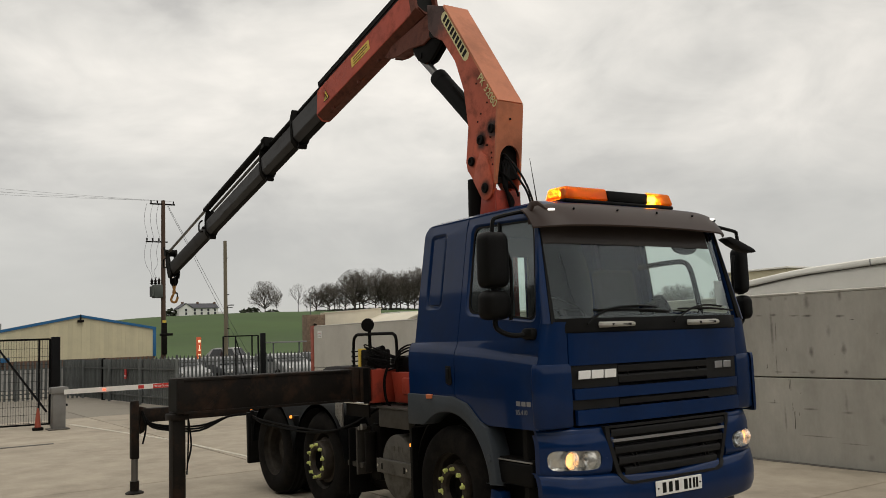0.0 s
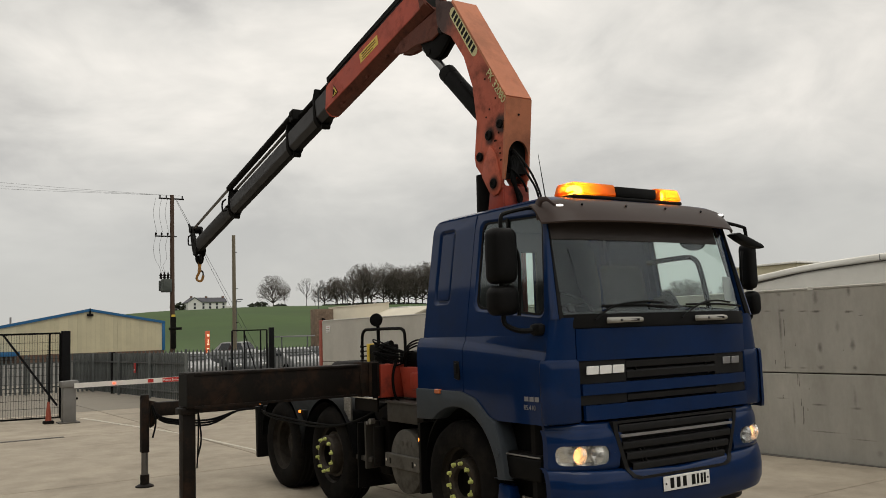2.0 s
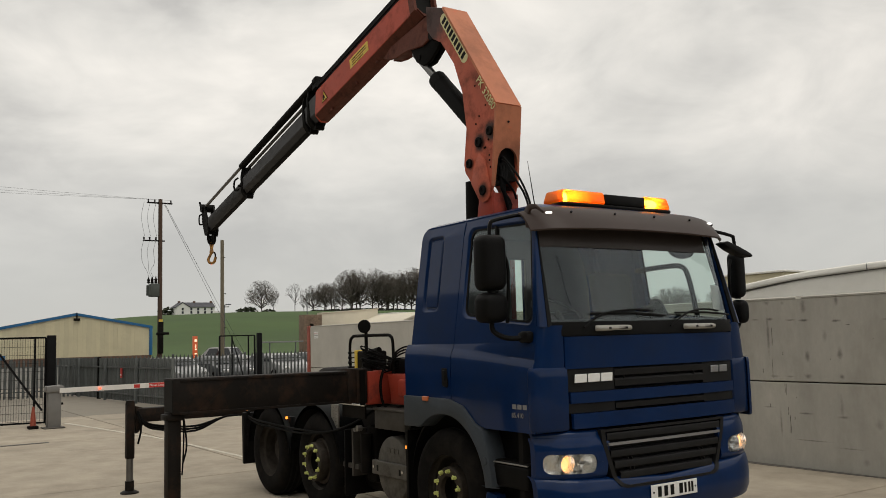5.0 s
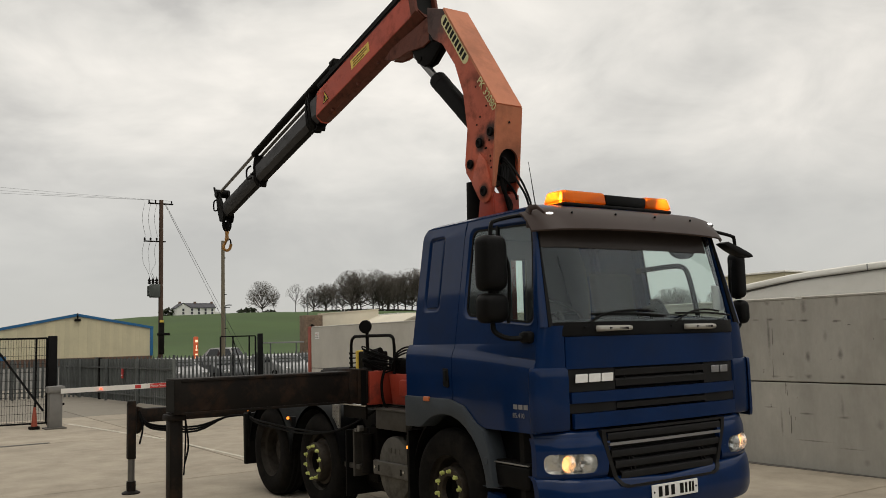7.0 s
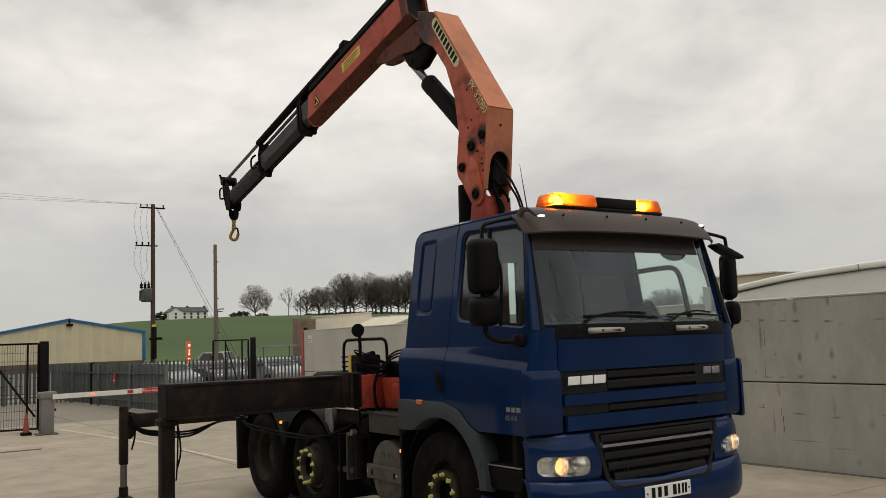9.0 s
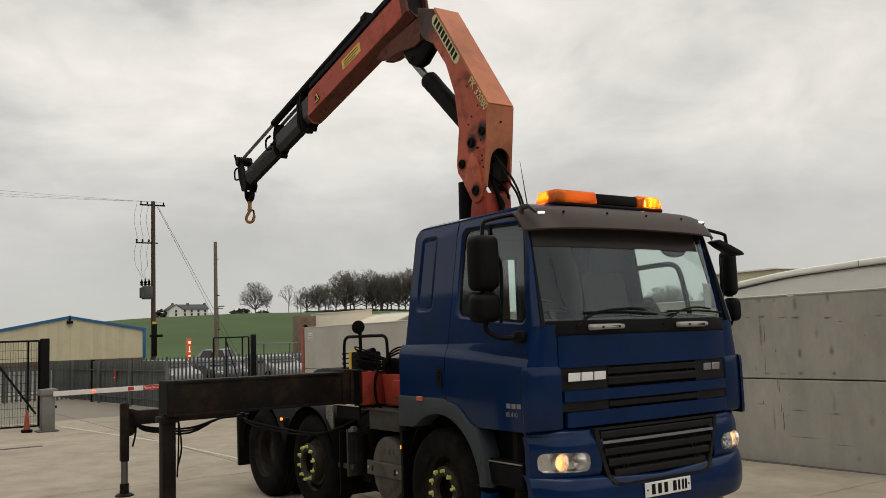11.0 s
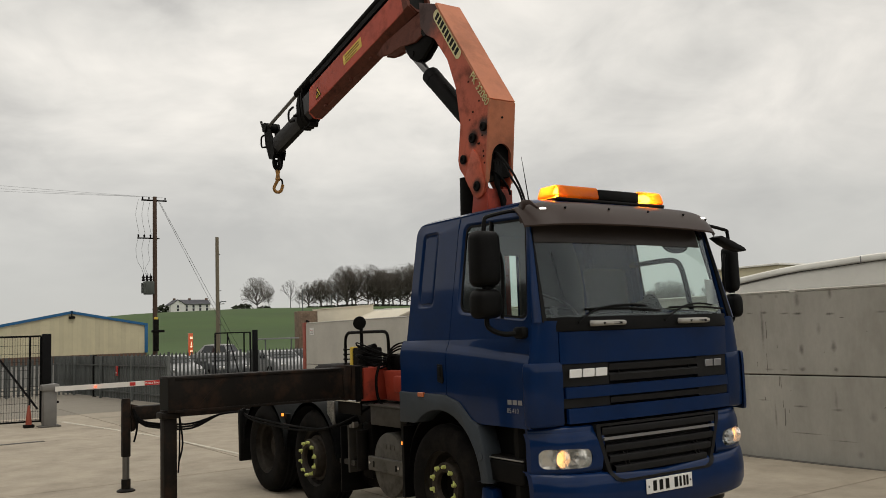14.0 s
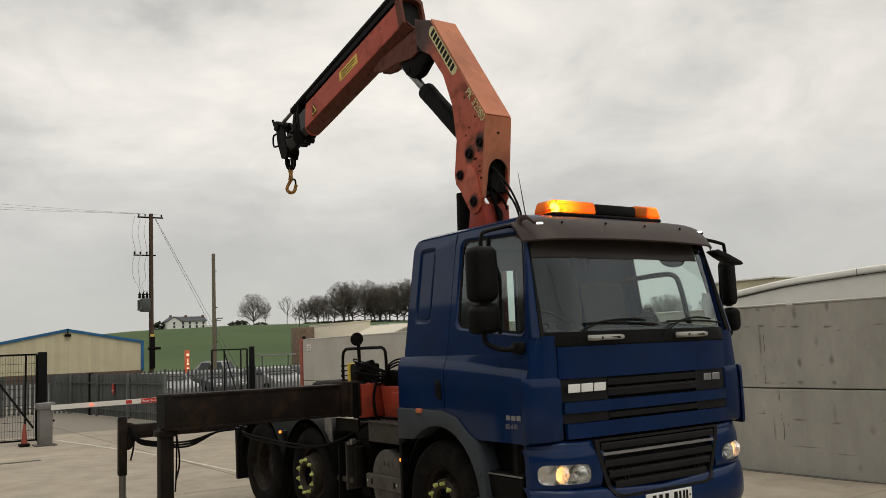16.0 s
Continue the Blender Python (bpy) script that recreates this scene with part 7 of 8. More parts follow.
# a thin bracing leaf standing open further back
g2, P2, L2, bar2 = gate_leaf("open_gate", (-25.3, 5.30), (-25.0, 6.48), 2.08, "open black steel gate leaf seen obliquely", (0.35, 0.82))
bm = B()
bar2(bm, 0.35 * L2, 2.0, 0.8 * L2, 0.1, 0.02)
part("gate_brace", bm, M_GATE, g2)
bm = vbox(B(), -25.09, -24.93, 6.58, 6.74, -0.03, 2.16, 0.01)
solo("gate_post", bm, M_GATE, "black square steel gate post", "post", "gate posts")

# boom barrier
bar_c = thing("boom_barrier", (-16.75, -1.45, 0), "closed white boom barrier with red film on a grey cabinet", "barrier")
bm = vbox(B(), -17.03, -16.75, -1.70, -1.42, 0.0, 0.86, 0.02)
cab_b = part("cabinet", bm, M_CABINET, bar_c, "grey steel barrier cabinet")
bm = vbox(B(), -17.12, -16.67, -1.79, -1.34, 0.0, 0.03, 0.005, 1)
part("cabinet_base", bm, M_STAIN, cab_b)
bm = prism(B(), [(-1.74, 0.95), (-1.41, 0.97), (-1.37, 0.94), (-1.37, 0.81), (-1.74, 0.81)], "x", -17.06, -16.72, 0.02)
part("cabinet_hood", bm, M_CABINET, cab_b)
bm = vbox(B(), -16.90, -16.86, -1.42, -1.36, 0.52, 0.57, 0.005, 1)
part("sensor", bm, M_CBLACK, cab_b)
END = Vector((-15.6, 2.4, 0.93))
A0 = Vector((-16.70, -1.47, 0.845))
dirb = (END - A0)
def arm_seg(t0, t1, h=0.055, th=0.02, out=0.0):
    a, b = A0 + dirb * t0, A0 + dirb * t1
    bm = B()
    vs = []
    nrm = Vector((dirb.y, -dirb.x, 0)).normalized()
    for p in (a, b):
        for dz in (-h, h):
            for k in (-1, 1):
                vs.append(bm.verts.new(p + nrm * (k * th + out) + Vector((0, 0, dz))))
    for q in ((0, 1, 3, 2), (4, 6, 7, 5), (0, 4, 5, 1), (2, 3, 7, 6), (0, 2, 6, 4), (1, 5, 7, 3)):
        bm.faces.new([vs[i] for i in q])
    bmesh.ops.recalc_face_normals(bm, faces=bm.faces)
    return bm
pole_b = part("barrier_arm", arm_seg(0, 1), M_BARWHITE, bar_c, "white barrier arm")
for t0, t1 in ((0.396, 0.428), (0.66, 0.69), (0.80, 0.83)):
    part("red_band", arm_seg(t0, t1, 0.04, 0.002, 0.022), M_BARRED, pole_b)
warn = part("warning_sign", arm_seg(0.478, 0.60, 0.052, 0.004, 0.026), M_BARRED, pole_b, "red notice with white words")
aim = math.degrees(math.atan2(dirb.y, dirb.x))
at = A0 + dirb * 0.481 + Vector((dirb.y, -dirb.x, 0)).normalized() * 0.032 + Vector((0, 0, -0.02))
lettering("notice_words", "Please Sound", 0.070, Matrix.Translation(at - Vector((-16.75, -1.45, 0))) @ pose(0, 0, 0, 90, 0, aim), M_WHITE, warn, 0.001)
bm = vbox(B(), -0.02, 0.02, -0.03, 0.03, -0.022, 0.022, 0.008)
bmesh.ops.translate(bm, vec=A0 + dirb * 0.215 + Vector((0.035, -0.02, 0)), verts=bm.verts)
part("barrier_lamp", bm, M_REDLED, pole_b, "lit red lamp")

# traffic cone
cone = thing("traffic_cone", (-17.05, -2.04, 0), "faded orange traffic cone on a dark base", "cone")
bm = vbox(B(), -17.16, -16.94, -2.15, -1.93, 0.0, 0.07, 0.02)
part("cone_base", bm, M_RUBBER, cone)
bm = lathe(B(), [(0.068, 0.07), (0.054, 0.23), (0.040, 0.37), (0.022, 0.50), (0.0, 0.50)], (-17.05, -2.04, 0), (0, 0, 1), 20)
part("cone_body", bm, M_CONE, cone)
bm = lathe(B(), [(0.0555, 0.23), (0.0455, 0.34)], (-17.05, -2.04, 0), (0, 0, 1), 20)
part("cone_band", bm, M_CONE, cone, "dull reflective band")
cone.location.y += 0.08


def palisade(name, p0, p1, h, label, pitch, base=-0.02, spike=True, steel=None, fill=0.25):
    """Palisade fence: W-section pales on two rails between posts."""
    a, b = Vector((*p0, base)), Vector((*p1, base))
    f = thing(name, a, label, "fence")
    d = b - a
    L = d.length
    d.normalize()
    nrm = Vector((d.y, -d.x, 0))
    pm, steel = None, steel or M_GALV
    n = int(L / pitch)
    w = pitch * fill
    for i in range(n):
        p = a + d * (i + 0.5) * pitch
        if pm is None:
            bm = B()
            prof = [(-w, 0.0), (-w * 0.4, 0.018), (0, 0.004), (w * 0.4, 0.018), (w, 0.0)]
            top = [h - 0.09, h - 0.05, h if spike else h - 0.05, h - 0.05, h - 0.09] if spike else [h] * 5
            lo = [bm.verts.new(d * u + nrm * v + Vector((0, 0, 0.05))) for u, v in prof]
            hi = [bm.verts.new(d * u + nrm * v + Vector((0, 0, t))) for (u, v), t in zip(prof, top)]
            lo2 = [bm.verts.new(d * u + nrm * (v - 0.006) + Vector((0, 0, 0.05))) for u, v in prof]
            hi2 = [bm.verts.new(d * u + nrm * (v - 0.006) + Vector((0, 0, t))) for (u, v), t in zip(prof, top)]
            for k in range(4):
                bm.faces.new((lo[k], lo[k + 1], hi[k + 1], hi[k]))
                bm.faces.new((lo2[k + 1], lo2[k], hi2[k], hi2[k + 1]))
            pm = finish(bm, "pale", steel, 0)
        o = new("pale", pm)
        o.parent = f
        o.location = p - a
    for z in (0.28, h - 0.3):
        bm = B()
        q0, q1 = a + Vector((0, 0, z)) - nrm * 0.03, b + Vector((0, 0, z)) - nrm * 0.03
        rod(bm, q0, q1, 0.028, seg=4)
        part("fence_rail", bm, M_GALV, f)
    k = max(1, round(L / 2.75))
    for i in range(k + 1):
        p = a + d * (L * i / k) - nrm * 0.07
        bm = B()
        vbox(bm, p.x - 0.04, p.x + 0.04, p.y - 0.04, p.y + 0.04, base - 0.02, base + h + 0.0, 0.004, 1)
        part("fence_post", bm, steel, f)
    return f


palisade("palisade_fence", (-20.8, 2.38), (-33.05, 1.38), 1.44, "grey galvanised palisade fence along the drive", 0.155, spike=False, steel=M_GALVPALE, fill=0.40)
palisade("palisade_fence", (-30.5, -3.5), (-29.0, 10.6), 1.47, "grey galvanised palisade fence with pointed pales", 0.15)
bm = vbox(B(), -27.95, -27.83, 1.76, 1.88, -0.02, 1.46, 0.005, 1)
solo("gate_post", bm, M_GATE, "dark square steel post at the drive fence", "post", "gate posts")
# fire-point sign on the fence
sg = solo("fence_sign", vbox(B(), -25.36, -25.14, 1.93, 1.955, 0.78, 1.1, 0.004, 1), M_BARRED, "small red notice fixed on the fence", "sign")
bm = vbox(B(), -25.33, -25.17, 1.922, 1.929, 0.86, 0.9)
part("print_bar", bm, M_WHITE, sg)


# ---------------------------------------------------------------- parked cars behind the fence
def car(x, y, rz, paint, label, tall=1.46, length=4.2):
    c = thing("parked_car", (x, y, -0.05), label, "car", "cars parked behind the fence")
    c.rotation_euler = (0, 0, radians(rz))
    hl = length / 2
    prof = [(-hl, 0.35), (-hl, 0.80), (-hl + 0.12, 0.92), (-hl + 0.75, tall - 0.06), (-hl + 1.1, tall), (0.35, tall), (0.62, tall - 0.06), (hl - 0.95, 0.95), (hl - 0.2, 0.82), (hl, 0.65), (hl, 0.33), (hl - 0.6, 0.25), (-hl + 0.6, 0.25)]
    bm = prism(B(), prof, "y", -0.86, 0.86, 0.06, 2)
    for v in bm.verts:
        if v.co.z > 0.95:
            v.co.y *= 1 - 0.17 * (v.co.z - 0.95) / 0.5
    part("body", bm, paint, c, "", 35, False)
    for s in (-1, 1):
        for x0, x1 in ((-hl + 0.55, -0.2), (-0.12, 0.75)):
            bm = B()
            q = [(x0 + 0.05, 0.98), (x1 + 0.1, 0.98), (x1 - 0.2, tall - 0.1), (x0 + 0.32, tall - 0.1)]
            vs = [bm.verts.new((px, s * (0.872 - 0.29 * (pz - 0.95)), pz)) for px, pz in q]
            vb = [bm.verts.new((px, s * (0.84 - 0.29 * (pz - 0.95)), pz)) for px, pz in q]
            bm.faces.new(vs)
            for i in range(4):
                bm.faces.new((vs[i], vs[(i + 1) % 4], vb[(i + 1) % 4], vb[i]))
            bmesh.ops.recalc_face_normals(bm, faces=bm.faces)
            part("side_window", bm, M_CARGLASS, c, "", 0, False)
        for wx in (-hl + 0.78, hl - 0.82):
            bm = lathe(B(), [(0.0, 0.10), (0.19, 0.10), (0.2, 0.08), (0.31, 0.09), (0.32, 0.05), (0.32, -0.09), (0.0, -0.09)], (wx, s * 0.79, 0.32), (0, s, 0), 20)
            w = part("wheel", bm, M_RUBBER, c, "", 35, False)
            bm = lathe(B(), [(0.0, 0.112), (0.18, 0.104)], (wx, s * 0.79, 0.32), (0, s, 0), 12)
            part("rim", bm, M_ALU, w, "", 35, False)
    for y0, y1 in ((-0.62, 0.62),):
        for nm_, q in (("windscreen", ((0.62, tall - 0.09), (hl - 0.98, 0.99), 0.012)), ("rear_screen", ((-hl + 0.72, tall - 0.1), (-hl + 0.2, 0.98), -0.012))):
            bm = B()
            vs = [bm.verts.new((q[k][0] + q[2] + (0.02 if q[2] > 0 else -0.02), yy, q[k][1] + 0.02)) for k, yy in ((0, y0), (1, y0 - 0.06), (1, y1 + 0.06), (0, y1))]
            bm.faces.new(vs)
            part(nm_, bm, M_CARGLASS, c, "", 0, False)
    for s in (-0.62, 0.62):
        bm = vbox(B(), hl - 0.10, hl + 0.012, s - 0.14, s + 0.14, 0.62, 0.76, 0.02)
        part("headlight", bm, M_REFLECTOR, c, "", 35, False)
        bm = vbox(B(), -hl - 0.012, -hl + 0.08, s - 0.1, s + 0.1, 0.66, 0.84, 0.02)
        part("tail_light", bm, M_BARRED, c, "", 35, False)
    return c


car(-33.5, 6.0, 8, M_CARWHITE, "white hatchback parked behind the palisade fence", 1.32, 3.9)
car(-34.0, 8.4, 5, M_CARSILVER, "silver hatchback parked behind the palisade fence", 1.30, 3.9)
car(-62.5, 19.0, 40, M_CARWHITE, "tall white estate car parked beyond the others", 1.60, 4.0)
car(-34.5, 11.4, 4, M_CARWHITE, "white saloon parked behind the palisade fence", 1.33)
car(-35.0, 13.8, 2, M_CARSILVER, "silver saloon parked behind the palisade fence", 1.32)


# ---------------------------------------------------------------- poles, wires, totem sign
def pole(x, y, h, r0, r1, material, label):
    bm = rod(B(), (x, y, -0.06), (x, y, h), r0, r1, 14)
    return solo("utility_pole", bm, material, label, "pole")


p1 = pole(-40.0, 7.37, 9.28, 0.125, 0.10, M_WOODPOLE, "brown timber power pole carrying a transformer")
bm = vbox(B(), -40.05, -39.95, 6.7, 7.98, 9.05, 9.12, 0.01)
part("cross_arm", bm, M_FRAME, p1)
bm = vbox(B(), -40.05, -39.95, 6.5, 7.6, 7.10, 7.16, 0.01)
part("cross_arm", bm, M_FRAME, p1)
for y in (6.76, 7.08, 7.9):
    bm = lathe(B(), [(0.02, 0), (0.045, 0.03), (0.025, 0.06), (0.045, 0.09), (0.02, 0.13), (0, 0.14)], (-40, y, 9.13), (0, 0, 1), 10)
    part("insulator", bm, M_FRAME, p1)
for y in (6.55, 6.84, 7.15):
    bm = lathe(B(), [(0.02, 0), (0.055, 0.03), (0.035, 0.07), (0.055, 0.11), (0.02, 0.15), (0, 0.16)], (-40, y, 7.17), (0, 0, 1), 10)
    part("fuse_insulator", bm, M_FRAME, p1)
bm = vbox(B(), -40.3, -39.8, 6.86, 7.3, 4.27, 4.94, 0.04)
for k in range(6):
    vbox(bm, -40.28 + 0.085 * k, -40.25 + 0.085 * k, 6.76, 7.1, 4.34, 4.86)
tr = part("transformer", bm, M_TRANSF, p1, "grey-green pole transformer")
for k in range(3):
    bm = lathe(B(), [(0.04, 0), (0.09, 0.06), (0.05, 0.13), (0.09, 0.18), (0.04, 0.26), (0.0, 0.40)], (-40.2 + 0.15 * k, 6.85 + 0.14 * k, 4.95), (0, 0, 1), 10)
    part("bushing", bm, M_FRAME, tr)
bm = vbox(B(), -40.1, -39.75, 7.2, 7.78, 2.34, 2.47, 0.02)
vbox(bm, -39.95, -39.78, 7.25, 7.5, 1.4, 3.0, 0.02)
part("pole_bracket", bm, M_FRAME, p1)
bm = vbox(B(), -39.88, -39.8, 7.28, 7.46, 3.0, 3.12)
part("danger_plate", bm, M_YELLOW, p1)
p2 = pole(-60.0, 17.75, 9.75, 0.155, 0.13, M_GREYPOLE, "weathered grey-brown timber pole")
for z, s in ((4.6, 0.5), (5.6, 0.25), (3.0, 0.25), (8.4, 0.2)):
    bm = rod(B(), (-59.9, 17.7, z), (-59.9, 17.75 + s, z + 0.02), 0.03, seg=6)
    part("step_peg", bm, M_FRAME, p2)


def wire(a, b, sag, r, label="thin grey overhead power wire"):
    a, b = Vector(a), Vector(b)
    pts = [a.lerp(b, t) - Vector((0, 0, 4 * sag * t * (1 - t))) for t in lin(0, 1, 9)]
    bm = hose(B(), pts, r, 4, 2)
    return solo("overhead_wire", bm, M_WIREBLK, label, "wire", "overhead wires")


for k, y0 in enumerate((6.76, 7.08, 7.9)):
    wire((-40, y0, 9.25), (-36.0, -37.5 + 1.0 * k, 10.15 + 0.75 * k), 0.7, 0.0055)
for dy in (0.0, 0.22):
    wire((-39.9, 7.55 + dy * 0.2, 9.0), (-52.5, 16.9 + dy * 1.6, 0.0), 0.02, 0.010, "slanting stay wire beside the pole")
for k, y in enumerate((6.55, 6.84, 7.15)):
    bm = hose(B(), [(-40, 6.55 + 0.3 * k, 9.1), (-40, 6.42 + 0.3 * k, 8.3), (-40, y + 0.04, 7.35)], 0.008, 4)
    hose(bm, [(-40, y, 7.15), (-40, y - 0.12, 6.6), (-40, y - 0.06, 6.0), (-40, 6.70 + 0.1 * k, 5.6), (-40.1, 6.85 + 0.12 * k, 5.25)], 0.008, 4)
    part("drop_wire", bm, M_WIREBLK, p1)

tot = thing("totem_sign", (-62, 16.4, -0.05), "lit red and orange totem sign with pale figures as bars", "sign")
bm = vbox(B(), -62.12, -61.88, 16.12, 16.46, -0.05, 2.46, 0.03)
part("totem_case", bm, M_SIGNRED, tot)
for k, (z, h, w) in enumerate(((2.12, 0.09, 0.13), (1.68, 0.14, 0.045), (1.44, 0.06, 0.10), (1.10, 0.05, 0.13), (0.86, 0.05, 0.10))):
    bm = vbox(B(), -61.86, -61.83, 16.30 - w * 0.7, 16.30 + w * 0.7, z - h, z + h)
    part("figure_bar", bm, M_SIGNLIT, tot)
for x, y, h in ((-70, 21.5, 5.2), (-66, 27.6, 6.0), (-75, 35.0, 6.0)):
    bm = rod(B(), (x, y, -0.05), (x, y, h), 0.06, 0.04, 8)
    hose(bm, [(x, y, h - 0.02), (x + 0.05, y + 0.2, h + 0.06), (x + 0.1, y + 0.55, h + 0.06)], 0.05, 6)
    solo("lamp_post", bm, M_GALV, "slim grey street lamp post", "lamp post", "street lamps")


# ---------------------------------------------------------------- buildings
EYE = Vector((4.83, -5.33, 1.79))


def away(p, k):
    """The point k times as far from the camera's stand as p."""
    return EYE + (Vector(p) - EYE) * k


def shed():
    K = 1.85
    a = away((-50, -3.0, 0), K)
    b = away((-50, 9.68, 0), K)
    ap = away((-50, 5.35, 3.78), K)
    ez, az, bz = away((-50, 9.68, 2.97), K).z, ap.z, away((-50, 9.68, 1.25), K).z
    x, y1 = b.x, b.y
    half = y1 - ap.y
    y0 = ap.y - half * 1.55
    ez0 = az - (az - ez) * 1.55
    s = thing("warehouse", (x, ap.y, -0.05), "cream corrugated warehouse with blue roof trim", "warehouse")
    bm = prism(B(), [(y0, -0.05), (y0, bz), (y1, bz), (y1, -0.05)], "x", x - 25, x, 0)
    part("plinth", bm, M_BRICK, s, "brown brick plinth")
    bm = prism(B(), [(y0, bz), (y0, ez0), (ap.y, az), (y1, ez), (y1, bz)], "x", x - 25, x - 0.04, 0)
    w = part("wall", bm, M_CREAM, s, "cream ribbed metal cladding")
    n = 44
    for i in range(n):
        y = y0 + (y1 - y0) * (i + 0.5) / n
        top = az - (az - ez) * (y - ap.y) / half if y > ap.y else az - (az - ez) * (ap.y - y) / half
        bm = vbox(B(), x - 0.04, x - 0.028 + 0.012 * (i % 3 == 0), y - 0.5 * (y1 - y0) / n + 0.012, y + 0.5 * (y1 - y0) / n - 0.012, bz, top - 0.02, 0.006, 1)
        part("cladding_rib", bm, M_CREAM, w)
    for q in ([(ap.y, az + 0.12), (ap.y, az - 0.16), (y1 + 0.12, ez - 0.18), (y1 + 0.12, ez + 0.10)], [(ap.y, az + 0.12), (ap.y, az - 0.16), (y0, ez0 - 0.18), (y0, ez0 + 0.10)]):
        bm = prism(B(), q, "x", x - 0.1, x + 0.12)
        part("roof_trim", bm, M_TRIMBLUE, s, "blue verge trim")
        q2 = [(p[0], p[1] + 0.02) for p in q]
        bm = prism(B(), [q2[0], (q2[0][0], q2[0][1] - 0.1), (q2[3][0], q2[3][1] - 0.1), q2[3]], "x", x - 25, x - 0.11)
        part("roof", bm, M_ROOFGREY, s)
    bm = vbox(B(), x - 0.1, x + 0.1, y1 - 0.22, y1 + 0.12, bz, ez, 0.02)
    part("corner_trim", bm, M_TRIMBLUE, s, "blue corner trim")
    bm = vbox(B(), x, x + 0.35, ap.y - 0.32, ap.y + 0.32, az - 0.72, az - 0.45, 0.05)
    vbox(bm, x, x + 0.2, ap.y - 0.05, ap.y + 0.05, az - 0.5, az + 0.15)
    part("flood_lamp", bm, M_FRAME, s, "dark flood lamp")
    bm = vbox(B(), x + 0.12, x + 3.0, y0 - 1.0, ap.y - 7.3, bz - 0.05, bz + 0.40, 0.04)
    part("porch_roof", bm, M_TRIMBLUE, s, "blue edged porch roof")
    bm = rod(B(), (x - 3, ap.y - 7.5, az - 1.9), (x - 3, ap.y - 7.5, az - 0.6), 0.1)
    part("roof_flue", bm, M_ROOFGREY, s)


def stone_block():
    k = 1.5
    a, b = away((-35, 13.0, 3.13), k), away((-35, 14.0, 3.17), k)
    h = thing("stone_building", (a.x, a.y, -0.05), "rubble stone building beside a cream rendered block", "building")
    bm = vbox(B(), a.x - 0.9, a.x, a.y, b.y, -0.05, a.z, 0.03)
    w = part("wall", bm, M_STONE, h, "brown rubble stone wall")
    rng = random.Random(9)
    base = []
    for i in range(5):
        bm = B()
        wy, hz = rng.uniform(0.08, 0.15), rng.uniform(0.045, 0.075)
        pts = [(wy * math.cos(t) * rng.uniform(0.85, 1.1), hz * math.sin(t) * rng.uniform(0.85, 1.1)) for t in (2 * math.pi * q / 7 for q in range(7))]
        prism(bm, pts, "x", -0.02, 0.02)
        base.append(finish(bm, "stone", M_STONE, 0))
    z = 0.15
    while z < a.z - 0.12:
        y = a.y + 0.2
        while y < b.y - 0.1:
            o = new("stone", base[rng.randrange(5)])
            o.parent = w
            o.location = (a.x - h.location.x, y - h.location.y, z - h.location.z)
            y += rng.uniform(0.21, 0.30)
        z += 0.145
    bm = vbox(B(), a.x, a.x + 0.04, b.y - 0.75, b.y - 0.25, -0.05, 2.2)
    part("door", bm, M_DARKPANE, h, "dark door")
    bm = rod(B(), (a.x, b.y - 0.9, 3.05), (a.x + 0.25, b.y - 0.9, 2.98), 0.1)
    part("wall_lamp", bm, M_FRAME, h)
    c = away((-35, 17.33, 3.31), k)
    r = thing("rendered_block", (a.x - 1, c.y, -0.05), "flat-roofed cream rendered block", "building")
    bm = prism(B(), [(b.y, -0.05), (b.y, b.z + 0.02), (c.y, c.z + 0.12), (c.y, -0.05)], "x", a.x - 0.85, a.x - 0.3, 0.02)
    part("wall", bm, M_CREAMWALL, r)
    bm = prism(B(), [(b.y, b.z + 0.02), (b.y, b.z + 0.09), (c.y + 0.05, c.z + 0.19), (c.y + 0.05, c.z + 0.12)], "x", a.x - 0.87, a.x - 0.25)
    part("coping", bm, M_CREAMWALL, r)
    d0, d1 = away((-35, 15.6, 2.35), k), away((-35, 21.0, 2.35), k)
    ap = away((-35, 17.3, 3.0), k)
    g_ = thing("gabled_shed", (a.x + 3, ap.y, -0.05), "low pale gabled shed roof behind the wall", "shed")
    bm = prism(B(), [(d0.y, -0.05), (d0.y, d0.z), (ap.y, ap.z), (d1.y, d1.z), (d1.y, -0.05)], "x", a.x - 0.55, a.x + 6)
    part("wall", bm, M_CREAMWALL, g_)
    bm = prism(B(), [(d0.y - 0.2, d0.z - 0.02), (d0.y - 0.2, d0.z + 0.1), (ap.y, ap.z + 0.14), (d1.y + 0.2, d1.z + 0.1), (d1.y + 0.2, d1.z - 0.02), (ap.y, ap.z + 0.01)], "x", a.x - 0.54, a.x + 6.25)
    part("roof", bm, M_CREAMWALL, g_)
    f = thing("cream_hall", (a.x - 18, ap.y + 12, -0.05), "distant cream hall with a pale roof", "building")
    y0, y1, zt = away((-35, 18.4, 0), 1.9).y, away((-35, 30, 0), 1.9).y, away((-35, 18, 3.15), 1.9).z
    bm = vbox(B(), a.x - 24, a.x - 16, y0, y1, -0.05, zt, 0.03)
    part("wall", bm, M_CREAM, f)
    bm = vbox(B(), a.x - 24.2, a.x - 15.8, y0 - 0.2, y1, zt, zt + 0.12)
    vbox(bm, a.x - 16.5, a.x - 15.9, y0 + 2.6, y0 + 4.6, zt + 0.1, zt + 0.4, 0.05)
    part("roof", bm, M_DOME, f)
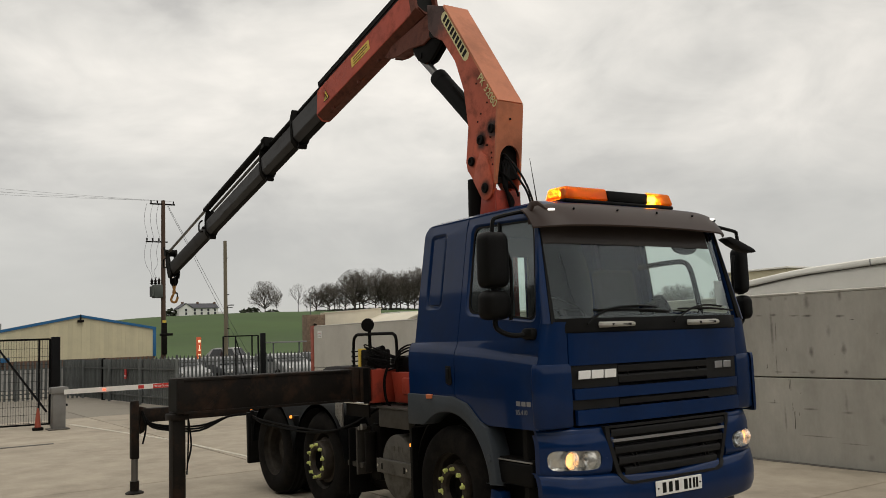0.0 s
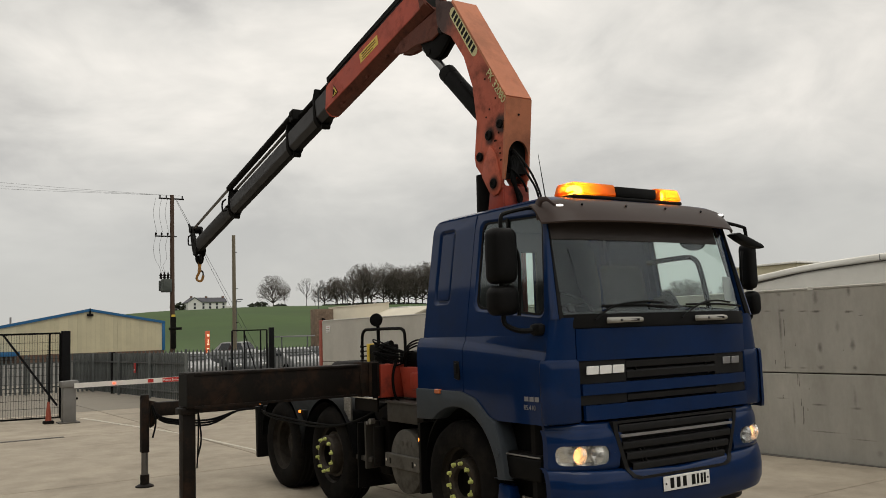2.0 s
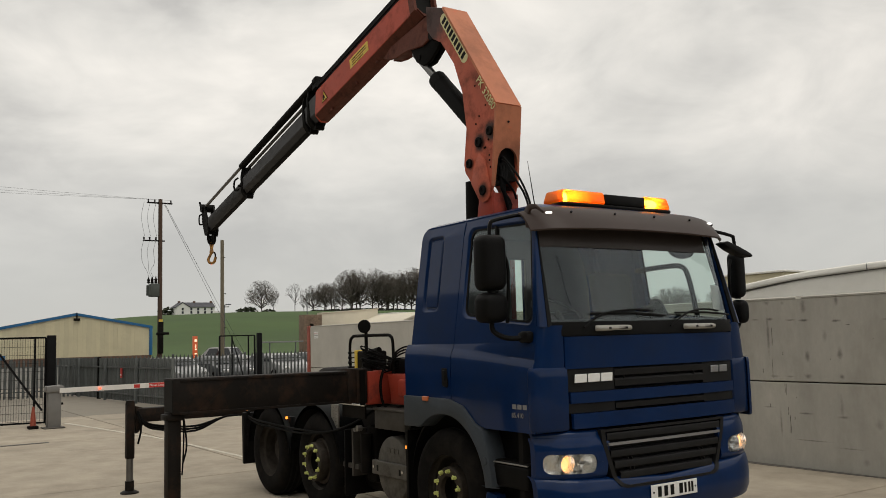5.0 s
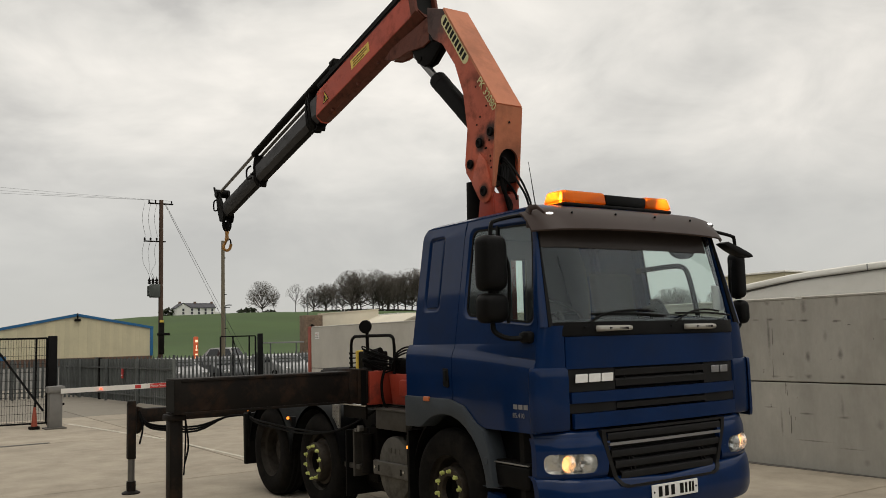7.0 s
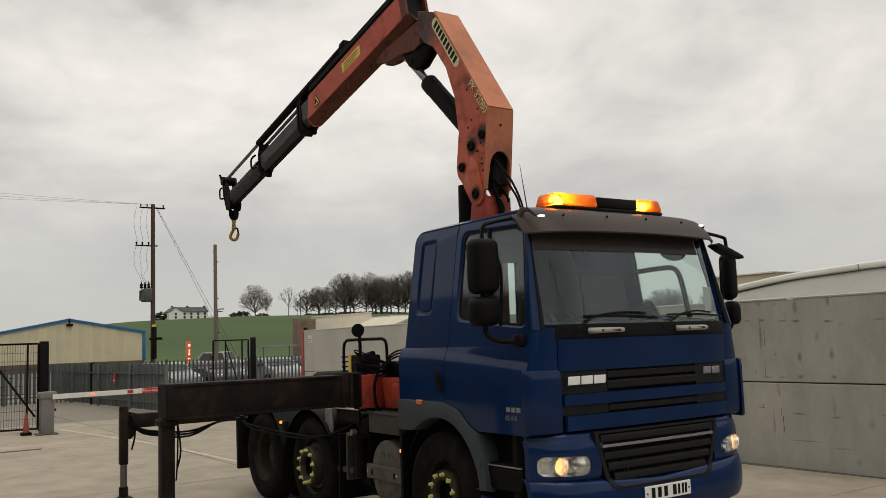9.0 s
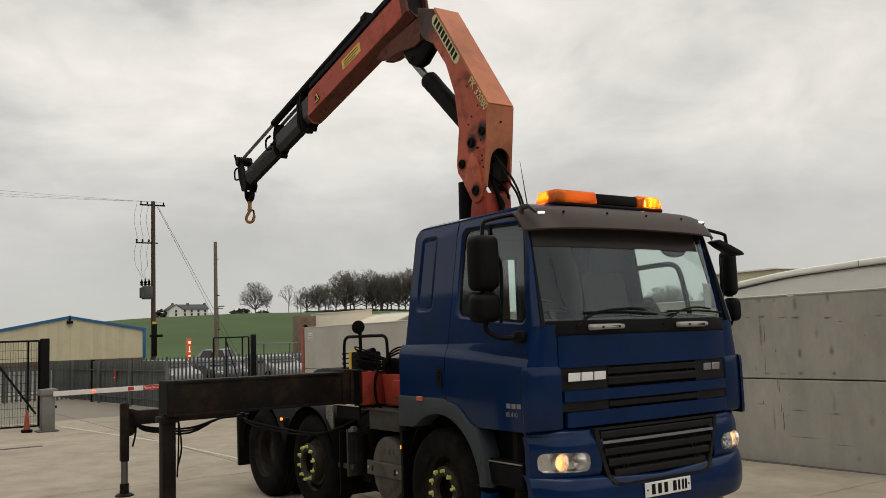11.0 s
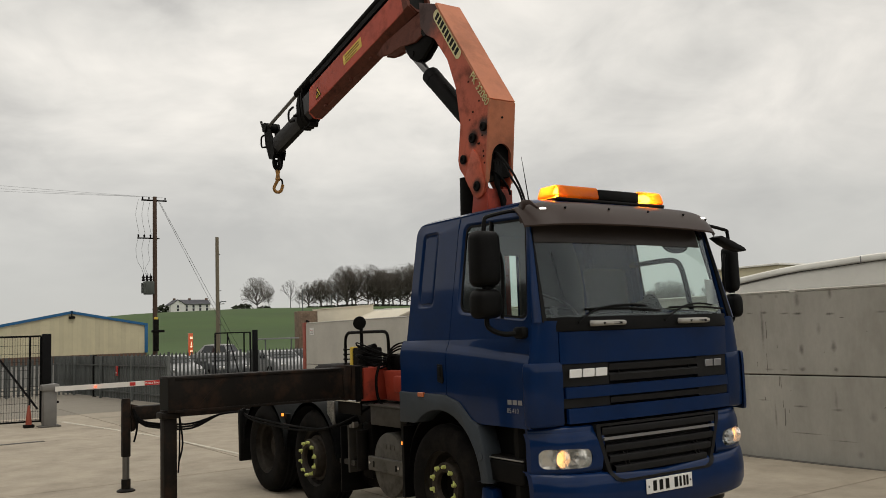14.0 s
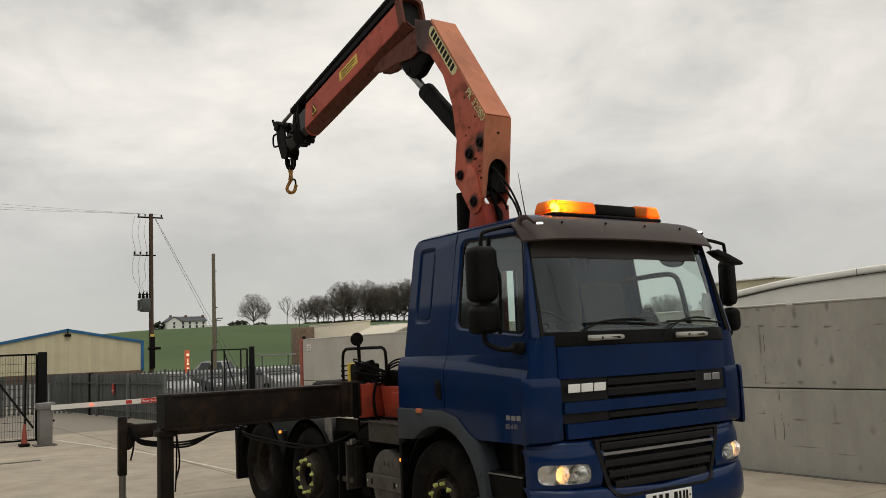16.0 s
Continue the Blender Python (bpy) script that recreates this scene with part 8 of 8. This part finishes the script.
    # canopy roof in front of the hill
    e0, e1 = away((-35, 11.1, 1.815), 1.35), away((-35, 12.75, 1.815), 1.35)
    cn = thing("canopy", (e0.x, e0.y, -0.05), "flat pale canopy on slim posts", "canopy")
    bm = vbox(B(), e0.x - 1.2, e0.x, e0.y, e1.y + 0.3, e0.z - 0.04, e0.z + 0.05, 0.01)
    part("canopy_roof", bm, M_ROOFGREY, cn)
    for y in (e0.y + 0.2, e1.y - 0.2):
        bm = rod(B(), (e0.x - 0.15, y, -0.05), (e0.x - 0.15, y, e0.z), 0.05, seg=8)
        part("canopy_post", bm, M_GALV, cn)


def farmhouse():
    k = 2.7
    l, r_ = away((-150, 41.03, 7.3), k), away((-150, 48.35, 7.25), k)
    top = away((-150, 41.4, 9.3), k).z
    zb = min(ground_z(l.x, l.y), ground_z(r_.x, r_.y)) - 0.3
    x = l.x
    h = thing("farmhouse", (x, (l.y + r_.y) / 2, zb), "white two-storey farmhouse with a dark slate roof", "house")
    eave = zb + (top - zb) * 0.66
    w0, w1 = l.y, r_.y
    gx = (w1 - w0) * 0.22
    bm = vbox(B(), x - 8, x, w0 + gx * 0.9, w1, zb, eave)
    part("wall", bm, M_WHITEWALL, h, "white rendered wall")
    bm = prism(B(), [(w0, zb), (w0, eave - 0.3), (w0 + gx * 0.75, top - 0.1), (w0 + gx * 1.5, eave), (w0 + gx * 1.5, zb)], "x", x - 6, x + 2.5)
    part("gable_wing", bm, M_WHITEWALL, h)
    bm = prism(B(), [(x + 0.4, eave - 0.15), (x - 4, top), (x - 8.4, eave - 0.15), (x - 8.4, eave + 0.1), (x - 4, top + 0.28), (x + 0.4, eave + 0.1)], "y", w0 + gx * 0.8, w1 + 0.3)
    part("roof", bm, M_SLATE, h, "dark slate roof")
    bm = prism(B(), [(w0 - 0.3, eave - 0.45), (w0 - 0.3, eave - 0.15), (w0 + gx * 0.75, top + 0.15), (w0 + gx * 1.5, eave + 0.2), (w0 + gx * 1.5, eave - 0.1), (w0 + gx * 0.75, top - 0.15)], "x", x - 6, x + 2.8)
    part("wing_roof", bm, M_SLATE, h)
    for y in (w0 + gx * 0.8, w0 + (w1 - w0) * 0.55, w1 - 0.5):
        bm = vbox(B(), x - 4.5, x - 3.5, y - 0.5, y + 0.5, top - 0.5, top + 0.95, 0.03)
        part("chimney", bm, M_BRICK, h)
    for z in (zb + 1.0, zb + (eave - zb) * 0.62):
        for i in range(4):
            y = w0 + gx * 1.9 + (w1 - w0 - gx * 2.1) * i / 3.2
            bm = vbox(B(), x - 0.05, x + 0.06, y - 0.5, y + 0.5, z, z + 1.25)
            part("window", bm, M_DARKPANE, h, "dark sash window")
        y = w0 + gx * 0.75
        bm = vbox(B(), x + 2.45, x + 2.56, y - 0.5, y + 0.5, z - 0.1, z + 1.1)
        part("window", bm, M_DARKPANE, h)
    bm = vbox(B(), x - 5, x + 0.5, w1 + 0.05, w1 + 4.5, zb, zb + 2.2, 0.05)
    part("lean_to", bm, M_WHITEWALL, h)


def arched_store():
    """White store with an arched roof behind the concrete wall."""
    y0 = 20.0
    s = thing("arched_store", (-6, y0, -0.05), "large white store with a shallow arched membrane roof", "store")
    def arc(x):
        return 3.74 - 0.0105 * (x + 8.4) ** 2 + 0.01 * math.sin(x * 1.9)
    xs = lin(-15.3, -1.0, 27)
    pts = [(-15.3, -0.05)] + [(x, arc(x) - 0.23 - 0.006 * max(0.0, -9.5 - x) ** 1.2) for x in xs] + [(-1.0, -0.05)]
    bm = prism(B(), pts, "y", y0 + 0.1, y0 + 30)
    part("wall", bm, M_DOME, s)
    bm = prism(B(), [(x, arc(x)) for x in xs] + [(x, arc(x) - 0.215) for x in xs[::-1]], "y", y0, y0 + 30.2, 0.06, 3)
    part("roof", bm, M_DOME, s, "white membrane roof with a dark edge line")
    bm = prism(B(), [(x, arc(x) - 0.217) for x in xs] + [(x, arc(x) - 0.236) for x in xs[::-1]], "y", y0 + 0.04, y0 + 0.12)
    part("edge_line", bm, M_STAIN, s)
    for x in (-9.9,):
        bm = vbox(B(), x - 0.015, x + 0.015, y0 - 0.006, y0 + 0.02, arc(x) - 0.21, arc(x) - 0.03)
        part("panel_joint", bm, M_ROOFGREY, s)
    b = thing("cream_store", (-30, 45, -0.05), "distant cream store with a pale roof", "store")
    bm = vbox(B(), -35.0, -30.1, 45, 60, -0.05, 5.5, 0.05)
    part("wall", bm, M_CREAM, b)
    bm = vbox(B(), -35.2, -29.9, 44.8, 60.2, 5.5, 5.62, 0.02)
    part("roof", bm, M_DOME, b)


shed()
stone_block()
farmhouse()
arched_store()


# ---------------------------------------------------------------- trees and hedges
def grow_tree(seed, h, width, clear, thick=1.0, kids=(10, 5, 4, 4, 3)):
    """A bare winter tree: tapered trunk, rising limbs and fine twigs that fill a domed crown, as two meshes."""
    rng = random.Random(seed)
    limb, twig = B(), B()
    zc, rz, rx = h * (clear + 1) / 2, h * (1 - clear) / 2, width / 2
    wob = [rng.uniform(0.80, 1.08) for _ in range(9)]

    def reach(p):
        a = int((math.atan2(p.y, p.x) + math.pi) / 6.2832 * 8.99)
        low = 1.25 if p.z < zc else 1.0
        return math.sqrt((p.x / (rx * wob[a])) ** 2 + (p.y / (rx * wob[a])) ** 2 + ((p.z - zc) / (rz * low)) ** 2)

    def go(p, d, length, r, lev):
        bend = Vector((rng.uniform(-1, 1), rng.uniform(-1, 1), rng.uniform(-0.1, 0.7))) * (0.10 + 0.05 * lev)
        d2 = (d + bend).normalized()
        if lev:
            while length > 0.25 and reach(p + (d + d2) * length * 0.5) > 1.0:
                length *= 0.8
        q = p + d * length * 0.5
        e = q + d2 * length * 0.5
        bm = limb if lev <= 2 else twig
        seg = 6 if lev < 2 else (4 if lev < 3 else 3)
        rod(bm, p, q, r, r * 0.86, seg, False)
        rod(bm, q, e, r * 0.86, r * 0.66, seg, False)
        if lev >= len(kids):
            return
        for k in range(kids[lev]):
            az = rng.uniform(0, 6.283) if lev else 2.4 * k + rng.uniform(-0.4, 0.4)
            tilt = rng.uniform(0.3, 1.0) if lev else (rng.uniform(0.35, 1.35) if k else 0.2)
            side = d2.orthogonal().normalized()
            side.rotate(Matrix.Rotation(az, 3, d2).to_quaternion())
            nd = (d2 * math.cos(tilt) + side * math.sin(tilt) + Vector((0, 0, 0.12))).normalized()
            f = 1.0 - 0.55 * (tilt / 1.35) * rng.uniform(0.6, 1.0) if lev == 0 else rng.uniform(0.3, 1.0)
            start = (p.lerp(q, f * 2) if f < 0.5 else q.lerp(e, f * 2 - 1)) if k else e
            long = h * rng.uniform(0.30, 0.48) if lev == 0 else length * rng.uniform(0.5, 0.78)
            go(start, nd, long, max(r * rng.uniform(0.42, 0.58), 0.017 * thick), lev + 1)

    go(Vector((0, 0, -0.4)), Vector((rng.uniform(-0.06, 0.06), rng.uniform(-0.06, 0.06), 1)).normalized(), h * (clear + 0.22), h * 0.017 * thick, 0)
    return finish(limb, "trunk", M_BARK, 0), finish(twig, "crown", M_TWIG, 0)


# broad, tall, tall and full, slight
KINDS = [grow_tree(11, 20, 23, 0.02, 1.0, (17, 6, 4, 4, 3)), grow_tree(23, 20, 17, 0.10, 1.1), grow_tree(37, 20, 20, 0.06, 1.1, (12, 5, 4, 4, 3)), grow_tree(58, 20, 13, 0.22, 0.8, (9, 4, 3, 3, 3))]


def tree(k, x, y, height, turn, label="tall bare tree on the hill"):
    t = thing("tree", (x, y, ground_z(x, y)), label, "tree", "bare trees on the hill")
    t.rotation_euler = (0, 0, turn)
    size = 1.06 * height / 20
    t.scale = (size, size, size)
    for nm, me in zip(("trunk", "crown"), KINDS[k]):
        o = new(nm, me)
        o.parent = t


rng = random.Random(21)
# place along the ridge, height, kind
ridge = [(164.6, 15.6, 0), (172.8, 11.5, 3), (180.0, 14.4, 3), (187.5, 8.0, 3),
         (191.5, 13.5, 2), (196.0, 15.2, 1), (199.5, 14.6, 2), (203.5, 15.0, 1), (207.5, 14.0, 2), (193.8, 12.0, 1), (206.0, 12.5, 3),
         (212.0, 21.5, 2), (217.5, 22.6, 1), (222.0, 21.0, 2), (225.5, 22.4, 2), (229.5, 21.5, 1), (214.5, 19.0, 1), (232.5, 17.0, 2),
         (235.0, 19.5, 2), (239.0, 20.0, 1), (242.5, 20.5, 2), (246.0, 22.6, 1), (249.5, 21.8, 2), (253.0, 23.8, 2), (256.5, 23.0, 1), (260.0, 23.6, 2), (264.0, 22.0, 1), (237.0, 17.0, 1), (248.0, 18.0, 1)]
for y, height, k in ridge:
    tree(k, -413 - rng.uniform(0, 9), y + (3.0 if y > 176 else 0.0), height, rng.uniform(0, 6.28), "bare slender tree on the hill" if k == 3 else "tall bare tree on the hill")


def hedge(name, pts, h, label):
    """A low hedge line of many small clumps."""
    bm = B()
    rng = random.Random(len(pts) * 7 + int(h * 10))
    for (x0, y0), (x1, y1) in zip(pts, pts[1:]):
        n = max(2, int(math.hypot(x1 - x0, y1 - y0) / (h * 0.030)))
        for i in range(n):
            t = (i + rng.random()) / n
            x, y = x0 + (x1 - x0) * t, y0 + (y1 - y0) * t
            r = h * rng.uniform(0.10, 0.20)
            c = Vector((x + rng.uniform(-0.5, 0.5) * h, y + rng.uniform(-0.3, 0.3) * h, ground_z(x, y) + h * rng.uniform(0.0, 0.8) * math.sin(math.pi * min(1.0, max(0.12, t))) ** 0.5))
            bmesh.ops.create_icosphere(bm, subdivisions=1, radius=r, matrix=Matrix.Translation(c) @ Matrix.Diagonal((1, 1.2, rng.uniform(0.6, 1.1), 1)))
    for v in bm.verts:
        v.co += noise.noise_vector(v.co * 0.9) * h * 0.18
    return solo(name, bm, M_HEDGE, label, "hedge", kind="stuff", smooth=0)


def ridge_pt(y150):
    p = away((-150, y150, 7), 2.7)
    return (p.x - 3, p.y)


hedge("hedge", [ridge_pt(53.2), ridge_pt(56.6)], 3.4, "dark brown scrub mound under a bare tree")
hedge("hedge", [ridge_pt(58.0), ridge_pt(60.6)], 2.2, "dark scrub under a bare tree")
hedge("hedge", [ridge_pt(39.0), ridge_pt(41.2)], 4.5, "dark shrubs beside the farmhouse")
hedge("hedge", [ridge_pt(68), ridge_pt(94)], 2.2, "low dark undergrowth among the bare trees")
# far wood seen through the cab
for i in range(34):
    k = rng.randrange(3)
    x, y = -165 + i * 3.8 + rng.uniform(-3, 3), 150 + rng.uniform(-12, 12)
    tree(k, x, y, rng.uniform(8.0, 12.0), rng.uniform(0, 6.28), "bare tree in a far wood")


# unseen plain walls, added so that the cab's paint and glass reflect something dark
for nm, box_ in (("wall_behind", (-140, 60, -23.3, -22.9, -0.05, 11.0)), ("wall_ahead", (46, 46.3, -34, 30, -0.05, 7.0))):
    bm = vbox(B(), *box_)
    solo(nm, bm, M_BACK, "plain unseen wall added to darken reflections", "wall", kind="structure")


# ---------------------------------------------------------------- beacon rotors
ROTORS = []
for y in (-0.54, 0.45):
    bm = lathe(B(), [(0.0, 0.034), (0.02, 0.032), (0.036, 0.022), (0.044, 0.008), (0.045, -0.004), (0.0, -0.004)], (0, 0, 0.045), (1, 0, 0), 20)
    bmesh.ops.scale(bm, vec=(1, 1.7, 1), verts=bm.verts)
    o = part("beacon_rotor", bm, M_AMBERHOT, bar, "lit rotating beacon", 35, False)
    o.location = Vector((-0.5, y, 2.873)) - Vector(TRUCK)
    bm = vbox(B(), -0.02, -0.006, -0.08, 0.08, -0.002, 0.094, 0.004, 1)
    back = part("rotor_shield", bm, M_CBLACK, None, "", 35, False)
    back.parent = o
    ROTORS.append(o)

# ---------------------------------------------------------------- yard slabs
yard = thing("pavement", (-10, -5, 0), "worn pale concrete yard in cast bays", "pavement", kind="structure")
XJ = [-39.2, -32.8, -26.4, -20.0, -13.6, -7.2, -0.8, 5.6, 12.0, 18.4]
YJ = [-22.8, -18.3, -13.8, -9.3, -4.8, -0.3, 4.86]
for x0, x1 in zip(XJ, XJ[1:]):
    for y0, y1 in zip(YJ, YJ[1:]):
        bm = vbox(B(), x0 + 0.012, x1 - 0.012, y0 + 0.012, y1 - 0.012, -0.045, 0.0, 0.008, 1)
        part("slab", bm, M_DRIVE if x1 < -19 else M_CONCRETE, yard)
bm = B()
vbox(bm, -39.2, 18.4, -22.8, 4.86, -0.045, -0.014)
part("joint_sealant", bm, M_STAIN, yard, "dark joint sealant")
bm = prism(B(), [(-18.0, -1.04), (-14.3, -0.53), (-12.4, -0.28), (-8.4, -0.10), (-8.4, -0.17), (-12.4, -0.36), (-14.3, -0.63), (-18.0, -1.16)], "z", 0.0015, 0.006)
part("pale_line", bm, M_LINE, yard, "worn pale line")
rng = random.Random(31)
bm = B()
edge = [(x, 4.80 + rng.uniform(-0.05, 0.05)) for x in lin(-16.9, 12.0, 90)]
prism(bm, [(12.0, 4.888), (-16.9, 4.888)] + edge, "z", 0.0015, 0.007)
part("wall_foot_dirt", bm, M_STAIN, yard, "dark line of dirt along the wall foot")
bm = vbox(B(), -13.74, -13.60, -8.0, -2.2, 0.001, 0.007)
part("gate_channel", bm, M_STAIN, yard, "dark steel gate channel")


# ---------------------------------------------------------------- what moves
TIP = [(0, 12.31), (0.5, 12.0), (1, 11.72), (1.5, 11.45), (2, 11.19), (2.5, 10.9), (3, 10.64), (3.5, 10.48), (4, 10.23), (6.5, 9.145), (7, 8.97), (7.5, 8.77), (8, 8.56), (8.5, 8.375), (9, 8.21),
       (11.5, 7.30), (12, 7.10), (12.5, 6.895), (13, 6.77), (13.5, 6.60), (14, 6.37), (14.5, 6.23), (15, 6.055), (15.5, 5.91), (16, 5.745)]
MID = [(0, 9.73), (0.5, 9.515), (1, 9.305), (1.5, 9.08), (2, 8.91), (2.5, 8.655), (3, 8.46), (3.5, 8.295), (4, 8.05), (6.5, 7.33), (7, 7.165), (7.5, 7.04), (8, 6.91), (8.5, 6.73), (9, 6.59),
       (11.5, 5.83), (12, 5.68), (12.5, 5.53), (13, 5.39), (13.5, 5.25), (14, 5.165), (14.5, 5.165), (16, 5.165)]
TWO = [(0, 6.89), (0.5, 6.66), (1, 6.48), (1.5, 6.30), (2, 6.135), (2.5, 5.865), (3, 5.70), (3.5, 5.56), (4, 5.38), (5, 5.12), (5.6, 5.05), (6.5, 5.05), (16, 5.05)]
ONE = [(0, 5.62), (0.5, 5.50), (1, 5.36), (1.5, 5.24), (2, 5.10), (2.5, 4.98), (3, 4.95), (16, 4.95)]


def motions():
    for k, rows, home in ((4, TIP, 5.745), (3, MID, 5.165), (2, TWO, 5.05), (1, ONE, 4.97)):
        walk(EXT[k], [(t, Matrix.Translation(U * (s - home))) for t, s in rows])
    for o, speed, start in zip(ROTORS, (1180, 1358), (0.5, 0.22)):
        at = o.location.copy()
        walk(o, [(i / 20, Matrix.Translation(at) @ pose(0, 0, 0, 0, 0, -42 - speed * (i / 20 - start))) for i in range(321)])


motions()
